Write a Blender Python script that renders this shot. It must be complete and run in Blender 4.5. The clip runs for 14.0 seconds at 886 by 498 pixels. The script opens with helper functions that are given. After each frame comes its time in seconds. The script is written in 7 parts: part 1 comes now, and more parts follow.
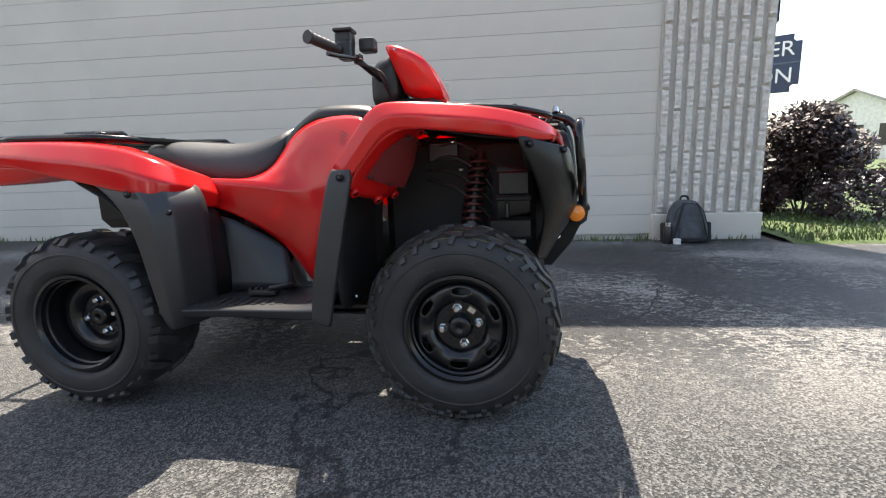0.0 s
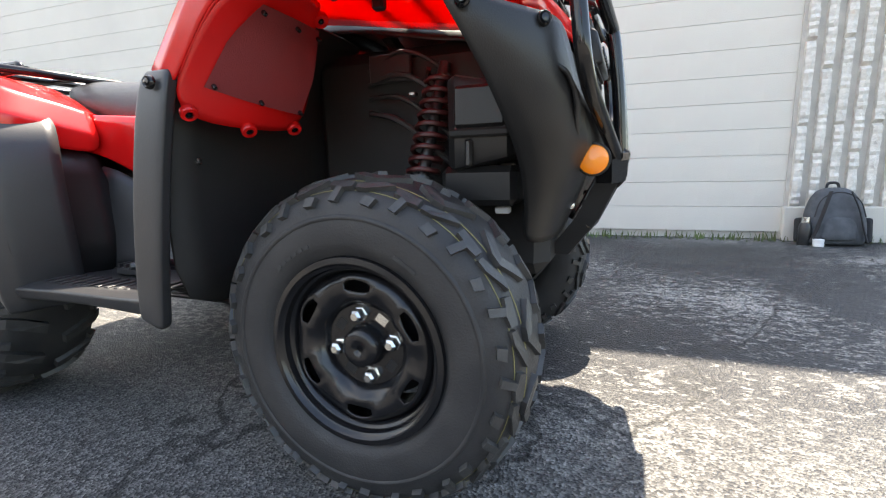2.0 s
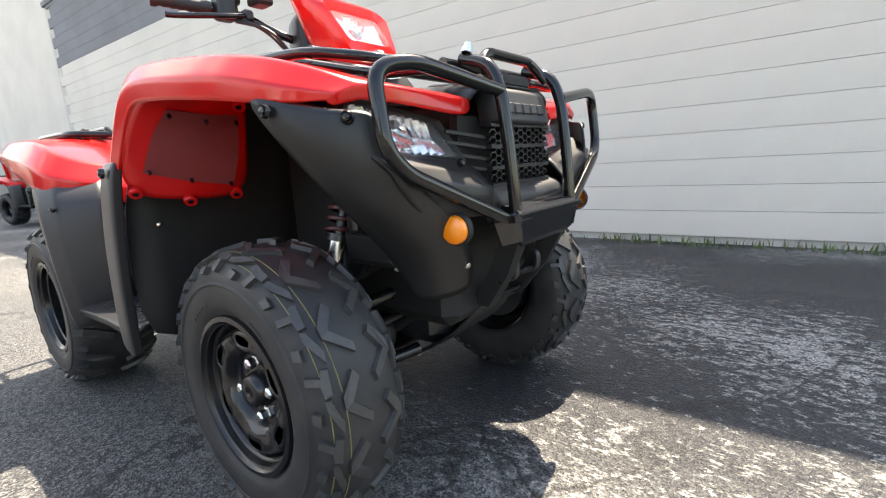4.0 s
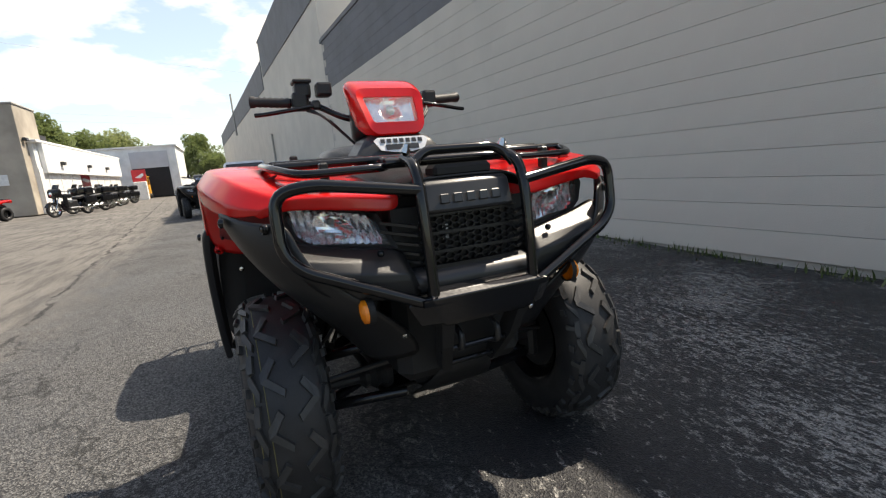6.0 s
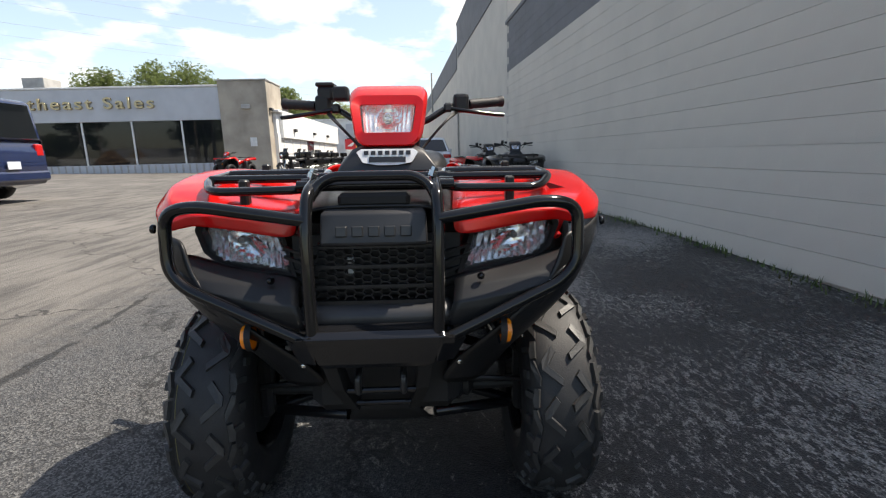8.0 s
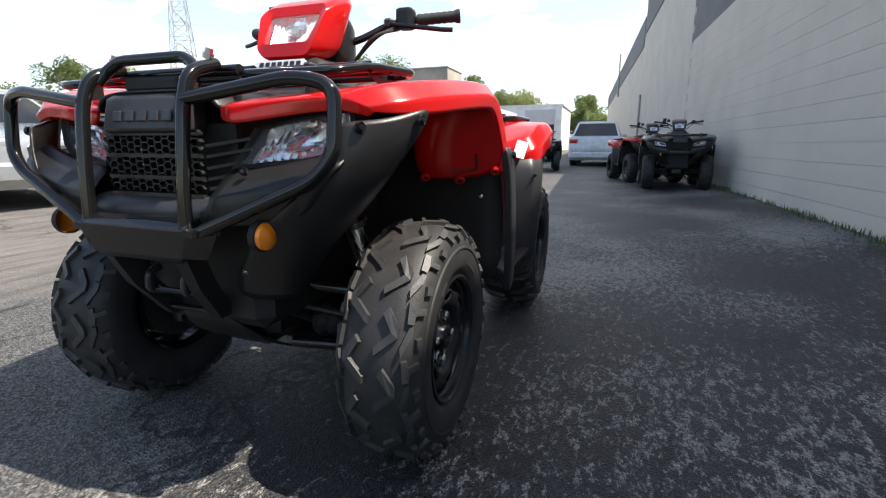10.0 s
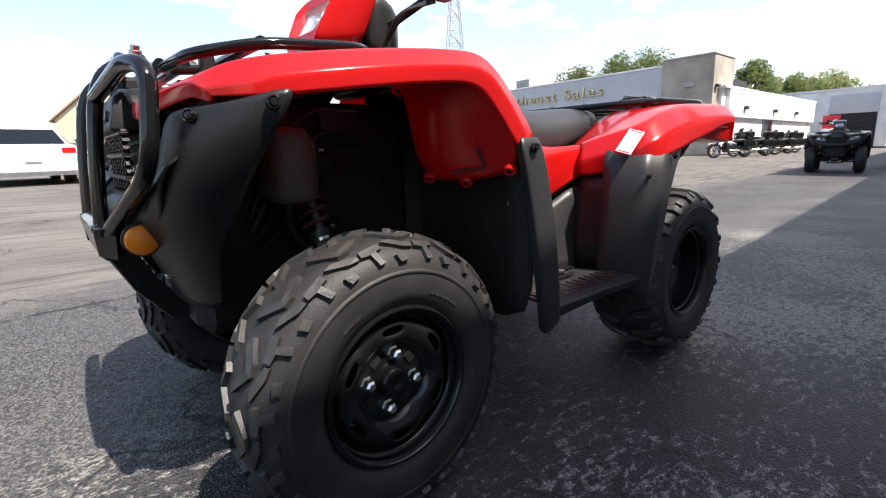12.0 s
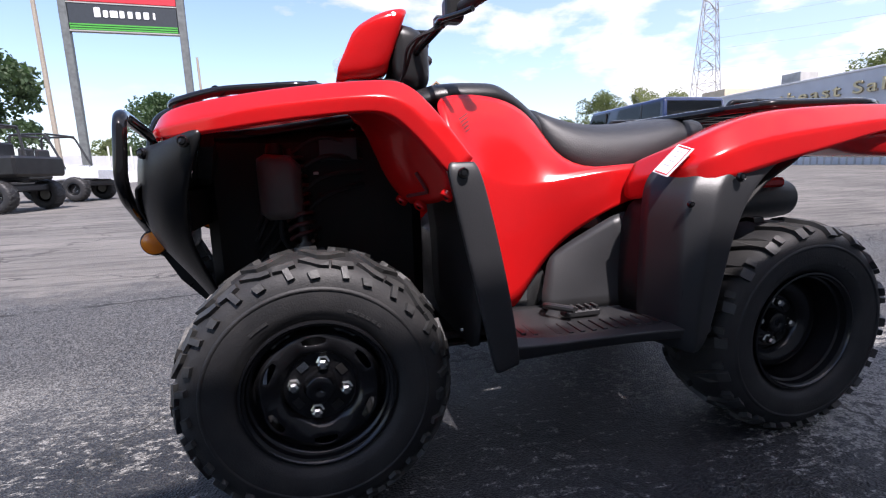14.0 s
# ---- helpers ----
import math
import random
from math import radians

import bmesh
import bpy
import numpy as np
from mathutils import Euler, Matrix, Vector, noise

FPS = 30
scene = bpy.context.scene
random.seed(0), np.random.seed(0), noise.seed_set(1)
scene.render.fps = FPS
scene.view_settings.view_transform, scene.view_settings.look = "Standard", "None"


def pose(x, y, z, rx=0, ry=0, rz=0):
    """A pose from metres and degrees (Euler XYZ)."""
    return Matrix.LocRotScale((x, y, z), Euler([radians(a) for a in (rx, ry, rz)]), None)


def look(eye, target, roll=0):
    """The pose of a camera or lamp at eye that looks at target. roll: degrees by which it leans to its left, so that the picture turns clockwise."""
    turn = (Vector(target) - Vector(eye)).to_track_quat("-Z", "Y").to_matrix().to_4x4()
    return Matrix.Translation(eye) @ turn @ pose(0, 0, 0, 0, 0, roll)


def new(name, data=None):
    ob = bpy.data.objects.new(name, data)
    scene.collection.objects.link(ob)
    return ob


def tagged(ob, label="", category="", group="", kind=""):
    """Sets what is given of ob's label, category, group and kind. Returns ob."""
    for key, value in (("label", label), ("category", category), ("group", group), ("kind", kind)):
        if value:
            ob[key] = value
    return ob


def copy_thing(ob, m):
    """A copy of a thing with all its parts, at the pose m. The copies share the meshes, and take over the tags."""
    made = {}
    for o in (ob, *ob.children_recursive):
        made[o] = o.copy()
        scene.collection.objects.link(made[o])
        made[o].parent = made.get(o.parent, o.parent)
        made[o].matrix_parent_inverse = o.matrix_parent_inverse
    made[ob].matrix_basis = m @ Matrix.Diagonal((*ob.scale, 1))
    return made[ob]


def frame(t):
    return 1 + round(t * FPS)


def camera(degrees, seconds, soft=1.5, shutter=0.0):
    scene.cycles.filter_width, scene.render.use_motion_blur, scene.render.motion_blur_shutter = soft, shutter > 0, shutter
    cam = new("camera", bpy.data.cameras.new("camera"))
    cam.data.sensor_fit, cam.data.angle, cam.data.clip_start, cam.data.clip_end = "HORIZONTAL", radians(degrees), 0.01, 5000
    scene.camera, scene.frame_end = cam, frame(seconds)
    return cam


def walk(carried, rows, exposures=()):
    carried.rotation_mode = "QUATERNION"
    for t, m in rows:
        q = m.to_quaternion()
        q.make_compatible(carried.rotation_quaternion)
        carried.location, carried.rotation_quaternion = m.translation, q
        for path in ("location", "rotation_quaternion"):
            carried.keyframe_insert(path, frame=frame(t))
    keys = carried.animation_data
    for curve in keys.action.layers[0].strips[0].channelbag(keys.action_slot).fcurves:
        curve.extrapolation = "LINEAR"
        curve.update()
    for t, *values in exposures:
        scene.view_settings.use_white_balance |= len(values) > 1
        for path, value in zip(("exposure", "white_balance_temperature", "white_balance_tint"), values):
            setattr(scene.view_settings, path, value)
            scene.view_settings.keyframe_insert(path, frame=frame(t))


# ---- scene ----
cam = camera(86.9, 14.0, soft=1.2)
PATH = [
    (0, (0.807, -1.796, 0.773), (0.492, 0.144, 0.403), -1.9),
    (0.5, (0.909, -1.608, 0.725), (0.527, 0.315, 0.328), -2.1),
    (1, (0.947, -1.429, 0.676), (0.428, 0.458, 0.263), -2.0),
    (1.5, (0.999, -1.249, 0.632), (0.37, 0.61, 0.243), -1.6),
    (2, (1.057, -1.147, 0.603), (0.319, 0.674, 0.23), -1.7),
    (2.5, (1.114, -1.046, 0.634), (0.278, 0.733, 0.263), -2.2),
    (3, (1.197, -1.012, 0.651), (0.273, 0.721, 0.276), -3.3),
    (3.2, (1.249, -0.996, 0.664), (0.28, 0.713, 0.291), -3.3),
    (5.3, (1.827, -0.708, 0.831), (0.172, 0.345, 0.442), -5.3),
    (5.5, (1.857, -0.652, 0.845), (0.159, 0.336, 0.47), -5.2),
    (6, (1.944, -0.493, 0.895), (0.143, 0.297, 0.531), -5.4),
    (6.5, (1.983, -0.344, 0.928), (0.1, 0.241, 0.593), -5.1),
    (7, (2.002, -0.167, 0.967), (0.072, 0.235, 0.631), -3.7),
    (7.2, (1.996, -0.108, 0.971), (0.055, 0.232, 0.629), -2.9),
    (9.3, (1.772, 0.584, 0.874), (-0.133, 0.17, 0.427), -1.0),
    (9.5, (1.744, 0.676, 0.845), (-0.147, 0.197, 0.406), -0.6),
    (10, (1.682, 0.877, 0.754), (-0.156, 0.216, 0.323), -0.3),
    (10.5, (1.554, 1.005, 0.704), (-0.179, 0.106, 0.27), -0.3),
    (11, (1.399, 1.083, 0.712), (-0.197, -0.044, 0.284), -0.4),
    (11.5, (1.252, 1.161, 0.721), (-0.192, -0.16, 0.308), -1.0),
    (12, (1.115, 1.219, 0.722), (-0.158, -0.271, 0.321), -1.8),
    (12.5, (0.988, 1.248, 0.701), (-0.102, -0.386, 0.324), -2.5),
    (13, (0.861, 1.317, 0.712), (-0.063, -0.422, 0.361), -1.8),
    (13.5, (0.738, 1.403, 0.712), (0.02, -0.433, 0.377), -1.5),
    (14, (0.595, 1.478, 0.733), (0.133, -0.439, 0.404), -2.0),
]
walk(cam, [(t, look(eye, target, roll)) for t, eye, target, roll in PATH],
     exposures=[(0, 1.58, 7300, 10), (1.0, 2.22, 7400, 10), (2.0, 2.55, 7600, 10), (3.2, 2.72, 7900, 10), (5.5, 1.06, 7700, 10), (7.2, 0.66, 7300, 10), (9.5, 1.12, 7050, 10), (12, 1.12, 6900, 14), (14, 0.86, 6300, 20)])

# ---- world and sun ----
SUN_EL, SUN_AZ = 58.0, 98.0
world = bpy.data.worlds.new("world")
scene.world = world
world.use_nodes = True
wn, wl = world.node_tree.nodes, world.node_tree.links
wn.clear()
w_out = wn.new("ShaderNodeOutputWorld")
w_bg = wn.new("ShaderNodeBackground")
w_sky = wn.new("ShaderNodeTexSky")
w_sky.sky_type = "NISHITA"
w_sky.sun_disc = False
w_sky.sun_elevation = radians(SUN_EL)
w_sky.sun_rotation = radians(90 - SUN_AZ)
w_sky.dust_density = 1.2
w_bg.inputs["Strength"].default_value = 0.15
w_tc = wn.new("ShaderNodeTexCoord")
w_map = wn.new("ShaderNodeMapping")
w_map.inputs["Scale"].default_value = (1.0, 1.0, 2.6)
w_n = wn.new("ShaderNodeTexNoise")
w_n.inputs["Scale"].default_value = 4.4
w_n.inputs["Detail"].default_value = 9.0
w_n.inputs["Roughness"].default_value = 0.55
w_r = wn.new("ShaderNodeValToRGB")
w_r.color_ramp.elements[0].position = 0.565
w_r.color_ramp.elements[1].position = 0.67
w_mix = wn.new("ShaderNodeMixRGB")
wl.new(w_tc.outputs["Generated"], w_map.inputs["Vector"])
wl.new(w_map.outputs["Vector"], w_n.inputs["Vector"])
w_sep = wn.new("ShaderNodeSeparateXYZ")
wl.new(w_tc.outputs["Generated"], w_sep.inputs[0])
w_cov = wn.new("ShaderNodeMath")
w_cov.operation = "MULTIPLY_ADD"
w_cov.inputs[1].default_value = -0.115
wl.new(w_sep.outputs["X"], w_cov.inputs[0])
wl.new(w_n.outputs["Fac"], w_cov.inputs[2])
wl.new(w_cov.outputs[0], w_r.inputs["Fac"])
wl.new(w_r.outputs["Color"], w_mix.inputs["Fac"])
w_veil = wn.new("ShaderNodeMixRGB")
w_veil.inputs["Color2"].default_value = (3.5, 4.2, 5.3, 1)
w_thin = wn.new("ShaderNodeMath")
w_thin.operation = "MULTIPLY"
w_thin.inputs[1].default_value = 0.3
wl.new(w_sky.outputs["Color"], w_veil.inputs["Color1"])
wl.new(w_thin.outputs[0], w_veil.inputs["Fac"])
wl.new(w_veil.outputs["Color"], w_mix.inputs["Color1"])
w_far = wn.new("ShaderNodeMath")
w_far.operation = "MULTIPLY_ADD"
w_far.use_clamp = True
w_far.inputs[1].default_value, w_far.inputs[2].default_value = -1.0, 0.15
wl.new(w_sep.outputs["X"], w_far.inputs[0])
wl.new(w_far.outputs[0], w_thin.inputs[0])
w_cl = wn.new("ShaderNodeMixRGB")
w_cl.inputs["Color1"].default_value = (3.5, 3.62, 3.85, 1)
w_cl.inputs["Color2"].default_value = (5.2, 5.3, 5.5, 1)
wl.new(w_far.outputs[0], w_cl.inputs["Fac"])
wl.new(w_cl.outputs["Color"], w_mix.inputs["Color2"])
wl.new(w_mix.outputs["Color"], w_bg.inputs["Color"])
wl.new(w_bg.outputs["Background"], w_out.inputs["Surface"])

sun_data = bpy.data.lights.new("sun", "SUN")
sun_data.energy, sun_data.angle, sun_data.color = 5.0, radians(0.55), (1.0, 0.96, 0.9)
sun = new("sun", sun_data)
_ce = math.cos(radians(SUN_EL))
sun.matrix_world = look((_ce * math.cos(radians(SUN_AZ)) * 60, _ce * math.sin(radians(SUN_AZ)) * 60, math.sin(radians(SUN_EL)) * 60), (0, 0, 0))


# ---- materials ----
def mat(name, col, rough=0.5, metal=0.0, col2=None, scale=8.0, bump=0.0, bscale=60.0, spec=0.5, coat=0.0, detail=6.0, trans=0.0, wear=0.0):
    """A node material: base colour broken by a large and a fine noise, with relief of its own."""
    m = bpy.data.materials.new(name)
    m.use_nodes = True
    n, l = m.node_tree.nodes, m.node_tree.links
    b = n["Principled BSDF"]
    b.inputs["Roughness"].default_value = rough
    b.inputs["Metallic"].default_value = metal
    b.inputs["Specular IOR Level"].default_value = spec
    b.inputs["Coat Weight"].default_value = coat
    b.inputs["Coat Roughness"].default_value = 0.06
    b.inputs["Transmission Weight"].default_value = trans
    tc = n.new("ShaderNodeTexCoord")
    c2 = col2 or tuple(v * 0.82 for v in col)
    nz = n.new("ShaderNodeTexNoise")
    nz.inputs["Scale"].default_value = scale
    nz.inputs["Detail"].default_value = detail
    mx = n.new("ShaderNodeMixRGB")
    mx.inputs["Color1"].default_value = (*col, 1)
    mx.inputs["Color2"].default_value = (*c2, 1)
    rp = n.new("ShaderNodeValToRGB")
    rp.color_ramp.elements[0].position, rp.color_ramp.elements[1].position = 0.38, 0.66
    l.new(tc.outputs["Object"], nz.inputs["Vector"])
    l.new(nz.outputs["Fac"], rp.inputs["Fac"])
    l.new(rp.outputs["Color"], mx.inputs["Fac"])
    l.new(mx.outputs["Color"], b.inputs["Base Color"])
    fine = n.new("ShaderNodeTexNoise")
    fine.inputs["Scale"].default_value = bscale
    fine.inputs["Detail"].default_value = 5.0
    l.new(tc.outputs["Object"], fine.inputs["Vector"])
    if bump:
        bp = n.new("ShaderNodeBump")
        bp.inputs["Strength"].default_value = bump
        bp.inputs["Distance"].default_value = 0.004
        l.new(fine.outputs["Fac"], bp.inputs["Height"])
        l.new(bp.outputs["Normal"], b.inputs["Normal"])
    mr = n.new("ShaderNodeMapRange")
    mr.inputs["To Min"].default_value, mr.inputs["To Max"].default_value = max(0.02, rough - 0.08), min(1.0, rough + 0.1 + wear)
    l.new(fine.outputs["Fac"], mr.inputs["Value"])
    l.new(mr.outputs["Result"], b.inputs["Roughness"])
    return m


M = {}
M["red"] = mat("red_plastic", (0.62, 0.012, 0.012), 0.16, col2=(0.57, 0.01, 0.01), spec=0.5, coat=0.25, bscale=5)
_n, _l = M["red"].node_tree.nodes, M["red"].node_tree.links
_t, _x = _n.new("ShaderNodeBsdfTranslucent"), _n.new("ShaderNodeMixShader")
_t.inputs["Color"].default_value, _x.inputs["Fac"].default_value = (0.88, 0.03, 0.025, 1), 0.30
_l.new(_n["Principled BSDF"].outputs[0], _x.inputs[1])
_l.new(_t.outputs[0], _x.inputs[2])
_l.new(_x.outputs[0], _n["Material Output"].inputs["Surface"])
M["black_plastic"] = mat("black_moulded_plastic", (0.010, 0.010, 0.0105), 0.34, spec=0.32, col2=(0.017, 0.017, 0.0175), bump=0.12, bscale=420, scale=5)
M["black_gloss"] = mat("black_gloss_paint", (0.006, 0.006, 0.007), 0.06, spec=0.38, col2=(0.008, 0.008, 0.008), bscale=9)
M["inner_black"] = mat("black_inner_plastic", (0.016, 0.0155, 0.0155), 0.6, spec=0.25, bump=0.05, bscale=300)
M["rubber"] = mat("tyre_rubber", (0.016, 0.016, 0.017), 0.56, spec=0.36, col2=(0.027, 0.026, 0.026), bump=0.22, bscale=260, scale=14)
M["seat"] = mat("seat_vinyl", (0.016, 0.016, 0.018), 0.42, bump=0.35, bscale=380)
M["chrome"] = mat("zinc_plated_steel", (0.62, 0.62, 0.6), 0.22, metal=1.0, bscale=40)
M["reflector"] = mat("lamp_reflector", (0.88, 0.89, 0.91), 0.12, metal=0.8, col2=(0.8, 0.81, 0.84), scale=60)
M["steel_dark"] = mat("dark_painted_steel", (0.018, 0.018, 0.019), 0.34, bscale=50, bump=0.05)
M["alu"] = mat("cast_aluminium", (0.4, 0.4, 0.4), 0.4, metal=1.0, bump=0.2, bscale=200)
M["orange"] = mat("amber_lens", (0.85, 0.24, 0.01), 0.2, col2=(0.75, 0.18, 0.01), coat=0.4, bscale=90, bump=0.15)
M["rim_black"] = mat("black_rim_paint", (0.008, 0.008, 0.009), 0.2, spec=0.4, bscale=40, bump=0.02)
M["tread"] = mat("dusty_tread_rubber", (0.022, 0.022, 0.022), 0.5, col2=(0.036, 0.035, 0.034), bump=0.2, bscale=220, scale=30)
M["black_plate"] = mat("black_coated_plate", (0.008, 0.008, 0.009), 0.2, spec=0.45, bump=0.04, bscale=120)
M["screen_red"] = mat("dark_red_mesh", (0.16, 0.006, 0.008), 0.6, bump=0.6, bscale=700)
M["tank_plastic"] = mat("milky_tank_plastic", (0.10, 0.085, 0.08), 0.4)
M["spring"] = mat("dark_red_spring_coat", (0.05, 0.007, 0.007), 0.4)
M["white_decal"] = mat("white_decal", (0.72, 0.72, 0.72), 0.4, scale=30)
M["grey_plastic"] = mat("grey_satin_plastic", (0.024, 0.024, 0.0255), 0.40, spec=0.42, bump=0.08, bscale=300)
M["heat_shield"] = mat("muffler_steel", (0.09, 0.088, 0.085), 0.45, metal=0.6, bscale=60, bump=0.1)
M["yellow_line"] = mat("tyre_mould_stripe", (0.16, 0.14, 0.05), 0.7, scale=40)


def glass_mat(name, tint, clear):
    m = bpy.data.materials.new(name)
    m.use_nodes = True
    n, l = m.node_tree.nodes, m.node_tree.links
    b = n["Principled BSDF"]
    b.inputs["Base Color"].default_value = (*tint, 1)
    b.inputs["Roughness"].default_value = 0.03
    t = n.new("ShaderNodeBsdfTransparent")
    t.inputs["Color"].default_value = (*[min(1, 0.6 + v) for v in tint], 1)
    x = n.new("ShaderNodeMixShader")
    x.inputs["Fac"].default_value = clear
    l.new(b.outputs["BSDF"], x.inputs[1])
    l.new(t.outputs["BSDF"], x.inputs[2])
    l.new(x.outputs["Shader"], n["Material Output"].inputs["Surface"])
    return m


M["lens"] = glass_mat("clear_lens", (0.45, 0.46, 0.48), 0.88)
M["tinted"] = glass_mat("tinted_glass", (0.008, 0.01, 0.012), 0.25)
M["shop_glass"] = glass_mat("shop_window_glass", (0.012, 0.014, 0.016), 0.3)


def ground_mat():
    m = bpy.data.materials.new("worn_sealed_asphalt")
    m.use_nodes = True
    n, l = m.node_tree.nodes, m.node_tree.links
    b = n["Principled BSDF"]
    b.inputs["Specular IOR Level"].default_value = 0.3
    tc = n.new("ShaderNodeTexCoord")

    def noise_tex(scale, detail=5.0, rough=0.55, vec=None):
        t = n.new("ShaderNodeTexNoise")
        t.inputs["Scale"].default_value, t.inputs["Detail"].default_value, t.inputs["Roughness"].default_value = scale, detail, rough
        l.new(vec or tc.outputs["Object"], t.inputs["Vector"])
        return t.outputs["Fac"]

    def ramp(fac, a, c, va=0.0, vc=1.0):
        r = n.new("ShaderNodeMapRange")
        r.inputs["From Min"].default_value, r.inputs["From Max"].default_value = a, c
        r.inputs["To Min"].default_value, r.inputs["To Max"].default_value = va, vc
        l.new(fac, r.inputs["Value"])
        return r.outputs["Result"]

    def mix(f, a, c):
        x = n.new("ShaderNodeMixRGB")
        for s, v in ((x.inputs["Color1"], a), (x.inputs["Color2"], c)):
            if isinstance(v, tuple):
                s.default_value = (*v, 1)
            else:
                l.new(v, s)
        l.new(f, x.inputs["Fac"])
        return x.outputs["Color"]

    def calc(op, a, c):
        x = n.new("ShaderNodeMath")
        x.operation = op
        for s, v in ((x.inputs[0], a), (x.inputs[1], c)):
            if isinstance(v, (int, float)):
                s.default_value = v
            else:
                l.new(v, s)
        return x.outputs[0]

    sep = n.new("ShaderNodeSeparateXYZ")
    l.new(tc.outputs["Object"], sep.inputs[0])
    wob = noise_tex(1.6, 4)
    yy = calc("ADD", sep.outputs["Y"], calc("MULTIPLY", calc("SUBTRACT", wob, 0.5), 0.22))
    edge = calc("ADD", yy, calc("MULTIPLY", calc("SUBTRACT", noise_tex(5.0, 5, 0.65), 0.5), 1.3))
    sealed = ramp(edge, -2.35, -1.65)
    # single stones of the surface
    vo = n.new("ShaderNodeTexVoronoi")
    vo.inputs["Scale"].default_value = 175.0
    l.new(tc.outputs["Object"], vo.inputs["Vector"])
    bw = n.new("ShaderNodeRGBToBW")
    l.new(vo.outputs["Color"], bw.inputs[0])
    stone = mix(ramp(bw.outputs[0], 0.38, 0.62), (0.024, 0.024, 0.025), (0.185, 0.18, 0.168))
    tar = mix(noise_tex(120, 3), (0.011, 0.011, 0.013), (0.024, 0.024, 0.027))
    # where the black sealer has flaked off in small streaks
    mp = n.new("ShaderNodeMapping")
    mp.inputs["Rotation"].default_value = (0, 0, 0.3)
    mp.inputs["Scale"].default_value = (0.8, 1.45, 1.0)
    l.new(tc.outputs["Object"], mp.inputs["Vector"])
    flake = noise_tex(26, 5, 0.72, mp.outputs["Vector"])
    flake2 = noise_tex(75, 3, 0.7, mp.outputs["Vector"])
    patch = noise_tex(0.75, 4)
    gate = calc("ADD", flake, calc("MULTIPLY", calc("SUBTRACT", patch, 0.5), 1.2))
    # thin curled edges of the lifting sealer, and whole flakes where it is worst
    curl_n = noise_tex(10, 6, 0.72, mp.outputs["Vector"])
    curl = ramp(calc("ABSOLUTE", calc("SUBTRACT", curl_n, 0.5), 0.0), 0.036, 0.018)
    wornl = calc("MAXIMUM", calc("MULTIPLY", curl, ramp(gate, 0.455, 0.52)), ramp(gate, 0.60, 0.63))
    near = ramp(yy, 0.15, -0.6)
    worn2 = ramp(calc("ADD", flake2, calc("MULTIPLY", calc("SUBTRACT", patch, 0.5), 0.45)), 0.40, 0.62)
    worn = calc("MAXIMUM", calc("MULTIPLY", worn2, near), wornl)
    chips = mix(ramp(bw.outputs[0], 0.15, 0.8), (0.09, 0.088, 0.083), (0.3, 0.29, 0.27))
    # bare stones between dark binder, in patches
    pick = calc("ADD", bw.outputs[0], calc("MULTIPLY", calc("SUBTRACT", flake2, 0.5), 0.12))
    pick = calc("ADD", pick, calc("MULTIPLY", calc("SUBTRACT", patch, 0.5), 0.22))
    tone = n.new("ShaderNodeSeparateColor")
    l.new(vo.outputs["Color"], tone.inputs[0])
    near_col = mix(ramp(pick, 0.46, 0.70), mix(tone.outputs[1], (0.022, 0.022, 0.0235), (0.058, 0.057, 0.057)), mix(tone.outputs[2], (0.07, 0.069, 0.067), (0.148, 0.146, 0.142)))
    sealed_col = mix(worn, mix(near, mix(ramp(bw.outputs[0], 0.5, 0.7), tar, (0.034, 0.034, 0.034)), near_col), mix(near, chips, near_col))
    old = mix(ramp(noise_tex(0.55, 6), 0.35, 0.65), (0.085, 0.078, 0.07), (0.155, 0.143, 0.128))
    old = mix(ramp(bw.outputs[0], 0.2, 0.9, 0, 0.5), old, (0.21, 0.2, 0.19))
    streak_m = n.new("ShaderNodeMapping")
    streak_m.inputs["Scale"].default_value = (0.35, 2.6, 1)
    l.new(tc.outputs["Object"], streak_m.inputs["Vector"])
    old = mix(ramp(noise_tex(2.6, 7, 0.68, streak_m.outputs["Vector"]), 0.47, 0.62, 0, 0.8), old, (0.058, 0.055, 0.052))
    col = mix(sealed, old, sealed_col)
    # tarred seam where the two surfaces meet, and fine cracks
    sy = calc("SUBTRACT", calc("ADD", yy, calc("MULTIPLY", calc("SUBTRACT", noise_tex(9, 4), 0.5), 0.10)), calc("MULTIPLY", sep.outputs["X"], 0.08))
    seam = calc("MULTIPLY", ramp(sy, -1.815, -1.80), ramp(sy, -1.755, -1.77))
    seam = calc("MULTIPLY", seam, ramp(noise_tex(3.0, 3), 0.40, 0.50))
    col = mix(calc("MULTIPLY", seam, 0.8), col, (0.012, 0.012, 0.012))
    ck = n.new("ShaderNodeTexVoronoi")
    ck.feature = "DISTANCE_TO_EDGE"
    ck.inputs["Scale"].default_value = 0.38
    wv = n.new("ShaderNodeVectorMath")
    wv.operation = "ADD"
    nv = n.new("ShaderNodeTexNoise")
    nv.inputs["Scale"].default_value = 2.2
    nv.inputs["Detail"].default_value = 6
    l.new(tc.outputs["Object"], nv.inputs["Vector"])
    l.new(tc.outputs["Object"], wv.inputs[0])
    l.new(nv.outputs["Color"], wv.inputs[1])
    l.new(wv.outputs[0], ck.inputs["Vector"])
    crack = ramp(ck.outputs["Distance"], 0.006, 0.0015)
    col = mix(calc("MULTIPLY", crack, 0.75), col, (0.012, 0.012, 0.012))
    l.new(col, b.inputs["Base Color"])
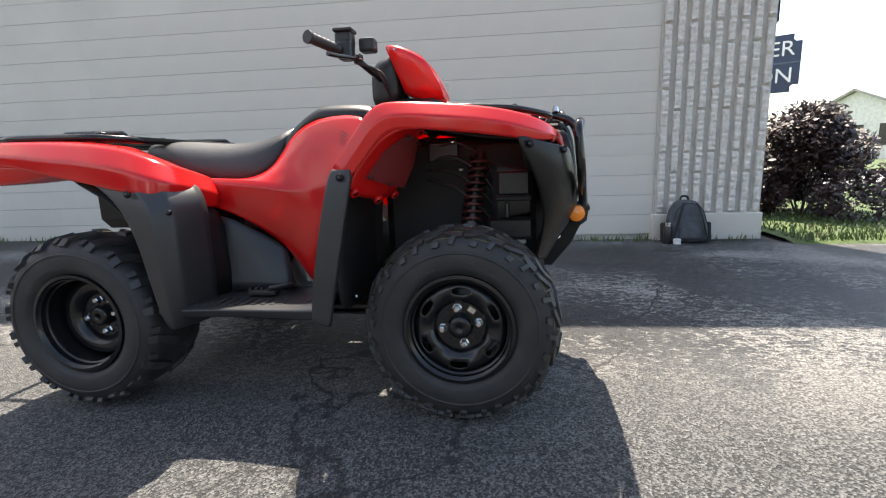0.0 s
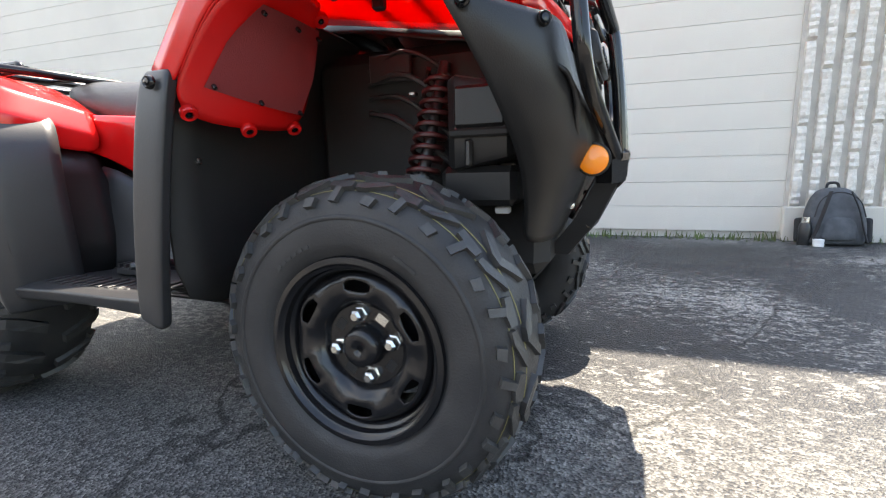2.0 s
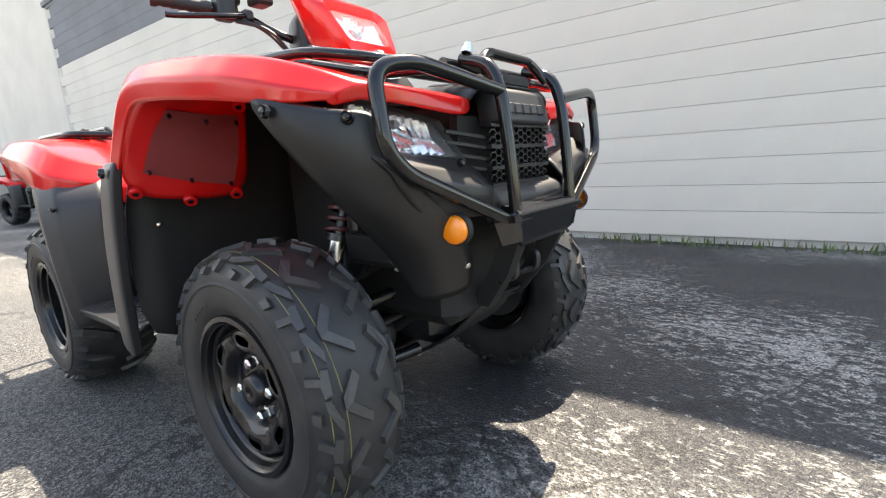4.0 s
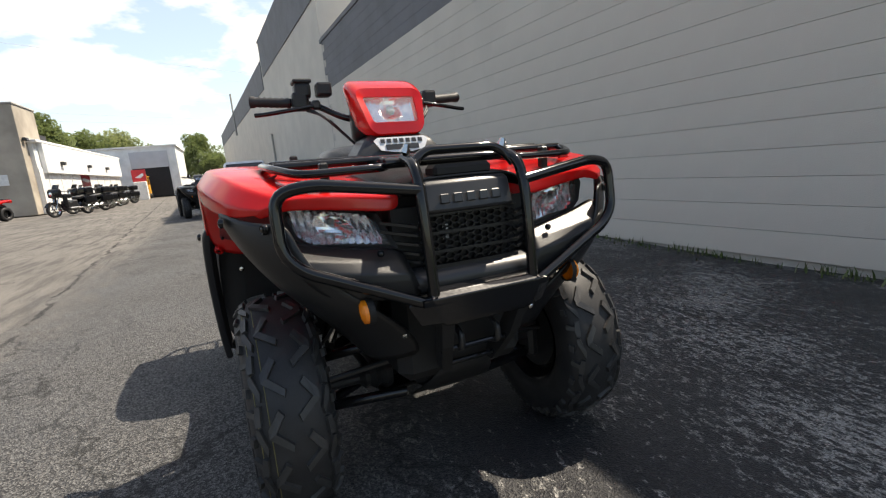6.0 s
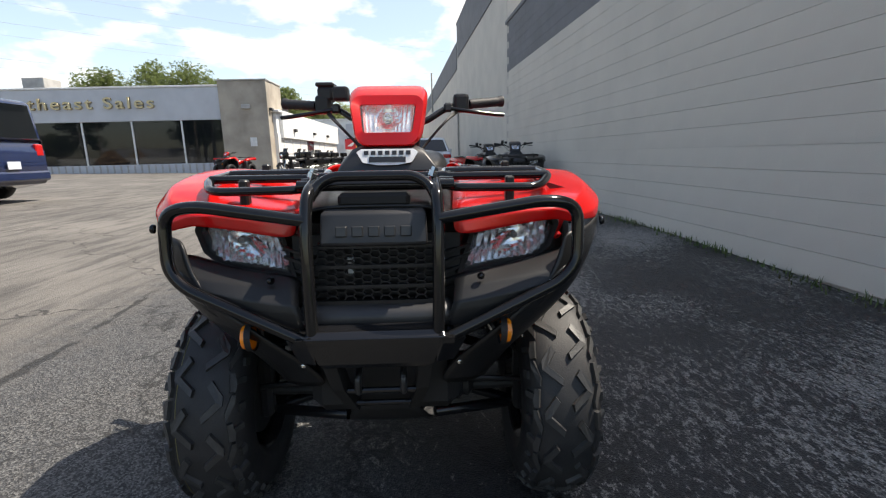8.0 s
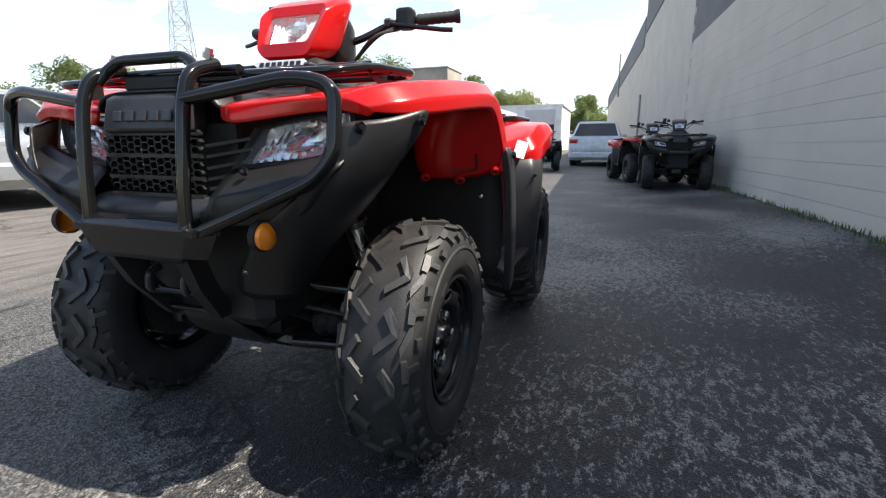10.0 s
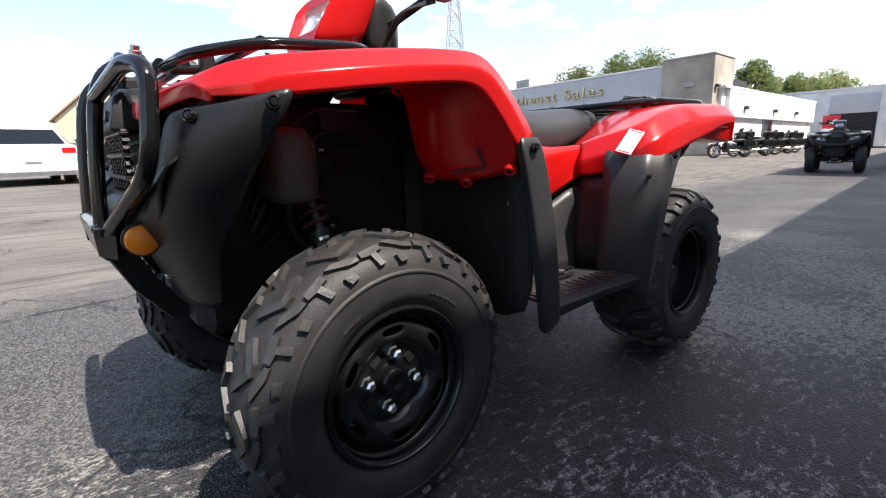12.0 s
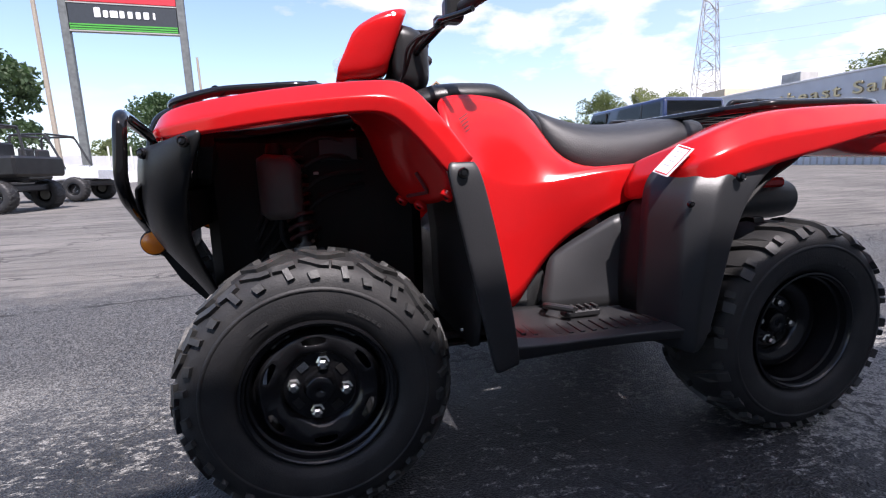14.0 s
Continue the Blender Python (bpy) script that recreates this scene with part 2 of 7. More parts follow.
    l.new(ramp(calc("MULTIPLY", sealed, calc("SUBTRACT", 1.0, worn)), 0, 1, 0.85, 0.5), b.inputs["Roughness"])
    bp = n.new("ShaderNodeBump")
    bp.inputs["Strength"].default_value = 0.75
    bp.inputs["Distance"].default_value = 0.006
    l.new(calc("ADD", vo.outputs["Distance"], calc("MULTIPLY", worn, 0.25)), bp.inputs["Height"])
    l.new(bp.outputs["Normal"], b.inputs["Normal"])
    return m


M["ground"] = ground_mat()
M["block_beige"] = mat("beige_painted_block", (0.55, 0.515, 0.455), 0.72, col2=(0.49, 0.46, 0.408), scale=1.3, bump=0.5, bscale=170)
M["block_grey"] = mat("dark_grey_painted_block", (0.13, 0.135, 0.15), 0.7, col2=(0.105, 0.11, 0.12), scale=2, bump=0.5, bscale=170)
M["split_face"] = mat("split_face_block", (0.58, 0.55, 0.5), 0.85, col2=(0.46, 0.43, 0.385), scale=26, bump=1.0, bscale=70)
M["mortar"] = mat("painted_mortar", (0.47, 0.445, 0.40), 0.9, bump=0.4, bscale=200)
M["white_wall"] = mat("white_painted_metal_siding", (0.78, 0.78, 0.76), 0.5, col2=(0.66, 0.66, 0.64), scale=1.5)
M["facade"] = mat("pale_grey_stucco", (0.5, 0.51, 0.53), 0.8, col2=(0.45, 0.46, 0.48), scale=1.2)
M["tower_block"] = mat("stained_concrete_block", (0.42, 0.37, 0.30), 0.85, col2=(0.27, 0.235, 0.19), scale=0.8, bump=0.5, bscale=50)
M["tan_stucco"] = mat("tan_stucco", (0.55, 0.46, 0.33), 0.8, scale=2)
M["tan_roof"] = mat("tan_shingle", (0.36, 0.25, 0.16), 0.9, col2=(0.28, 0.19, 0.12), scale=20, bump=0.5, bscale=30)
M["white_trim"] = mat("white_trim_paint", (0.75, 0.74, 0.72), 0.5, scale=6)
# near-black colour that stands in for the shade inside rooms
M["room_shade"] = mat("painted_room_shade", (0.02, 0.02, 0.022), 0.8)
M["concrete"] = mat("concrete", (0.42, 0.41, 0.39), 0.85, col2=(0.33, 0.32, 0.3), scale=2.5, bump=0.3, bscale=60)
def leaf_mat(name, a, c):
    m = mat(name, a, 0.6, col2=c, scale=1.2)
    n, l = m.node_tree.nodes, m.node_tree.links
    b, o = n["Principled BSDF"], n["Material Output"]
    t = n.new("ShaderNodeBsdfTranslucent")
    x = n.new("ShaderNodeMixShader")
    x.inputs[0].default_value = 0.42
    t.inputs["Color"].default_value = (a[0] * 1.5, a[1] * 1.5, a[2] * 1.1, 1)
    l.new(b.outputs[0], x.inputs[1])
    l.new(t.outputs[0], x.inputs[2])
    l.new(x.outputs[0], o.inputs["Surface"])
    return m


M["leaf"] = leaf_mat("green_leaves", (0.12, 0.15, 0.07), (0.16, 0.185, 0.09))
M["leaf_dark"] = leaf_mat("dark_green_leaves", (0.045, 0.08, 0.035), (0.065, 0.10, 0.045))
M["leaf_purple"] = mat("purple_barberry_leaves", (0.025, 0.012, 0.012), 0.5, col2=(0.05, 0.022, 0.018), scale=5)
M["leaf_pale"] = leaf_mat("pale_spring_leaves", (0.21, 0.235, 0.13), (0.17, 0.2, 0.1))
M["grass"] = mat("grass_blades", (0.075, 0.13, 0.028), 0.6, col2=(0.09, 0.095, 0.04), scale=3)
M["lawn"] = mat("lawn_soil", (0.07, 0.11, 0.025), 0.9, col2=(0.05, 0.075, 0.025), scale=4, bump=0.6, bscale=60)
M["bark"] = mat("bark", (0.09, 0.07, 0.055), 0.9, bump=0.8, bscale=30)
M["pole"] = mat("weathered_steel_pole", (0.33, 0.32, 0.3), 0.55, metal=0.4, scale=4)
M["post_grey"] = mat("grey_green_post_paint", (0.11, 0.118, 0.115), 0.5, col2=(0.075, 0.08, 0.078), scale=5)
M["wood_pole"] = mat("weathered_wood_pole", (0.3, 0.26, 0.21), 0.9, scale=10, bump=0.4)
M["sign_dark"] = mat("dark_sign_face", (0.022, 0.026, 0.03), 0.4)
M["sign_green"] = mat("green_sign_band", (0.05, 0.3, 0.03), 0.4)
M["sign_red"] = mat("red_sign_band", (0.55, 0.02, 0.03), 0.4)
M["sign_white"] = mat("white_sign_letter", (0.8, 0.8, 0.8), 0.5)
M["sign_blue"] = mat("dark_blue_sign_face", (0.02, 0.035, 0.08), 0.4)
M["gold"] = mat("brushed_letter_metal", (0.55, 0.45, 0.28), 0.35, metal=0.9)
M["log"] = mat("split_firewood", (0.42, 0.28, 0.16), 0.9, col2=(0.26, 0.16, 0.09), scale=3, bump=0.5, bscale=40)
M["navy"] = mat("navy_car_paint", (0.012, 0.02, 0.06), 0.14, coat=0.6, bscale=4)
M["silver"] = mat("silver_car_paint", (0.42, 0.44, 0.46), 0.25, metal=0.6, coat=0.6, bscale=4)
M["white_car"] = mat("white_car_paint", (0.7, 0.71, 0.72), 0.18, coat=0.6, bscale=4)
M["dark_car"] = mat("charcoal_car_paint", (0.03, 0.033, 0.04), 0.16, coat=0.6, bscale=4)
M["tail_red"] = mat("red_tail_lamp", (0.5, 0.01, 0.01), 0.15, coat=0.5)
M["plate"] = mat("number_plate", (0.6, 0.62, 0.66), 0.4, scale=40)
M["bag"] = mat("grey_nylon_fabric", (0.05, 0.055, 0.062), 0.85, col2=(0.075, 0.08, 0.088), scale=18, bump=0.6, bscale=500)
M["bag_black"] = mat("black_nylon_webbing", (0.014, 0.014, 0.016), 0.8, bump=0.5, bscale=400)
M["yellow"] = mat("yellow_machine_paint", (0.6, 0.3, 0.03), 0.45)


# ---- mesh helpers ----
def part(name, bm, material, parent=None, label="", smooth=None):
    """Links a bmesh as one mesh object, under a thing or a part if one is given."""
    me = bpy.data.meshes.new(name)
    bm.to_mesh(me)
    bm.free()
    ob = new(name, me)
    me.materials.append(material)
    if smooth is not None:
        me.shade_smooth()
        if smooth < 180:
            me.set_sharp_from_angle(angle=radians(smooth))
    if parent is not None:
        ob.parent = parent
    return tagged(ob, label)


def thing(name, label, category, m=None, group="", kind=""):
    ob = new(name)
    ob.empty_display_size = 0.1
    if m is not None:
        ob.matrix_world = m
    return tagged(ob, label, category, group, kind)


def box(cx, cy, cz, sx, sy, sz, bevel=0.0, bm=None, turn=None, seg=1):
    own = bm is None
    bm = bm or bmesh.new()
    m = Matrix.Translation((cx, cy, cz)) @ (turn.to_4x4() if turn is not None else Matrix.Identity(4)) @ Matrix.Diagonal((sx, sy, sz, 1))
    r = bmesh.ops.create_cube(bm, size=1.0, matrix=m)
    if bevel and own:
        bmesh.ops.bevel(bm, geom=bm.edges[:], offset=bevel, segments=seg, affect="EDGES", profile=0.5)
    return bm


def rounded(pts, fillet, steps=5, closed=False):
    pts = [Vector(p) for p in pts]
    out = []
    k = len(pts)
    for i, p in enumerate(pts):
        if not closed and i in (0, k - 1):
            out.append(p)
            continue
        a, c = pts[i - 1], pts[(i + 1) % k]
        da, dc = a - p, c - p
        f = min(fillet, da.length * 0.48, dc.length * 0.48)
        s, e = p + da.normalized() * f, p + dc.normalized() * f
        for j in range(steps + 1):
            t = j / steps
            out.append(s * (1 - t) ** 2 + p * 2 * t * (1 - t) + e * t * t)
    return out


def tube(pts, r, fillet=0.04, seg=10, closed=False, bm=None, flat=1.0, taper=None):
    """A round bar swept along a line with rounded corners."""
    bm = bm or bmesh.new()
    path = rounded(pts, fillet, closed=closed) if fillet else [Vector(p) for p in pts]
    k = len(path)
    rings = []
    up = None
    for i, p in enumerate(path):
        a = path[i - 1] if (i or closed) else p
        c = path[(i + 1) % k] if (i < k - 1 or closed) else p
        d = (c - a).normalized()
        if up is None:
            up = d.orthogonal().normalized()
            if abs(d.z) < 0.95:
                up = (Vector((0, 0, 1)) - d * d.z).normalized()
        up = (up - d * up.dot(d)).normalized()
        sd = d.cross(up)
        rr = r if taper is None else r * (1 + (taper - 1) * i / (k - 1))
        rings.append([bm.verts.new(p + (up * math.cos(2 * math.pi * j / seg) * flat + sd * math.sin(2 * math.pi * j / seg)) * rr) for j in range(seg)])
    for i in range(k if closed else k - 1):
        q, w = rings[i], rings[(i + 1) % k]
        for j in range(seg):
            bm.faces.new((q[j], q[(j + 1) % seg], w[(j + 1) % seg], w[j]))
    if not closed:
        bm.faces.new(rings[0][::-1])
        bm.faces.new(rings[-1])
    return bm


def revolve(profile, n=48, bm=None, skip=None):
    """Turns a profile of (radius, y) round the y axis. skip(i, j) leaves openings."""
    bm = bm or bmesh.new()
    rings = [[bm.verts.new((r * math.cos(2 * math.pi * j / n), y, r * math.sin(2 * math.pi * j / n))) for j in range(n)] for r, y in profile]
    for i in range(len(rings) - 1):
        for j in range(n):
            if skip and skip(i, j):
                continue
            bm.faces.new((rings[i][j], rings[i + 1][j], rings[i + 1][(j + 1) % n], rings[i][(j + 1) % n]))
    return bm


def loft(rings, bm=None, caps=True):
    bm = bm or bmesh.new()
    vs = [[bm.verts.new(p) for p in ring] for ring in rings]
    k = len(vs[0])
    for a, c in zip(vs, vs[1:]):
        for j in range(k):
            bm.faces.new((a[j], a[(j + 1) % k], c[(j + 1) % k], c[j]))
    if caps:
        bm.faces.new(vs[0][::-1])
        bm.faces.new(vs[-1])
    return bm


def sheet(rows, bm=None):
    bm = bm or bmesh.new()
    vs = [[bm.verts.new(p) for p in row] for row in rows]
    for a, c in zip(vs, vs[1:]):
        for j in range(len(a) - 1):
            bm.faces.new((a[j], a[j + 1], c[j + 1], c[j]))
    return bm


def prism(poly, axis, a, c, bm=None):
    """A flat outline pushed from a to c along x, y or z."""
    bm = bm or bmesh.new()

    def at(p, v):
        return {"x": (v, p[0], p[1]), "y": (p[0], v, p[1]), "z": (p[0], p[1], v)}[axis]
    lo, hi = [bm.verts.new(at(p, a)) for p in poly], [bm.verts.new(at(p, c)) for p in poly]
    k = len(poly)
    for j in range(k):
        bm.faces.new((lo[j], lo[(j + 1) % k], hi[(j + 1) % k], hi[j]))
    bm.faces.new(lo[::-1])
    bm.faces.new(hi)
    bmesh.ops.recalc_face_normals(bm, faces=bm.faces[:])
    return bm


def panel(name, rows, material, parent, label="", thick=0.006, sub=2, s=1):
    """A moulded panel: a net of control points, smoothed and given thickness. s = -1 mirrors it to the right side."""
    bm = sheet([[(x, y * s, z) for x, y, z in row] for row in rows])
    bmesh.ops.recalc_face_normals(bm, faces=bm.faces[:])
    ob = part(name, bm, material, parent, label, smooth=180)
    md = ob.modifiers.new("smooth", "SUBSURF")
    md.levels = md.render_levels = sub
    so = ob.modifiers.new("thick", "SOLIDIFY")
    so.thickness, so.offset = thick, 0
    return ob


def crisp(rows, cols, k=0.8):
    """Adds support columns beside those named, so that the smoothed panel keeps a firm crease there."""
    out = []
    for row in rows:
        r2 = []
        for i, p in enumerate(row):
            p = Vector(p)
            if i in cols and i > 0:
                r2.append(tuple(Vector(row[i - 1]).lerp(p, k)))
            r2.append(tuple(p))
            if i in cols and i < len(row) - 1:
                r2.append(tuple(p.lerp(Vector(row[i + 1]), 1 - k)))
        out.append(r2)
    return out


def soft(ob, levels=2, bevel=0.0, seg=2):
    if bevel:
        b = ob.modifiers.new("bevel", "BEVEL")
        b.width, b.segments, b.limit_method = bevel, seg, "ANGLE"
    if levels:
        md = ob.modifiers.new("smooth", "SUBSURF")
        md.levels = md.render_levels = levels
    return ob


# ---- the quad bike ----
def tyre_parts(parent, R, W, rear, s, detail):
    """Tyre carcass, tread lugs and moulding stripes round the y axis; s is the outer side."""
    h = W / 2
    r0, p = 0.196, 3.0 if not rear else 3.4      # widest radius of the sidewall, squareness of the section
    depth = R - 0.011 - r0

    def skin(v):
        """Cross place v of -1.3 to 1.3: radius, y and the outward direction there."""
        a = min(abs(v), 1.4) * radians(60)
        sn, cs = math.sin(a) ** (2 / p), max(0.0, math.cos(a)) ** (2 / p)
        nr, ny = cs ** (p - 1) / depth, sn ** (p - 1) / h
        k = math.hypot(nr, ny)
        sg = 1 if v >= 0 else -1
        return r0 + depth * cs, sg * h * sn, nr / k, sg * ny / k
    side = [(0.188, h * 0.992), (0.178, h * 0.955), (0.166, h * 0.87), (0.158, h * 0.80), (0.150, h * 0.72)]
    crown = [skin(-1.46 + 2.92 * i / 22)[:2] for i in range(23)]
    prof = [(r, -y) for r, y in side[::-1]] + crown + side
    tyre = part("tyre", revolve(prof, 72 if detail else 32), M["rubber"], parent, "black off-road tyre", smooth=50)
    bm = bmesh.new()

    def lug(poly, height):
        """One lug: its outline on the tyre as (angle, cross place), rising to a smaller top."""
        k = len(poly)
        flat = [Vector((a * R, v * h * 1.15)) for a, v in poly]
        area = sum(flat[j].cross(flat[(j + 1) % k]) for j in range(k))
        tops = []
        for j in range(k):
            e0, e1 = (flat[j] - flat[j - 1]).normalized(), (flat[(j + 1) % k] - flat[j]).normalized()
            n0, n1 = Vector((-e0.y, e0.x)), Vector((-e1.y, e1.x))
            n = (n0 + n1) / max(0.5, 1 + n0.dot(n1))
            q = flat[j] + n * (0.0020 if area > 0 else -0.0020)
            tops.append((q.x / R, q.y / (h * 1.15)))
        lo, hi = [], []
        for (a, v), (a2, v2) in zip(poly, tops):
            r, y, nr, ny = skin(v)
            lo.append(bm.verts.new(((r - nr * 0.004) * math.cos(a), y - ny * 0.004, (r - nr * 0.004) * math.sin(a))))
            r, y, nr, ny = skin(v2)
            hi.append(bm.verts.new(((r + nr * height) * math.cos(a2), y + ny * height, (r + nr * height) * math.sin(a2))))
        for j in range(k):
            bm.faces.new((lo[j], lo[(j + 1) % k], hi[(j + 1) % k], hi[j]))
        bm.faces.new(hi)
    if rear:
        n, tall = 18, 0.012
        shapes = [[(0.00, 0.05), (0.30, 0.03), (0.56, 0.34), (0.66, 0.66), (0.66, 1.00), (0.36, 1.02), (0.36, 0.70), (0.26, 0.42)],
                  [(0.74, 0.60), (0.94, 0.58), (0.96, 0.86), (0.76, 0.90)]]
    else:
        n, tall = 15, 0.0095
        shapes = [[(0.08, 0.06), (0.22, 0.04), (0.45, 0.26), (0.70, 0.10), (0.82, 0.18), (0.54, 0.42), (0.38, 0.42)],
                  [(0.08, 0.53), (0.24, 0.49), (0.56, 0.64), (0.56, 0.76), (0.40, 0.75)],
                  [(0.64, 0.60), (0.98, 0.56), (1.00, 0.71), (0.90, 0.74), (0.97, 1.00), (0.84, 1.03), (0.78, 0.78), (0.64, 0.76)],
                  [(0.20, 0.92), (0.38, 0.88), (0.43, 1.06), (0.26, 1.09)]]
    st, grow = 2 * math.pi / n, 1.0 if rear else 1.14
    for i in range(n):
        for q in (-1, 1):
            b = (i + (0.5 if q > 0 else 0.0)) * st
            for shape in shapes:
                cu, cv = sum(u for u, v in shape) / len(shape), sum(v for u, v in shape) / len(shape)
                lug([(b + (cu + (u - cu) * grow) * st, (cv + (v - cv) * grow) * q) for u, v in shape], tall)
    bmesh.ops.recalc_face_normals(bm, faces=bm.faces[:])
    tagged(part("tread", bm, M["tread"], tyre, "raised rubber tread lugs"), kind="stuff")
    if detail and not rear and s < 0:
        for v in (0.40, 0.74):
            r, y, nr, ny = skin(v)
            part("mould_stripe", revolve([(r, s * y - 0.0012), (r + 0.0012, s * y), (r, s * y + 0.0012)], 72), M["yellow_line"], tyre, "thin yellow factory stripe")
    if detail:
        # step between the sidewall and the shoulder, and raised marks on the sidewall as plain bars
        r, y, nr, ny = skin(1.30)
        part("sidewall_rib", revolve([(r - 0.004, s * (y + 0.001)), (r - 0.001, s * (y + 0.0035)), (r + 0.003, s * (y + 0.0025)), (r + 0.006, s * (y - 0.003))], 72), M["rubber"], tyre, smooth=60)
        for k in range(9):
            a = radians(112 + 4.2 * k) if k < 6 else radians(52 + 4.0 * (k - 6))
            o = part("sidewall_mark", box(0, 0, 0, 0.009 if k < 6 else 0.016, 0.0016, 0.006), M["rubber"], tyre)
            o.matrix_basis = Matrix.Rotation(-a, 4, "Y") @ Matrix.Translation((0.190, s * (h * 0.998), 0)) @ Matrix.Rotation(radians(90), 4, "Y")
    return tyre


def wheel(parent, x, y, z, R, W, rear, s, detail=True):
    """A wheel > tyre, rim, nuts; its outer side looks along s * y."""
    hub = new("wheel")
    hub.parent = parent
    hub.location = (x, y, z)
    tyre_parts(hub, R, W, rear, s, detail)
    h = W / 2
    d = 0.054 if not rear else 0.022   # how far the disc stands out from the middle plane
    n = 48
    prof = [(0.150, h * 0.70), (0.156, h * 0.80), (0.161, h * 0.86), (0.160, h * 0.91), (0.155, h * 0.915), (0.152, h * 0.86), (0.148, h * 0.84), (0.146, h * 0.72),
            (0.141, h * 0.69), (0.139, d + 0.008), (0.136, d - 0.002), (0.131, d + 0.002), (0.127, d + 0.012), (0.121, d + 0.017), (0.103, d + 0.017), (0.090, d + 0.012),
            (0.080, d + 0.002), (0.075, d - 0.010), (0.036, d - 0.012), (0.033, d - 0.006), (0.030, d + 0.012), (0.026, d + 0.015), (0.001, d + 0.015)]
    n = 72
    bm = bmesh.new()
    rings = []
    for i, (r, v) in enumerate(prof):
        ring = []
        for j in range(n):
            c = abs((j % 12) - 5.5)
            a, rr, vv = 2 * math.pi * j / n, r, v
            if not rear and 11 <= i <= 16:
                lobe = 0.5 + 0.5 * math.cos(6 * (a - 2 * math.pi * 5.5 / n))
                vv += 0.007 * (lobe - 0.6) * (1 if i < 16 else 0.4)
                if i in (13, 14):
                    half = 0.0095 * math.sqrt(max(0.0, 1 - (c / 3.0) ** 2)) if c < 2.9 else 0.005
                    rr = 0.112 + (half if i == 13 else -half)
            ring.append(bm.verts.new((rr * math.cos(a), vv * s, rr * math.sin(a))))
        rings.append(ring)
    for i in range(len(rings) - 1):
        for j in range(n):
            if not rear and i == 13 and 3 <= j % 12 <= 7:
                continue
            bm.faces.new((rings[i][j], rings[i + 1][j], rings[i + 1][(j + 1) % n], rings[i][(j + 1) % n]))
    rim = part("rim", bm, M["rim_black"], hub, "gloss black steel rim", smooth=45)
    so = rim.modifiers.new("thick", "SOLIDIFY")
    so.thickness = 0.004
    n = 48
    part("rim_inside", revolve([(0.143, s * h * 0.5), (0.140, -s * h * 0.6), (0.150, -s * h * 0.8), (0.156, -s * h * 0.85)], n), M["rim_black"], hub)
    part("brake_drum", revolve([(0.0, s * (d - 0.05)), (0.10, s * (d - 0.05)), (0.115, s * (d - 0.06)), (0.115, s * (d - 0.11)), (0.0, s * (d - 0.11))], 32), M["steel_dark"], hub, smooth=40)
    for i in range(4):
        a = radians(10 + 90 * i)
        bm = revolve([(0.0001, s * (d + 0.012)), (0.007, s * (d + 0.012)), (0.0115, s * (d + 0.008)), (0.0115, s * (d - 0.006)), (0.0155, s * (d - 0.008)), (0.0155, s * (d - 0.011))], 6)
        nut = part("wheel_nut", bm, M["chrome"], hub, "zinc-plated wheel nut")
        nut.location = (0.055 * math.cos(a), 0, 0.055 * math.sin(a))
    if detail:
        # the four pressed slots between the nuts
        for i in range(4):
            a = radians(55 + 90 * i)
            bm = bmesh.new()
            box(0, 0, 0, 0.016, 0.006, 0.022, bm=bm)
            o = part("hub_slot", bm, M["chrome"] if i == 0 else M["inner_black"], hub)
            o.matrix_basis = Matrix.Rotation(-a, 4, "Y") @ Matrix.Translation((0.058, s * (d - 0.010), 0))
    return hub


def ring_pts(x, w, z0, z1, r=0.3, n=5, yc=0.0):
    """A rounded rectangle in the plane x, half width w, from z0 to z1."""
    out = []
    rad = r * min(w, (z1 - z0) / 2)
    for cy, cz, a0 in ((yc + w - rad, z1 - rad, 0), (yc - w + rad, z1 - rad, 90), (yc - w + rad, z0 + rad, 180), (yc + w - rad, z0 + rad, 270)):
        for i in range(n):
            a = radians(a0 + 90 * i / (n - 1))
            out.append((x, cy + rad * math.cos(a), cz + rad * math.sin(a)))
    return out


def bolt(parent, x, y, z, s, r=0.011, facing=None, washer=True):
    f = Vector(facing or (0.15, s, 0.1)).normalized()
    bm = revolve([(0.0001, 0.006), (r * 0.5, 0.005), (r * 0.55, 0.002), (r * 0.8, 0.004), (r, 0.001), (r, -0.004)], 16)
    o = part("panel_bolt", bm, M["black_gloss"], parent, "black panel screw", smooth=50)
    o.matrix_basis = Matrix.Translation((x, y, z)) @ f.to_track_quat("Y", "Z").to_matrix().to_4x4()
    return o


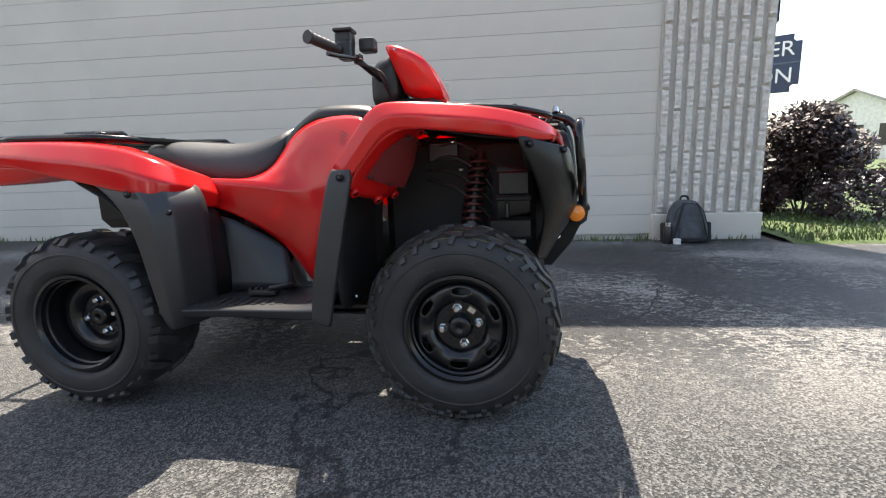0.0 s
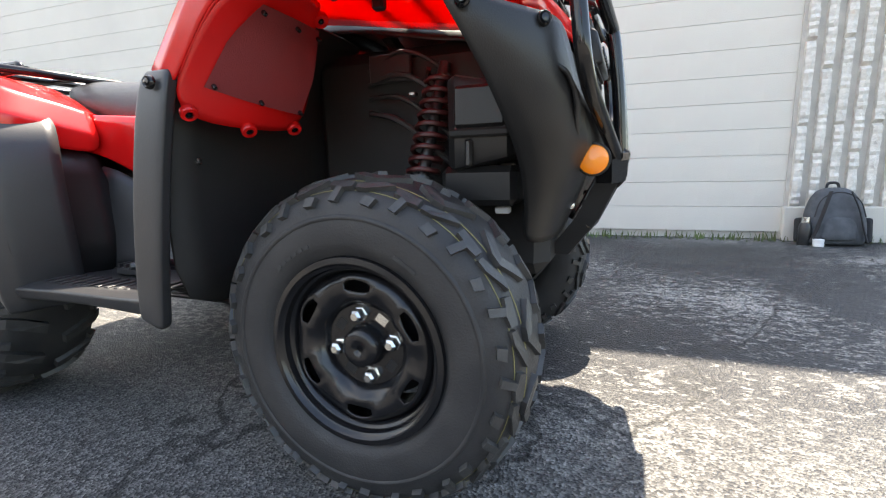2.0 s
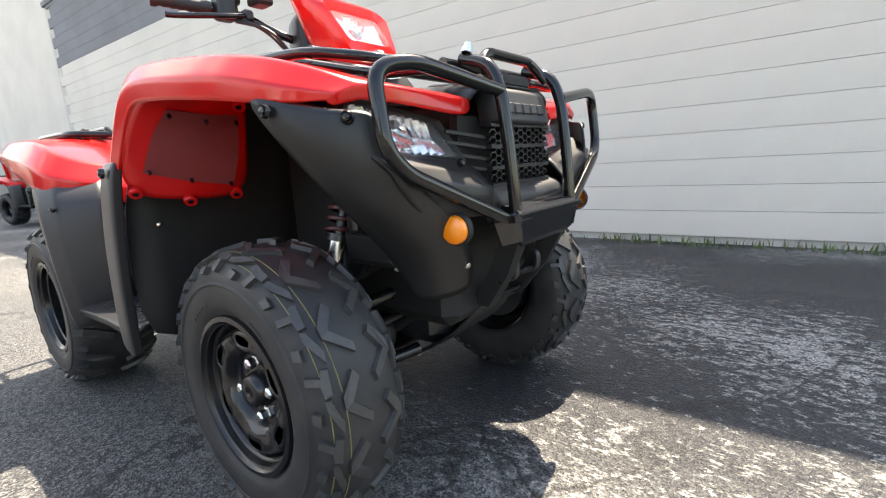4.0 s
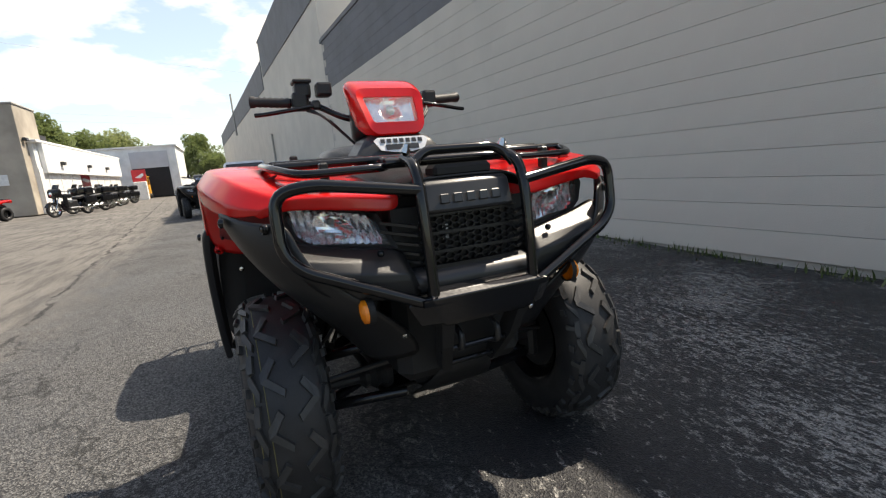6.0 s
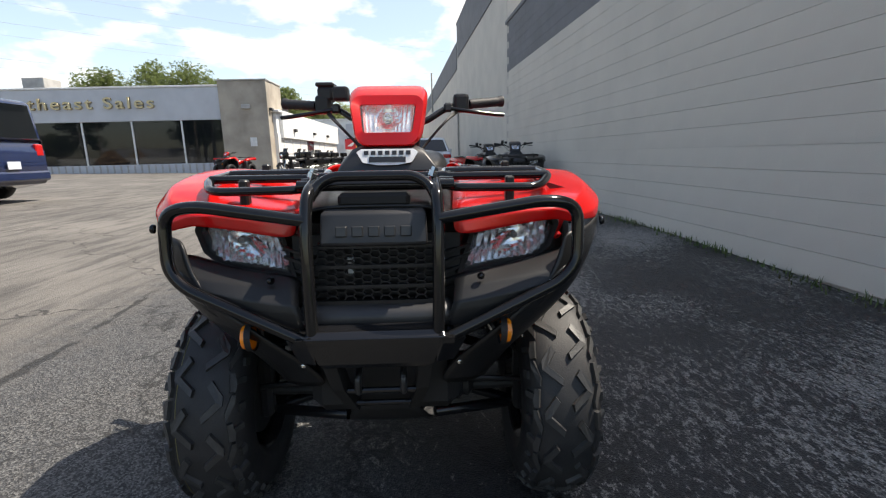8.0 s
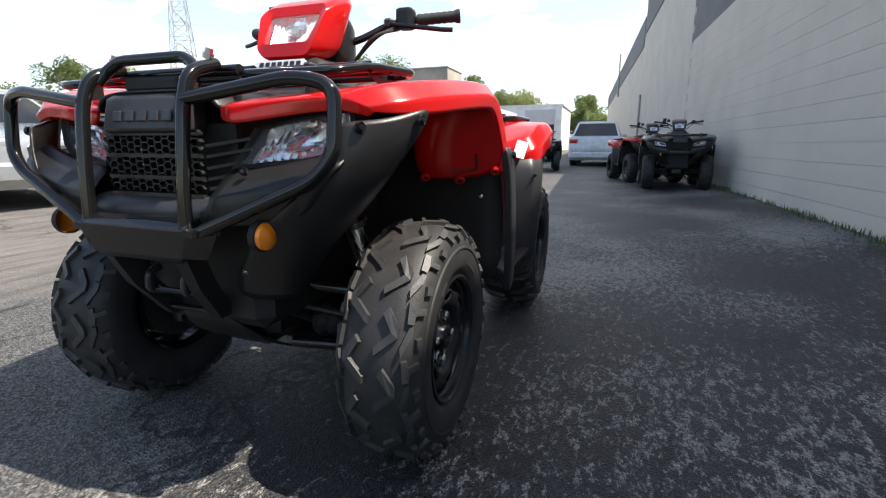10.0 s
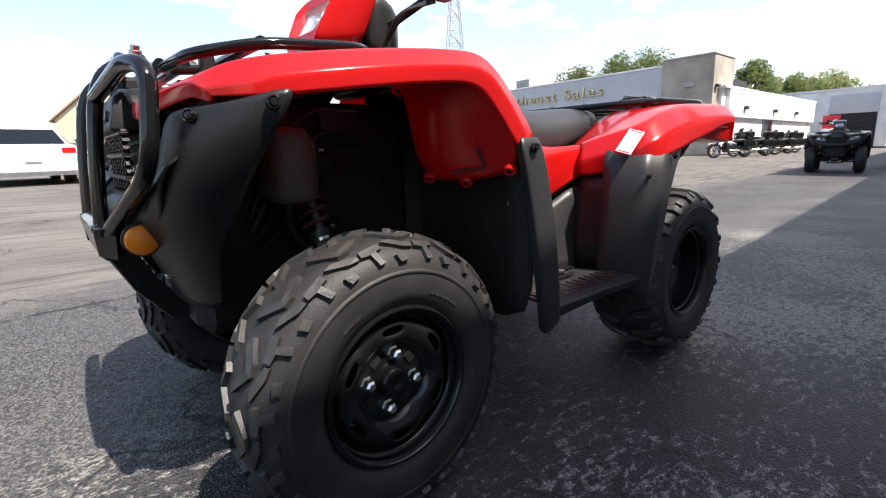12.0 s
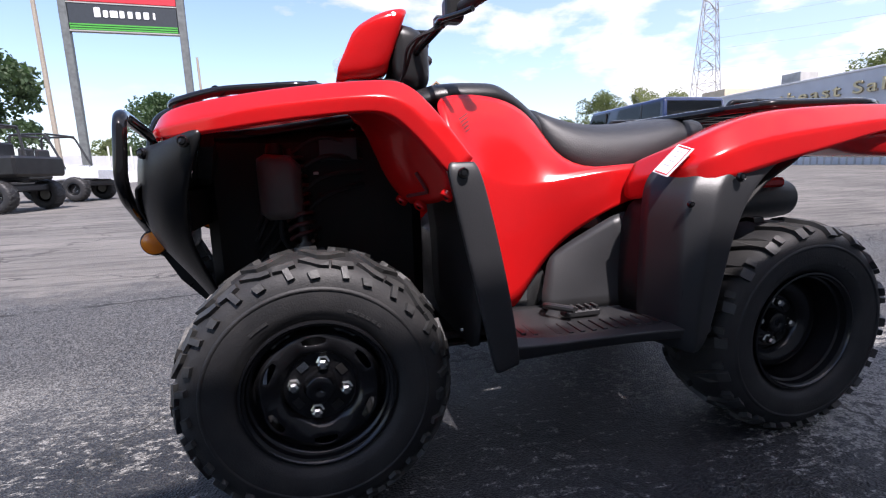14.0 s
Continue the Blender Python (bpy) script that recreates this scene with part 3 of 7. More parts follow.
def quad_bike(label, group="", paint="red", guard=True, detail=True):
    """A utility quad bike, standing on z = 0 with its front along +x."""
    A = thing("quad_bike", label, "quad bike", group=group)
    P, K = M[paint], M["black_plastic"]
    FX, RX, HZ = 0.64, -0.592, 0.288
    for s in (1, -1):
        wheel(A, FX, s * 0.442, HZ, 0.298, 0.195, False, s, detail)
        wheel(A, RX - 0.006, s * 0.446, HZ, 0.292, 0.250, True, s, detail)

    for s in (1, -1):
        # front fender: rows run from the arch edge over the shoulder to the middle
        st = [
            # arch edge, side, shoulder, deck, inner
            [(0.355, 0.578, 0.722), (0.335, 0.582, 0.742), (0.312, 0.572, 0.760), (0.312, 0.52, 0.765), (0.325, 0.40, 0.76), (0.335, 0.30, 0.75)],
            [(0.395, 0.576, 0.772), (0.375, 0.582, 0.795), (0.352, 0.568, 0.815), (0.350, 0.51, 0.825), (0.355, 0.40, 0.82), (0.35, 0.29, 0.81)],
            [(0.455, 0.574, 0.838), (0.435, 0.580, 0.862), (0.408, 0.56, 0.882), (0.402, 0.49, 0.890), (0.39, 0.37, 0.887), (0.36, 0.26, 0.875)],
            [(0.485, 0.572, 0.848), (0.468, 0.576, 0.875), (0.440, 0.548, 0.906), (0.425, 0.48, 0.913), (0.41, 0.36, 0.912), (0.37, 0.22, 0.905)],
            [(0.51, 0.572, 0.851), (0.50, 0.576, 0.878), (0.475, 0.548, 0.910), (0.465, 0.48, 0.917), (0.45, 0.36, 0.914), (0.41, 0.22, 0.906)],
            [(0.58, 0.568, 0.846), (0.58, 0.570, 0.873), (0.57, 0.535, 0.906), (0.56, 0.47, 0.911), (0.55, 0.36, 0.902), (0.53, 0.19, 0.893)],
            [(0.68, 0.558, 0.836), (0.68, 0.560, 0.863), (0.68, 0.525, 0.895), (0.67, 0.46, 0.897), (0.66, 0.36, 0.885), (0.65, 0.18, 0.875)],
            [(0.78, 0.538, 0.822), (0.78, 0.540, 0.850), (0.79, 0.505, 0.881), (0.78, 0.43, 0.881), (0.78, 0.34, 0.866), (0.78, 0.175, 0.858)],
            [(0.865, 0.502, 0.815), (0.872, 0.500, 0.835), (0.88, 0.462, 0.868), (0.885, 0.39, 0.862), (0.89, 0.28, 0.852), (0.89, 0.165, 0.850)],
            [(0.900, 0.458, 0.818), (0.908, 0.448, 0.828), (0.915, 0.405, 0.842), (0.926, 0.345, 0.844), (0.942, 0.255, 0.837), (0.957, 0.165, 0.828)],
            [(0.901, 0.450, 0.810), (0.906, 0.436, 0.814), (0.912, 0.395, 0.822), (0.926, 0.335, 0.818), (0.944, 0.252, 0.807), (0.962, 0.168, 0.794)],
        ]
        if s < 0 and detail:
            # the body sits a little higher on the side away from the wall
            rise = (0.006, 0.012, 0.016, 0.016, 0.010, 0.0)
            st[2:8] = [[(x, y, z + d) for (x, y, z), d in zip(r, rise)] for r in st[2:8]]
        panel("front_fender", list(zip(*crisp(list(zip(*crisp(st, (1, 2)))), (9,), 0.85))), P, A, "glossy front fender" if paint != "red" else "glossy red front fender", s=s)
        # lip under the arch
        panel("fender_lip", [[r[0] for r in st[:9]], [(x - (0.012 if i < 3 else 0), y - 0.085, z + 0.012) for i, (x, y, z) in enumerate(r[0] for r in st[:9])]], P, A, s=s, thick=0.004)
        # black outer leg trim in front of the foot well
        rows = []
        for z, x, y, w in ((0.752, 0.333, 0.584, 0.026), (0.742, 0.332, 0.592, 0.033), (0.70, 0.322, 0.598, 0.036), (0.60, 0.300, 0.601, 0.037), (0.50, 0.278, 0.600, 0.036), (0.40, 0.258, 0.596, 0.034), (0.335, 0.247, 0.592, 0.031), (0.310, 0.243, 0.588, 0.027)):
            rows.append([(x + w - 0.002, y - 0.020, z), (x + w, y - 0.003, z), (x + w * 0.8, y, z), (x - w * 0.75, y - 0.001, z + (0.015 if z < 0.32 else 0)), (x - w * 0.85, y - 0.030, z + (0.015 if z < 0.32 else 0))])
        panel("leg_trim", crisp(rows, (1, 3)), M["grey_plastic"], A, "satin dark leg trim", s=s)
        # inner wheel-arch wall and roof
        rows = []
        for x, z in ((0.30, 0.33), (0.295, 0.50), (0.305, 0.66), (0.345, 0.80), (0.40, 0.855), (0.45, 0.872)):
            rows.append([(x, (0.568 if z < 0.7 else 0.53 if z < 0.82 else 0.50) - max(0, x - 0.6) * 0.35, z), (x - 0.004, 0.42, z + 0.004), (x, 0.30, z), (x, 0.10, z)])
        panel("wheel_arch_liner", rows, M["inner_black"], A, s=s, sub=1)
        # red bracket panel inside the arch
        if detail:
            net = [[(0.352, 0.574, 0.722), (0.392, 0.573, 0.772), (0.452, 0.572, 0.838), (0.508, 0.570, 0.860), (0.56, 0.567, 0.858)],
                   [(0.352, 0.552, 0.680), (0.385, 0.545, 0.735), (0.440, 0.535, 0.808), (0.505, 0.530, 0.848), (0.56, 0.53, 0.860)],
                   [(0.385, 0.480, 0.668), (0.425, 0.470, 0.712), (0.475, 0.465, 0.780), (0.518, 0.460, 0.838), (0.56, 0.47, 0.868)],
                   [(0.415, 0.400, 0.665), (0.455, 0.390, 0.698), (0.488, 0.385, 0.765), (0.505, 0.385, 0.840), (0.53, 0.40, 0.880)],
                   [(0.405, 0.350, 0.672), (0.440, 0.345, 0.705), (0.455, 0.345, 0.770), (0.465, 0.345, 0.845), (0.49, 0.35, 0.885)]]
            panel("arch_bracket", net, P, A, "inner side of the fender", s=s, sub=2)

            def inner(u, v, d=0.006):
                """A place on the inner fender net, d in front of it."""
                i, j = min(3, int(u)), min(3, int(v))
                fu, fv = u - i, v - j
                a = [Vector(net[i + p][j + q]) for p in (0, 1) for q in (0, 1)]
                q = a[0] * (1 - fu) * (1 - fv) + a[1] * (1 - fu) * fv + a[2] * fu * (1 - fv) + a[3] * fu * fv + Vector((0.75, 0.1, -0.65)) * d
                return (q.x, q.y * s, q.z)
            if s < 0:
                part("mesh_screen", sheet([[inner(1.0 + 0.4 * i, 1.0 + 0.3 * j, 0.010) for j in range(8)] for i in range(6)]), M["screen_red"], A, "dark red mesh screen", smooth=60)
                for bu, bv in ((1.1, 1.1), (1.1, 2.9), (2.0, 1.1), (2.9, 1.1), (2.9, 2.9), (2.0, 2.9)):
                    bolt(A, *inner(bu, bv, 0.018), s, 0.004, (0.7, -0.2, -0.65))
            else:
                part("moulded_rib", tube([inner(*q) for q in ((1.4, 1.2), (1.5, 0.5), (2.4, 0.55))], 0.004, 0.01, 6), M["screen_red"], A)
            for bu, bv in ((3.2, 3.6), (0.8, 0.15), (2.2, 0.1), (3.6, 0.3)):
                x, y, z = inner(bu, bv, 0.004)
                part("bracket_tab", revolve([(0.007, 0.003), (0.013, 0.003), (0.0145, 0.0), (0.0145, -0.008)], 18), P, A).matrix_basis = Matrix.Translation((x + 0.004, y, z - 0.008)) @ Vector((0.6, 0.3 * s, -0.7)).to_track_quat("Y", "Z").to_matrix().to_4x4()
                bolt(A, x + 0.003, y, z - 0.007, s, 0.006, (0.6, 0.3 * s, -0.7))
            # webs on the underside of the fender
            for x in (0.60, 0.70, 0.79):
                part("fender_web", prism([(0.39, 0.90), (0.54 - (x - 0.6) * 0.15, 0.885 - (x - 0.6) * 0.12), (0.545 - (x - 0.6) * 0.15, 0.862 - (x - 0.6) * 0.12), (0.46, 0.855 - (x - 0.6) * 0.1)] if s > 0 else
                                         [(-0.39, 0.90), (-0.54 + (x - 0.6) * 0.15, 0.885 - (x - 0.6) * 0.12), (-0.545 + (x - 0.6) * 0.15, 0.862 - (x - 0.6) * 0.12), (-0.46, 0.855 - (x - 0.6) * 0.1)], "x", x - 0.003, x + 0.003), M["screen_red"], A)
        # front side cover, wrapping from the arch to the bumper
        rows = [
            [(0.795, 0.534, 0.838), (0.865, 0.500, 0.812), (0.926, 0.450, 0.800), (0.950, 0.405, 0.800)],
            [(0.825, 0.518, 0.785), (0.880, 0.498, 0.770), (0.935, 0.450, 0.762), (0.962, 0.395, 0.758)],
            [(0.855, 0.480, 0.720), (0.900, 0.468, 0.705), (0.948, 0.430, 0.700), (0.975, 0.370, 0.698)],
            [(0.876, 0.430, 0.650), (0.915, 0.420, 0.640), (0.960, 0.380, 0.640), (0.990, 0.310, 0.645)],
            [(0.884, 0.360, 0.580), (0.920, 0.345, 0.575), (0.960, 0.310, 0.578), (0.985, 0.240, 0.585)],
            [(0.875, 0.290, 0.500), (0.905, 0.275, 0.500), (0.935, 0.235, 0.505), (0.950, 0.160, 0.510)],
            [(0.862, 0.250, 0.440), (0.885, 0.230, 0.435), (0.905, 0.190, 0.435), (0.912, 0.120, 0.435)],
        ]
        panel("side_cover", rows, K, A, "matt black front side cover", s=s)
        # chin below the headlight with its raised ridge
        rows = [
            [(0.905, 0.432, 0.765), (0.912, 0.375, 0.744), (0.930, 0.280, 0.722), (0.945, 0.165, 0.712)],
            [(0.962, 0.420, 0.722), (0.968, 0.340, 0.708), (0.972, 0.250, 0.696), (0.975, 0.165, 0.686)],
            [(0.970, 0.400, 0.700), (0.985, 0.320, 0.684), (0.998, 0.240, 0.670), (1.000, 0.160, 0.660)],
            [(0.972, 0.390, 0.682), (0.987, 0.310, 0.664), (1.000, 0.230, 0.652), (1.002, 0.155, 0.645)],
            [(0.966, 0.345, 0.630), (0.985, 0.280, 0.618), (0.998, 0.210, 0.610), (1.000, 0.140, 0.605)],
        ]
        panel("chin_panel", list(zip(*crisp(list(zip(*rows)), (1, 2, 3), 0.8))), K, A, "satin black chin panel", s=s)
        # headlight
        lamp = new("headlight")
        lamp.parent = A
        tagged(lamp, "clear slanted headlight")
        q = [Vector(p) for p in ((0.940, 0.187, 0.719), (0.919, 0.250, 0.726), (0.908, 0.300, 0.730), (0.898, 0.350, 0.738), (0.888, 0.380, 0.760), (0.877, 0.398, 0.802), (0.876, 0.390, 0.822), (0.890, 0.310, 0.809), (0.905, 0.214, 0.790))]
        c = Vector((0.910, 0.297, 0.769))

        def outline(k, dx):
            return [((c.x + (p.x - c.x) * k + dx), (c.y + (p.y - c.y) * k) * s, c.z + (p.z - c.z) * k) for p in q]
        bm = loft([outline(1.0, 0.0), outline(0.93, 0.006), outline(0.6, 0.010)], caps=False)
        bm.faces.new(bm.verts[-len(q):]) if bm.verts.ensure_lookup_table() is None else None
        bmesh.ops.recalc_face_normals(bm, faces=bm.faces[:])
        part("lens", bm, M["lens"], lamp, "clear lamp lens", smooth=60)
        part("lamp_bezel", loft([outline(0.99, -0.03), outline(0.995, -0.002), outline(1.03, 0.004), outline(1.13, 0.010), outline(1.22, -0.02)], caps=False), M["inner_black"], lamp, "black lamp surround", smooth=40)
        part("lamp_back", loft([outline(1.0, -0.032), outline(1.0, -0.060)]), M["inner_black"], lamp)
        # faceted reflector and bulb bowl behind the lens
        nu, nv = 49, 13
        corner = [Vector(p) for p in ((0.886, 0.214, 0.790), (0.856, 0.394, 0.824), (0.922, 0.190, 0.722), (0.878, 0.376, 0.742))]
        rows = []
        for i in range(nv):
            row = []
            for j in range(nu):
                u, v = j / (nu - 1), i / (nv - 1)
                g = (corner[0] * (1 - u) + corner[1] * u) * (1 - v) + (corner[2] * (1 - u) + corner[3] * u) * v
                bowl = max(0.0, 1 - ((u - 0.52) / 0.24) ** 2 - ((v - 0.45) / 0.40) ** 2)
                flute = 0.0055 * ((j + (2 if i > 6 else 0)) % 4 - 1.5) if bowl == 0 else 0.0
                row.append((g.x - 0.006 * math.sin(math.pi * v) - 0.009 * bowl + flute + 0.004 * math.sin(9 * u + 7 * v), g.y * s, g.z))
            rows.append(row)
        part("reflector_bowl", sheet(rows), M["reflector"], lamp, "faceted chrome reflector")
        bm = revolve([(0.0001, 0.008), (0.0075, 0.007), (0.009, 0.0), (0.009, -0.012)], 20)
        o = part("bulb", bm, M["heat_shield"], lamp, "grey bulb shield", smooth=40)
        o.matrix_basis = Matrix.Translation((0.892, s * 0.305, 0.785)) @ Matrix.Rotation(radians(-90), 4, "Z")
        # amber side marker
        mk = new("side_marker")
        mk.parent = A
        mk.matrix_basis = Matrix.Translation((0.992, s * 0.275, 0.594)) @ Vector((0.02, s, -0.04)).to_track_quat("Y", "Z").to_matrix().to_4x4()
        part("marker_lens", revolve([(0.0001, 0.012), (0.015, 0.0105), (0.025, 0.006), (0.0265, 0.0), (0.0265, -0.012)], 28), M["orange"], mk, "round amber marker lens", smooth=50)
        part("marker_rim", revolve([(0.027, -0.002), (0.030, -0.003), (0.030, -0.016)], 28), M["inner_black"], mk)
        # panel screws
        bolt(A, 0.840, s * 0.527, 0.806, s)
        bolt(A, 0.934, s * 0.449, 0.790, s, facing=(0.6, s, 0.1))
        bolt(A, 0.340, s * 0.604, 0.733, s, facing=(0, s, 0.1))
        bolt(A, 0.976, s * 0.222, 0.711, s, 0.008, (1, 0.2 * s, 0.3))
        o = bolt(A, 0.944, s * 0.178, 0.505, s, 0.009, (0.7, s, 0))
        o.data.materials.clear()
        o.data.materials.append(M["chrome"])
        # body side panel from the tank down to the foot well
        rows = [
            [(0.31, 0.225, 0.928), (0.20, 0.205, 0.938), (0.085, 0.186, 0.926), (0.0, 0.182, 0.868), (-0.06, 0.195, 0.765), (-0.15, 0.21, 0.70), (-0.26, 0.215, 0.70), (-0.36, 0.215, 0.715), (-0.44, 0.22, 0.745)],
            [(0.30, 0.272, 0.872), (0.21, 0.250, 0.880), (0.09, 0.232, 0.860), (0.01, 0.230, 0.806), (-0.06, 0.250, 0.752), (-0.15, 0.265, 0.722), (-0.26, 0.28, 0.722), (-0.36, 0.29, 0.73), (-0.44, 0.31, 0.735)],
            [(0.285, 0.325, 0.785), (0.22, 0.302, 0.755), (0.11, 0.284, 0.715), (0.02, 0.290, 0.708), (-0.06, 0.308, 0.722), (-0.15, 0.328, 0.733), (-0.25, 0.345, 0.738), (-0.34, 0.35, 0.740), (-0.42, 0.36, 0.740)],
            [(0.285, 0.340, 0.76), (0.22, 0.314, 0.725), (0.11, 0.294, 0.685), (0.02, 0.303, 0.688), (-0.06, 0.321, 0.705), (-0.15, 0.341, 0.718), (-0.25, 0.355, 0.724), (-0.34, 0.36, 0.726), (-0.42, 0.37, 0.726)],
            [(0.275, 0.365, 0.63), (0.22, 0.33, 0.58), (0.13, 0.300, 0.54), (0.045, 0.292, 0.565), (-0.03, 0.306, 0.61), (-0.11, 0.332, 0.648), (-0.19, 0.352, 0.676), (-0.28, 0.36, 0.690), (-0.38, 0.37, 0.69)],
            [(0.24, 0.37, 0.47), (0.19, 0.335, 0.40), (0.125, 0.300, 0.332), (0.07, 0.285, 0.405), (0.0, 0.280, 0.50), (-0.07, 0.302, 0.562), (-0.14, 0.333, 0.61), (-0.21, 0.358, 0.65), (-0.38, 0.37, 0.66)],
        ]
        rows = list(zip(*crisp(list(zip(*rows)), (2, 3), 0.75)))
        panel("body_side_panel", rows, P, A, "red body side panel" if paint == "red" else "", s=s)
        if detail:
            # wing badge as plain bars
            for i in range(5):
                o = part("badge_bar", box(0, 0, 0, 0.030 - 0.004 * i, 0.0012, 0.0022), M["steel_dark"], A)
                o.matrix_basis = Matrix.Translation((0.243 - 0.002 * i, s * (0.2815 + 0.0028 * i), 0.872 - 0.009 * i)) @ Euler((radians(s * 19), radians(32), radians(s * 14))).to_matrix().to_4x4()
        part("case_cover", box(0.088, s * 0.272, 0.395, 0.055, 0.03, 0.075, 0.010, seg=2), M["alu"], A, "bright alloy engine case")
        # black side cover over the engine
        rows = [
            [(0.008, 0.285, 0.485), (-0.04, 0.292, 0.520), (-0.11, 0.318, 0.566), (-0.205, 0.352, 0.630)],
            [(0.020, 0.300, 0.448), (-0.035, 0.312, 0.480), (-0.12, 0.338, 0.525), (-0.21, 0.365, 0.570)],
            [(0.036, 0.312, 0.398), (-0.02, 0.335, 0.405), (-0.13, 0.348, 0.415), (-0.215, 0.37, 0.43)],
            [(0.048, 0.325, 0.345), (-0.02, 0.345, 0.350), (-0.13, 0.358, 0.352), (-0.215, 0.39, 0.352)],
        ]
        panel("engine_cover", rows, M["grey_plastic"], A, "dark engine side cover", s=s, sub=1)
        # foot board
        rows = [
            [(0.25, 0.30, 0.375), (0.25, 0.44, 0.375), (0.245, 0.545, 0.37), (0.245, 0.568, 0.350), (0.245, 0.560, 0.318)],
            [(0.13, 0.29, 0.35), (0.13, 0.44, 0.352), (0.13, 0.54, 0.352), (0.13, 0.562, 0.345), (0.13, 0.553, 0.320)],
            [(0.0, 0.29, 0.345), (0.0, 0.44, 0.348), (0.0, 0.535, 0.350), (0.0, 0.557, 0.344), (0.0, 0.548, 0.322)],
            [(-0.15, 0.30, 0.345), (-0.15, 0.44, 0.348), (-0.15, 0.54, 0.350), (-0.15, 0.562, 0.344), (-0.15, 0.553, 0.322)],
            [(-0.28, 0.32, 0.345), (-0.28, 0.44, 0.35), (-0.28, 0.55, 0.352), (-0.28, 0.577, 0.344), (-0.28, 0.568, 0.318)],
        ]
        panel("foot_board", crisp(rows, (2, 3)), M["grey_plastic"], A, "grey ribbed foot board", s=s)
        if detail:
            part("foot_peg", box(-0.02, s * 0.42, 0.364, 0.10, 0.035, 0.018, 0.004), M["steel_dark"], A)
            for i in range(5):
                part("peg_tooth", box(-0.06 + 0.02 * i, s * 0.42, 0.376, 0.008, 0.03, 0.010), M["steel_dark"], A)
            # raised grip ribs along the board
            for i in range(16):
                part("grip_rib", box(0.215 - 0.03 * i, s * 0.495, 0.3535 if i > 2 else 0.3535 + 0.006 * (3 - i), 0.012, 0.07, 0.006, 0.001), M["grey_plastic"], A)
            part("brake_pedal" if s < 0 else "shift_pedal", tube([(0.03, s * 0.33, 0.36), (0.07, s * 0.40, 0.385), (0.02, s * 0.46, 0.385)], 0.009, 0.02), M["steel_dark"], A)
        # rear mudguard trim ahead of the rear wheel
        rows = []
        for z, x, y, w in ((0.735, -0.36, 0.575, 0.10), (0.69, -0.285, 0.60, 0.085), (0.60, -0.255, 0.605, 0.062), (0.50, -0.245, 0.602, 0.052), (0.40, -0.24, 0.595, 0.045), (0.31, -0.24, 0.585, 0.032), (0.285, -0.24, 0.575, 0.02)):
            rows.append([(x + w * 1.1 + 0.03, y - 0.14, z + 0.0), (x + w, y - 0.03, z), (x + w * 0.35, y, z), (x - w, y - 0.012, z), (x - w - 0.015, y - 0.10, z)])
        panel("rear_mudguard", crisp(rows, (1, 2, 3)), M["grey_plastic"], A, "satin black rear mudguard", s=s)
        panel("leg_guard", [[(-0.19, 0.355, 0.645), (-0.205, 0.43, 0.66), (-0.22, 0.52, 0.68), (-0.22, 0.575, 0.69)], [(-0.175, 0.35, 0.52), (-0.20, 0.42, 0.52), (-0.21, 0.52, 0.52), (-0.195, 0.58, 0.52)],
                            [(-0.15, 0.34, 0.345), (-0.19, 0.42, 0.345), (-0.21, 0.52, 0.345), (-0.20, 0.57, 0.345)]], K, A, s=s, sub=1)
        # rear fender
        st = [
            [(-0.180, 0.362, 0.640), (-0.183, 0.358, 0.685), (-0.215, 0.352, 0.738), (-0.25, 0.30, 0.738), (-0.30, 0.225, 0.705)],
            [(-0.196, 0.440, 0.652), (-0.196, 0.430, 0.705), (-0.228, 0.405, 0.758), (-0.27, 0.325, 0.755), (-0.33, 0.22, 0.715)],
            [(-0.208, 0.540, 0.676), (-0.203, 0.530, 0.725), (-0.238, 0.490, 0.778), (-0.288, 0.375, 0.775), (-0.36, 0.215, 0.735)],
            [(-0.250, 0.590, 0.692), (-0.240, 0.582, 0.742), (-0.262, 0.538, 0.797), (-0.31, 0.395, 0.793), (-0.38, 0.213, 0.745)],
            [(-0.35, 0.590, 0.712), (-0.335, 0.590, 0.775), (-0.345, 0.545, 0.832), (-0.385, 0.41, 0.828), (-0.44, 0.21, 0.775)],
            [(-0.47, 0.590, 0.742), (-0.465, 0.592, 0.795), (-0.46, 0.55, 0.853), (-0.48, 0.42, 0.858), (-0.53, 0.21, 0.825)],
            [(-0.60, 0.585, 0.765), (-0.60, 0.585, 0.81), (-0.60, 0.545, 0.860), (-0.60, 0.43, 0.870), (-0.62, 0.24, 0.865)],
            [(-0.74, 0.575, 0.800), (-0.74, 0.575, 0.825), (-0.74, 0.545, 0.866), (-0.74, 0.43, 0.874), (-0.74, 0.24, 0.870)],
            [(-0.875, 0.562, 0.806), (-0.880, 0.562, 0.828), (-0.875, 0.535, 0.866), (-0.87, 0.42, 0.872), (-0.87, 0.24, 0.868)],
            [(-0.908, 0.553, 0.800), (-0.912, 0.553, 0.824), (-0.910, 0.527, 0.860), (-0.91, 0.41, 0.868), (-0.91, 0.24, 0.864)],
            [(-0.920, 0.548, 0.775), (-0.925, 0.546, 0.800), (-0.928, 0.518, 0.845), (-0.93, 0.40, 0.855), (-0.93, 0.24, 0.852)],
            [(-0.920, 0.546, 0.742), (-0.926, 0.543, 0.745), (-0.930, 0.510, 0.748), (-0.935, 0.40, 0.755), (-0.935, 0.24, 0.755)],
        ]
        panel("rear_fender", list(zip(*crisp(list(zip(*crisp(st, (1, 2)))), (9,), 0.8))), P, A, "glossy red rear fender" if paint == "red" else "glossy rear fender", s=s)
        flap = []
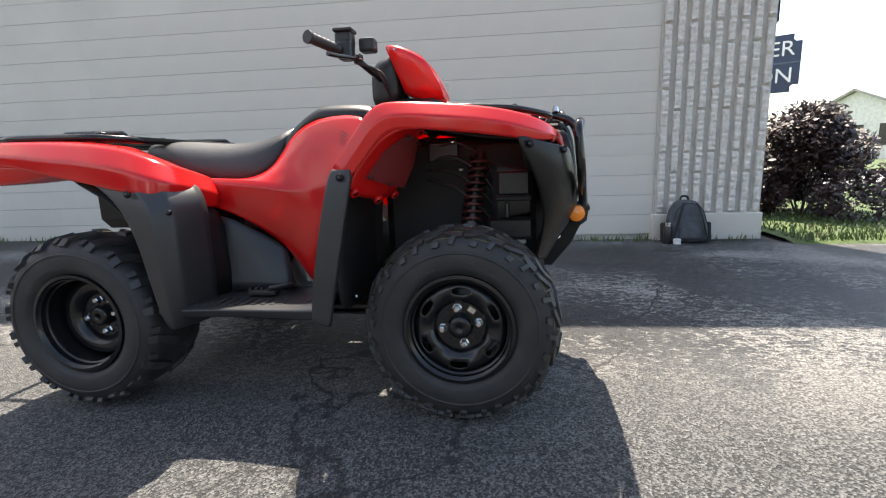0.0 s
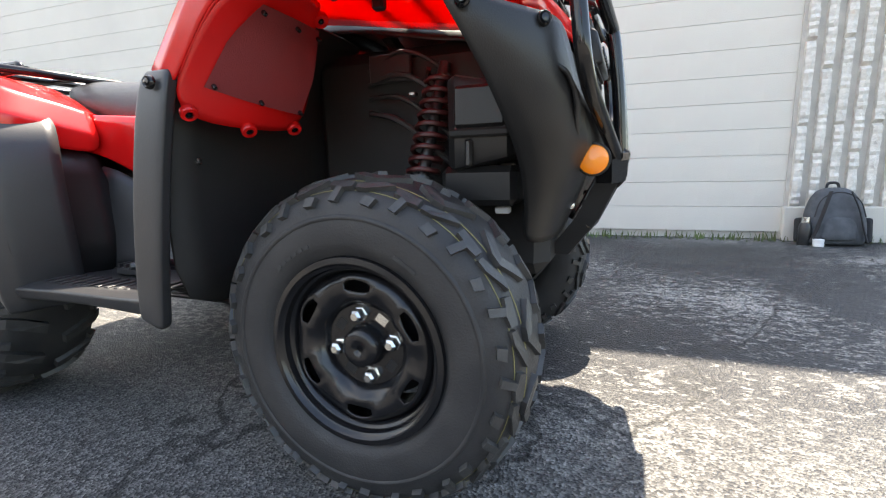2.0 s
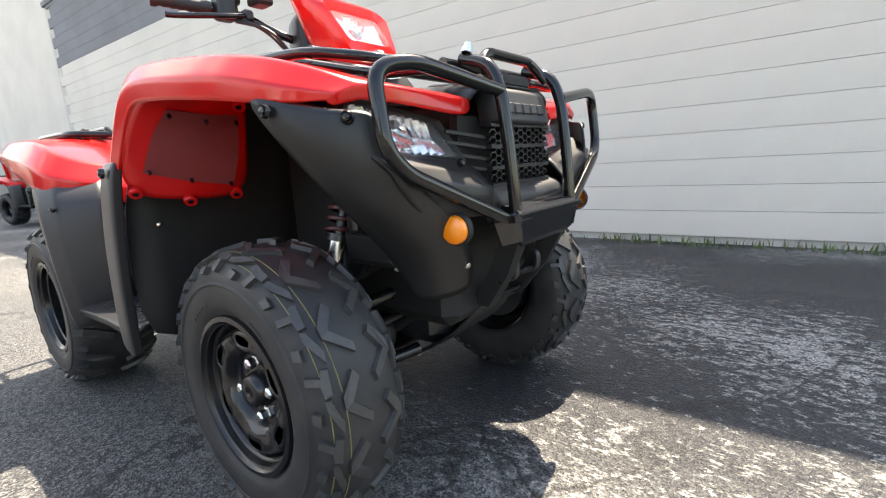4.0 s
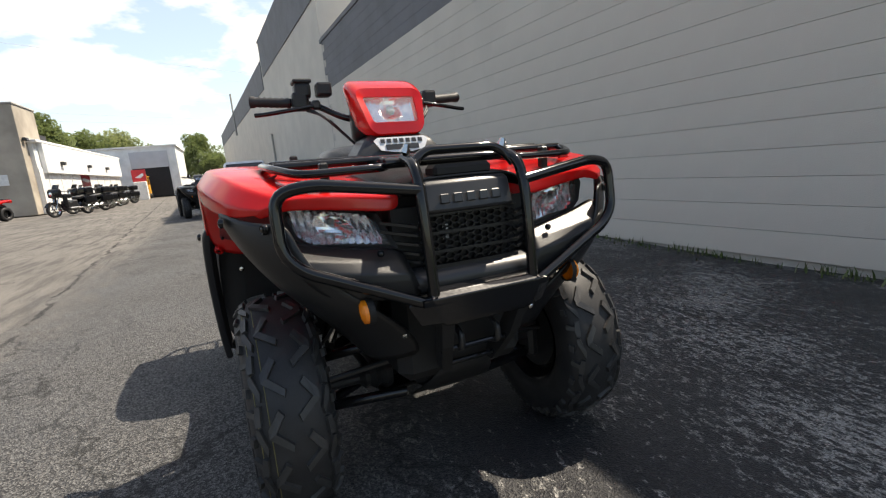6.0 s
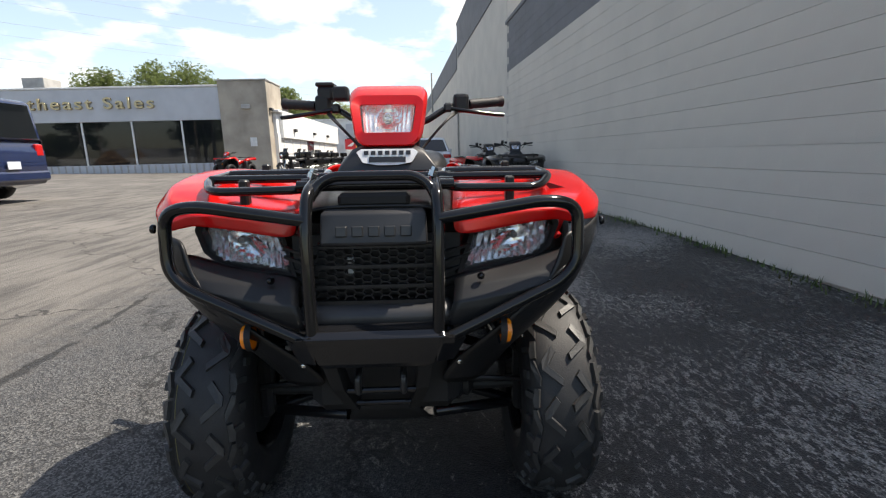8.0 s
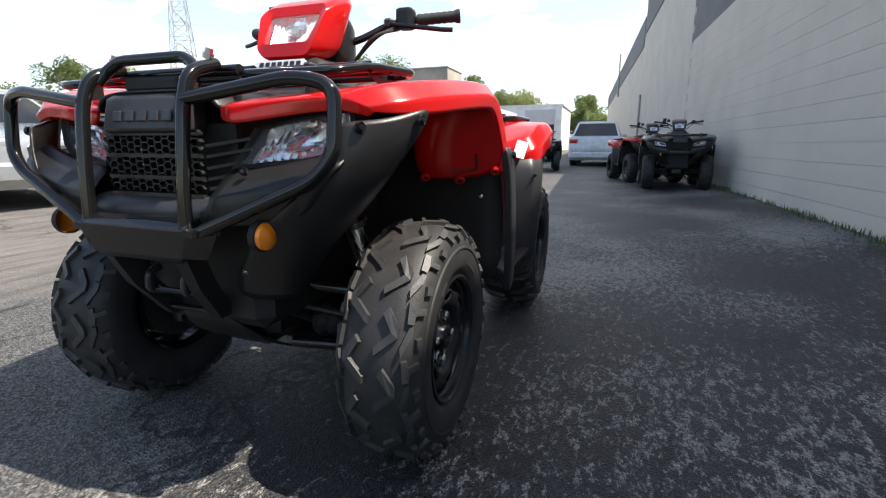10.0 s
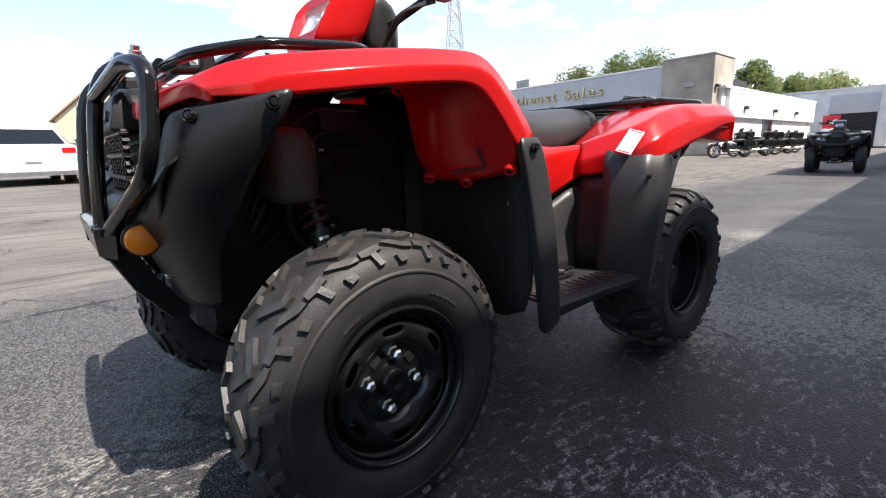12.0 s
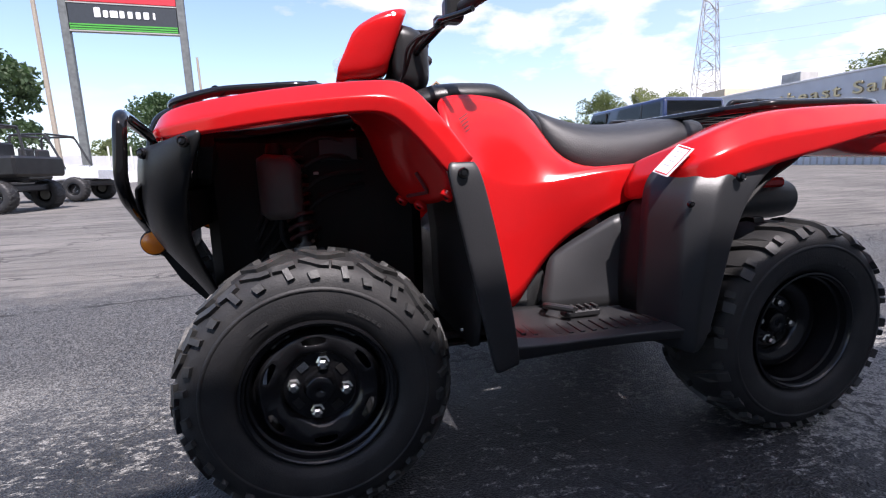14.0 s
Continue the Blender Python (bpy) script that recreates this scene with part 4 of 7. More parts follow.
        for x, z0, z1 in ((-0.60, 0.778, 0.770), (-0.68, 0.792, 0.752), (-0.74, 0.798, 0.744), (-0.83, 0.800, 0.740), (-0.912, 0.796, 0.738)):
            flap.append([(x, 0.556 - (0.012 if x < -0.85 else 0), z0), (x, 0.552 - (0.012 if x < -0.85 else 0), (z0 + z1) / 2), (x, 0.540, z1), (x, 0.44, z1 - 0.004), (x, 0.28, z1 + 0.01)])
        panel("rear_fender_inside", crisp(flap, (2,)), P, A, s=s, sub=1)
        panel("rear_arch_liner", [[(-0.28, 0.56, 0.35), (-0.30, 0.40, 0.35), (-0.31, 0.20, 0.36)], [(-0.30, 0.56, 0.55), (-0.33, 0.40, 0.56), (-0.34, 0.20, 0.57)], [(-0.40, 0.57, 0.70), (-0.42, 0.40, 0.73), (-0.42, 0.20, 0.74)], [(-0.60, 0.57, 0.77), (-0.60, 0.40, 0.80), (-0.60, 0.20, 0.80)]], M["inner_black"], A, s=s, sub=1)
        bolt(A, -0.305, s * 0.606, 0.702, s, facing=(0, s, 0.2))
        bolt(A, -0.195, s * 0.585, 0.645, s, 0.008, facing=(0.1, s, 0))
        if detail and s > 0:
            o = part("warning_sticker", box(0, 0, 0, 0.044, 0.002, 0.088), M["white_decal"], A, "white warning sticker")
            vn, vu = Vector((0.67, 0.32, 0.65)).normalized(), Vector((-0.040, 0.008, 0.052)).normalized()
            vx = vn.cross(vu).normalized()
            vu = vx.cross(vn)
            o.matrix_basis = Matrix.Translation(Vector((-0.197, 0.521, 0.739)) + vn * 0.006) @ Matrix((vx, vn, vu)).transposed().to_4x4()
            for bx, bz, bw, bh, mm in ((0, 0.039, 0.034, 0.003, "sign_red"), (0, -0.040, 0.034, 0.003, "sign_red"), (-0.0165, 0, 0.002, 0.08, "sign_red"), (0.004, 0.026, 0.018, 0.0015, "plate"), (0.004, 0.012, 0.018, 0.0015, "plate"), (0.004, -0.002, 0.018, 0.0015, "plate"), (0.004, -0.016, 0.018, 0.0015, "plate")):
                b2 = part("print_bar", box(0, 0, 0, bw, 0.001, bh), M[mm], o)
                b2.matrix_basis = Matrix.Translation((bx, 0.0016, bz))

        # front suspension
        sp = new("shock_absorber")
        sp.parent = A
        a, c = Vector((0.685, s * 0.195, 0.80)), Vector((0.638, s * 0.305, 0.425))
        part("damper", tube([a, c], 0.013, 0), M["steel_dark"], sp, "dark damper rod", smooth=60)
        part("damper_foot", tube([c, c + (a - c) * 0.34], 0.021, 0), M["chrome"], sp, "bright steel damper body", smooth=60)
        part("damper_collar", tube([c + (a - c) * 0.34, c + (a - c) * 0.38], 0.027, 0), M["steel_dark"], sp, smooth=60)
        part("damper_eye", tube([c + Vector((0, 0, 0.01)), c - Vector((0.01, 0, 0.05))], 0.014, 0), M["steel_dark"], sp, smooth=60)
        up = (c - a).normalized()
        e1 = up.orthogonal().normalized()
        e2 = up.cross(e1)
        hel = [a + (c - a) * (0.06 + 0.56 * i / 110) + (e1 * math.cos(i * 0.53) + e2 * math.sin(i * 0.53)) * 0.032 for i in range(111)]
        part("coil_spring", tube(hel, 0.0052, 0, 6), M["spring"] if detail else M["steel_dark"], sp, "dark red coil spring", smooth=60)
        for z, dz in ((0.405, 0.02), (0.26, 0.0)):
            arm = part("suspension_arm", tube([(0.74, s * 0.12, z + dz), (0.66, s * 0.36, z - 0.02), (0.53, s * 0.12, z + dz)], 0.015, 0.05), M["black_plate"], A, smooth=60)
        part("steering_knuckle", box(0.645, s * 0.375, 0.31, 0.05, 0.04, 0.20, 0.012), M["steel_dark"], A, "dark cast knuckle")
        part("tie_rod", tube([(0.72, s * 0.08, 0.36), (0.70, s * 0.37, 0.33)], 0.009, 0), M["steel_dark"], A)
        part("drive_boot", loft([[(0.64 + r * math.cos(k * math.pi / 6), s * y, 0.29 + r * math.sin(k * math.pi / 6)) for k in range(12)] for y, r in ((0.14, 0.045), (0.16, 0.05), (0.175, 0.036), (0.19, 0.044), (0.205, 0.03), (0.22, 0.036), (0.235, 0.018), (0.36, 0.015))]), M["rubber"], A)
        part("brake_hose", tube([(0.62, s * 0.20, 0.60), (0.70, s * 0.30, 0.47), (0.66, s * 0.36, 0.40)], 0.005, 0.05, 6), M["rubber"], A)

    # middle of the machine: engine, frame, seat, tank, hood
    part("engine", box(0.02, 0, 0.43, 0.55, 0.42, 0.34, 0.05), M["steel_dark"], A, "dark engine block")
    for s in (1, -1):
        part("crank_cover", revolve([(0.0001, s * 0.045), (0.06, s * 0.04), (0.085, s * 0.025), (0.09, 0)], 28), M["alu"], A, "cast alloy crank case cover", smooth=40).matrix_basis = Matrix.Translation((0.085, s * 0.235, 0.405))
        part("frame_rail", tube([(0.86, s * 0.11, 0.42), (0.55, s * 0.13, 0.235), (-0.30, s * 0.15, 0.235), (-0.75, s * 0.13, 0.50)], 0.016, 0.12), M["steel_dark"], A)
    part("skid_tray", box(0.15, 0, 0.215, 0.95, 0.34, 0.012, 0.004), K, A)
    part("rear_axle", tube([(-0.66, -0.42, 0.288), (-0.66, 0.42, 0.288)], 0.035, 0), M["steel_dark"], A)
    part("front_core", box(0.62, 0, 0.60, 0.56, 0.36, 0.50, 0.03), M["inner_black"], A)
    part("gearcase", box(0.70, 0, 0.33, 0.2, 0.2, 0.16, 0.04), M["steel_dark"], A)
    part("rear_core", box(-0.55, 0, 0.68, 0.6, 0.40, 0.26, 0.04), M["inner_black"], A)
    if detail:
        fb = part("fuse_box", loft([ring_pts(0.73, 0.05, 0.585, 0.75, 0.2, 3, -0.25), ring_pts(0.745, 0.06, 0.58, 0.755, 0.2, 3, -0.25), ring_pts(0.845, 0.06, 0.60, 0.735, 0.2, 3, -0.25), ring_pts(0.855, 0.05, 0.605, 0.73, 0.2, 3, -0.25)]), K, A, "black electrics box", smooth=30)
        part("fuse_box_lid", box(0.795, -0.312, 0.695, 0.10, 0.014, 0.075, 0.006), K, fb)
        part("lid_latch", box(0.795, -0.315, 0.648, 0.115, 0.02, 0.016, 0.004), M["inner_black"], fb)
        part("lid_latch", box(0.775, -0.316, 0.612, 0.014, 0.012, 0.05, 0.004), M["steel_dark"], fb)
        part("fuse_box_base", box(0.785, -0.25, 0.55, 0.15, 0.10, 0.075, 0.012), K, fb)
        tank = part("coolant_tank", loft([ring_pts(0.655, 0.045, 0.64, 0.76, 0.4, 4, 0.225), ring_pts(0.68, 0.055, 0.63, 0.785, 0.4, 4, 0.23), ring_pts(0.735, 0.055, 0.63, 0.79, 0.4, 4, 0.23), ring_pts(0.755, 0.045, 0.645, 0.78, 0.4, 4, 0.225)]), M["tank_plastic"], A, "milky plastic coolant tank", smooth=60)
        part("cap", revolve([(0.0001, 0.016), (0.018, 0.014), (0.021, 0.0), (0.021, -0.008)], 18), M["black_plastic"], tank, smooth=50).matrix_basis = Matrix.Translation((0.715, 0.235, 0.80)) @ Matrix.Rotation(radians(90), 4, "X")
        part("hose", tube([(0.71, 0.235, 0.635), (0.715, 0.24, 0.58), (0.68, 0.22, 0.53), (0.62, 0.19, 0.50)], 0.007, 0.03, 8), M["rubber"], A)
        for yy in (-1, 1):
            part("bracket_plate", box(0.56, yy * 0.20, 0.80, 0.10, 0.012, 0.06, 0.003), M["steel_dark"], A)
            part("cable_clip", box(0.62, yy * 0.215, 0.74, 0.014, 0.02, 0.008, 0.002), M["alu"], A)
            for i in range(4):
                part("hose", tube([(0.50, yy * 0.19, 0.80 - 0.03 * i), (0.60, yy * (0.215 + 0.01 * i), 0.84 - 0.05 * i), (0.70, yy * (0.20 + 0.008 * i), 0.78 - 0.06 * i), (0.78, yy * 0.19, 0.60 - 0.03 * i)], 0.005 + 0.0015 * (i % 2), 0.05, 6), M["rubber"], A)
            part("clip_screw", revolve([(0.0001, 0.006), (0.007, 0.005), (0.008, 0.0)], 8), M["chrome"], A).matrix_basis = Matrix.Translation((0.305, yy * 0.50, 0.61)) @ Matrix.Rotation(radians(-90), 4, "Z")
            part("clip_screw", revolve([(0.0001, 0.006), (0.007, 0.005), (0.008, 0.0)], 8), M["chrome"], A).matrix_basis = Matrix.Translation((0.305, yy * 0.44, 0.36)) @ Matrix.Rotation(radians(-90), 4, "Z")
        for i in range(5):
            y0 = -0.22 + i * 0.03
            part("wiring_lead", tube([(0.74, y0, 0.70), (0.79 + 0.01 * i, y0 - 0.05, 0.60 - 0.02 * i), (0.70, y0 - 0.02, 0.48), (0.62, -0.20, 0.44)], 0.0045, 0.06, 6), M["rubber"], A)
        for y0, z0 in ((-0.21, 0.55), (-0.24, 0.50), (-0.20, 0.585)):
            part("plug", box(0.82, y0, z0, 0.03, 0.02, 0.014, 0.003), M["white_decal"] if z0 < 0.53 else M["alu"], A)
    # seat
    sec = [(-0.02, 0.10, 0.83, 0.925), (-0.05, 0.155, 0.765, 0.912), (-0.12, 0.19, 0.695, 0.882), (-0.22, 0.205, 0.675, 0.862), (-0.36, 0.21, 0.70, 0.866), (-0.50, 0.195, 0.765, 0.882), (-0.60, 0.165, 0.82, 0.882), (-0.635, 0.11, 0.84, 0.87)]
    rings = []
    for x, w, z0, z1 in sec:
        d = z1 - z0
        rings.append([(x, w, z0), (x, w * 1.06, z0 + d * 0.35), (x, w * 0.96, z0 + d * 0.75), (x, w * 0.62, z1), (x, 0, z1 + 0.004), (x, -w * 0.62, z1), (x, -w * 0.96, z0 + d * 0.75), (x, -w * 1.06, z0 + d * 0.35), (x, -w, z0)])
    ob = soft(part("seat", loft(rings), M["seat"], A, "black vinyl seat", smooth=180), 2)
    # black tank cover
    sec = [(-0.045, 0.155, 0.80, 0.880), (-0.04, 0.155, 0.80, 0.888), (0.0, 0.172, 0.84, 0.922), (0.05, 0.180, 0.89, 0.956), (0.10, 0.186, 0.905, 0.984), (0.13, 0.188, 0.91, 0.988), (0.27, 0.190, 0.91, 0.986), (0.31, 0.185, 0.90, 0.972), (0.42, 0.16, 0.86, 0.94)]
    rings = [[(x, w, z0), (x, w * 0.98, (z0 + z1) / 2), (x, w * 0.86, z1 - 0.008), (x, w * 0.4, z1), (x, -w * 0.4, z1), (x, -w * 0.86, z1 - 0.008), (x, -w * 0.98, (z0 + z1) / 2), (x, -w, z0)] for x, w, z0, z1 in sec]
    soft(part("tank_cover", loft(rings), K, A, "black tank cover", smooth=180), 2)
    # centre hood and mast base
    rows = []
    for x, w, z in ((0.36, 0.20, 0.93), (0.50, 0.195, 0.925), (0.66, 0.185, 0.886), (0.82, 0.178, 0.872), (0.93, 0.17, 0.866), (0.965, 0.16, 0.862)):
        rows.append([(x, -w, z - 0.040), (x, -w * 0.9, z - 0.006), (x, -w * 0.5, z), (x, 0, z), (x, w * 0.5, z), (x, w * 0.9, z - 0.006), (x, w, z - 0.040)])
    panel("centre_hood", rows, K, A, "matt black centre hood")
    sec = [(0.915, 0.150, 0.56), (0.935, 0.142, 0.555), (0.965, 0.118, 0.545), (0.985, 0.105, 0.53), (1.0, 0.07, 0.50)]
    rings = [[(xf, w, z), (xf + 0.012, w * 0.5, z), (xf + 0.012, -w * 0.5, z), (xf, -w, z), (0.36, -w * 0.9, z), (0.36, w * 0.9, z)] for z, w, xf in sec]
    soft(part("mast_cover", loft(rings), M["grey_plastic"], A, "satin black steering mast cover", smooth=60), 0, 0.008)
    if detail:
        # model badge: a pale hexagonal plate with plain dark bars
        bdg = part("badge", prism([(-0.088, 0.012), (-0.075, 0.022), (0.075, 0.022), (0.088, 0.012), (0.07, -0.018), (0.03, -0.026), (-0.03, -0.026), (-0.07, -0.018)], "x", 0, 0.002), M["white_decal"], A, "pale hexagonal badge with dark bars")
        bdg.matrix_basis = Matrix.Translation((0.566, 0, 0.962)) @ Matrix.Rotation(radians(-20), 4, "Y")
        for i in range(7):
            part("badge_bar", box(0.003, -0.06 + i * 0.02, 0.010, 0.002, 0.013, 0.012), M["steel_dark"], bdg)
        part("badge_bar", box(0.003, 0, -0.010, 0.002, 0.105, 0.016), M["steel_dark"], bdg)
    # maker's plate and grille
    soft(part("nose_panel", loft([[(x, -w, z), (x, w, z), (x - 0.05, w, z), (x - 0.05, -w, z)] for z, w, x in ((0.782, 0.106, 0.988), (0.788, 0.110, 0.994), (0.848, 0.108, 0.980), (0.858, 0.102, 0.968))]), M["grey_plastic"], A, "satin grey nose panel", smooth=50), 0, 0.004)
    if detail:
        for i in range(5):
            part("raised_bar", box(0.992, -0.066 + i * 0.033, 0.814, 0.004, 0.023, 0.022, 0.002, turn=Euler((0, radians(-11), 0)).to_matrix()), M["steel_dark"], A)
        part("hood_scoop", box(0.935, 0, 0.875, 0.06, 0.15, 0.030, 0.008), M["inner_black"], A)
    bm = bmesh.new()
    gx = 0.972
    for z, t in ((0.780, 0.006), (0.738, 0.007), (0.695, 0.007), (0.660, 0.008)):
        box(gx + 0.003, 0, z, 0.014, 0.25, t, bm=bm)
    for z in (0.758, 0.738, 0.716, 0.695, 0.676):
        for s in (1, -1):
            box(gx - 0.026, s * 0.165, z + 0.006, 0.012, 0.085, 0.006, bm=bm, turn=Euler((radians(10 * s), 0, radians(30 * s))).to_matrix())
    cw, ch = 0.0125, 0.0150
    for i in range(-6, 7):
        for k in range(8):
            y, z = i * cw * 1.5, 0.779 - ch * k - (ch / 2 if i % 2 else 0)
            if z < 0.664:
                continue
            box(gx, y, z + ch / 2, 0.012, cw, 0.0026, bm=bm)
            for q in (1, -1):
                box(gx, y + q * cw * 0.75, z + ch / 4, 0.012, math.hypot(cw / 2, ch / 2), 0.0026, bm=bm, turn=Euler((q * -math.atan2(ch / 2, cw / 2), 0, 0)).to_matrix())
    part("grille", bm, K, A, "black honeycomb grille")
    # added black sheet, blocks bright background seen through the gap beside the grille
    part("nose_crossmember", box(0.895, 0, 0.668, 0.02, 0.72, 0.085), M["inner_black"], A)
    part("grille_back", box(0.93, 0, 0.725, 0.02, 0.36, 0.15), M["inner_black"], A)
    if detail:
        part("radiator_tag", box(0.955, -0.055, 0.735, 0.004, 0.014, 0.035), M["white_decal"], A, "white tag behind the grille")
    panel("chin_centre", [[(0.955, y, 0.662) for y in (-0.17, -0.06, 0.06, 0.17)], [(1.0, y, 0.648) for y in (-0.165, -0.06, 0.06, 0.165)], [(1.005, y, 0.62) for y in (-0.15, -0.06, 0.06, 0.15)], [(0.98, y, 0.59) for y in (-0.14, -0.06, 0.06, 0.14)]], M["grey_plastic"], A)
    # steering: column, bars, grips, controls, pod
    part("steering_column", tube([(0.50, 0, 0.86), (0.345, 0, 1.06)], 0.018, 0), M["steel_dark"], A)
    bars = new("handlebar")
    bars.parent = A
    part("bar_tube", tube([(0.195, 0.36, 1.146), (0.255, 0.20, 1.132), (0.325, 0.10, 1.066), (0.335, 0.0, 1.055), (0.325, -0.10, 1.066), (0.255, -0.20, 1.132), (0.195, -0.36, 1.146)], 0.011, 0.05), M["black_gloss"], bars, smooth=60)
    for s in (1, -1):
        g0, g1 = Vector((0.235, s * 0.265, 1.136)), Vector((0.185, s * 0.388, 1.150))
        rr = [0.0175 if i % 2 else 0.0155 for i in range(15)]
        d = (g1 - g0).normalized()
        u = d.orthogonal().normalized()
        w = d.cross(u)
        part("grip", loft([[g0 + (g1 - g0) * (i / 14) + (u * math.cos(k * math.pi / 6) + w * math.sin(k * math.pi / 6)) * (rr[i] if i < 13 else 0.02) for k in range(12)] for i in range(15)]), M["rubber"], bars, "ribbed rubber grip", smooth=50)
        part("switch_box", box(0.25, s * 0.235, 1.138, 0.050, 0.055, 0.062, 0.012, seg=2), K, bars)
        part("brake_lever", tube([(0.285, s * 0.20, 1.118), (0.29, s * 0.26, 1.108), (0.255, s * 0.36, 1.098), (0.245, s * 0.385, 1.098)], 0.007, 0.04, 8), M["black_gloss"], bars, "black brake lever", smooth=60)
        part("lever_perch", box(0.275, s * 0.19, 1.122, 0.03, 0.03, 0.03, 0.006), M["steel_dark"], bars)
        for k in range(2):
            part("cable", tube([(0.27, s * 0.22, 1.115 - 0.01 * k), (0.345 + 0.02 * k, s * 0.18, 1.075), (0.36, s * 0.11, 1.00), (0.42, s * 0.05, 0.92)], 0.0045, 0.07, 6), M["rubber"], bars)
    part("master_cylinder", box(0.245, -0.225, 1.172, 0.058, 0.056, 0.052, 0.012, seg=2), K, bars, "black brake fluid reservoir")
    part("reservoir_cap", box(0.245, -0.225, 1.202, 0.064, 0.062, 0.014, 0.004), K, bars)
    part("throttle_box", box(0.305, -0.165, 1.166, 0.055, 0.05, 0.045, 0.008, seg=2), K, bars)
    part("bar_clamp", box(0.335, 0, 1.07, 0.05, 0.10, 0.035, 0.008), M["steel_dark"], bars)
    # headlamp pod
    pod = new("headlamp_pod")
    pod.parent = A
    def pod_ring(x, slope, w, z0, z1, corner=0.42):
        """A rounded section of the lamp pod, leaning back with height and narrower at its foot."""
        return [(px - 0.22 * (min(pz, 1.075) - 1.07) - 1.35 * slope * max(0.0, pz - 1.075), py * (0.80 + 0.22 * min(1.0, (pz - 1.0) / 0.09)), pz + 0.010 * max(0.0, abs(py) / 0.11 - 0.45) * max(0.0, (pz - 1.11) / 0.06)) for px, py, pz in ring_pts(x, w, z0, z1, corner, 6)]
    sec = [(0.392, 0.36, 0.098, 1.020, 1.176), (0.400, 0.38, 0.112, 1.008, 1.182), (0.435, 0.44, 0.120, 0.996, 1.180), (0.486, 0.54, 0.119, 0.990, 1.168), (0.520, 0.64, 0.112, 0.990, 1.150), (0.532, 0.68, 0.105, 0.995, 1.140)]
    soft(part("pod_shell", loft([pod_ring(*r) for r in sec], caps=False), P, pod, "red headlamp shell" if paint == "red" else "", smooth=180), 1)
    part("pod_core", loft([pod_ring(0.396, 0.36, 0.092, 1.025, 1.165), pod_ring(0.45, 0.5, 0.10, 1.01, 1.15)]), M["inner_black"], pod)
    front = pod_ring(0.532, 0.68, 0.105, 0.995, 1.140)
    inner = [(x - (z - 1.07) * 0.70, y * (0.86 + 0.14 * (z - 1.03) / 0.08), z) for x, y, z in ring_pts(0.512, 0.084, 1.030, 1.114, 0.24, 6)]
    inner2 = [(x - 0.02, y, z) for x, y, z in inner]
    part("pod_face", loft([front, inner, inner2], caps=False), P, pod, smooth=40)
    part("lens", loft([[(x - 0.004, y * 0.995, z) for x, y, z in inner], [(x + 0.008, y * 0.86, (z - 1.072) * 0.86 + 1.072) for x, y, z in inner], [(x + 0.013, y * 0.4, (z - 1.072) * 0.4 + 1.072) for x, y, z in inner]]), M["lens"], pod, "clear lamp lens", smooth=40)
    rows = []
    for i in range(9):
        v = i / 8
        z = 1.030 + 0.084 * v
        row = []
        for j in range(37):
            y = (-0.080 + 0.160 * j / 36) * (0.86 + 0.14 * v)
            bowl = max(0.0, 1 - (y / 0.034) ** 2 - ((v - 0.5) / 0.45) ** 2)
            row.append((0.494 - (z - 1.07) * 0.70 - 0.014 * (1 - abs(y) / 0.08) - 0.02 * bowl + (0.003 * (j % 3) if bowl == 0 else 0), y, z))
        rows.append(row)
    part("reflector_bowl", sheet(rows), M["reflector"], pod, "faceted chrome reflector")
    part("bulb", revolve([(0.0001, 0.012), (0.008, 0.010), (0.010, 0.002), (0.015, 0.004)], 20), M["chrome"], pod).matrix_basis = Matrix.Translation((0.484, 0, 1.07)) @ Matrix.Rotation(radians(-90), 4, "Z")
    for s in (1, -1):
        part("pod_screw", revolve([(0.0001, 0.004), (0.005, 0.004), (0.007, 0.0)], 10), M["chrome"], pod).matrix_basis = Matrix.Translation((0.385, s * 0.112, 1.160)) @ Vector((0, s, 0.4)).to_track_quat("Y", "Z").to_matrix().to_4x4()
        part("bar_riser", tube([(0.335, s * 0.045, 1.065), (0.385, s * 0.04, 0.965)], 0.014, 0, 8), M["steel_dark"], pod)
    soft(part("meter_housing", loft([ring_pts(0.272, 0.066, 0.99, 1.10, 0.5), ring_pts(0.30, 0.090, 0.962, 1.14, 0.5), ring_pts(0.355, 0.098, 0.965, 1.155, 0.5), ring_pts(0.40, 0.092, 1.0, 1.15, 0.5)]), K, pod, "black meter housing", smooth=180), 1)
    part("pod_bracket", box(0.46, 0, 0.985, 0.08, 0.10, 0.03, 0.008), K, pod)

    # racks
    rack = new("front_rack")
    rack.parent = A
    B = M["black_gloss"]
    z = 0.922
    for s in (1, -1):
        part("rack_loop", tube([(0.585, s * 0.16, z), (0.585, s * 0.385, z), (0.63, s * 0.415, z), (0.80, s * 0.405, z - 0.010), (0.90, s * 0.36, z - 0.030), (0.905, s * 0.16, z - 0.028)], 0.0115, 0.04, flat=0.85, closed=True), B, rack, smooth=60)
        part("rack_bar", tube([(0.68, s * 0.16, z), (0.68, s * 0.40, z)], 0.010, 0), B, rack, smooth=60)
        part("rack_bar", tube([(0.80, s * 0.16, z - 0.008), (0.80, s * 0.40, z - 0.008)], 0.010, 0), B, rack, smooth=60)
        for x, y in ((0.61, 0.33), (0.86, 0.30)):
            part("rack_foot", box(x, s * y, 0.912 - (x - 0.6) * 0.12, 0.024, 0.02, 0.07, 0.004), K, rack)
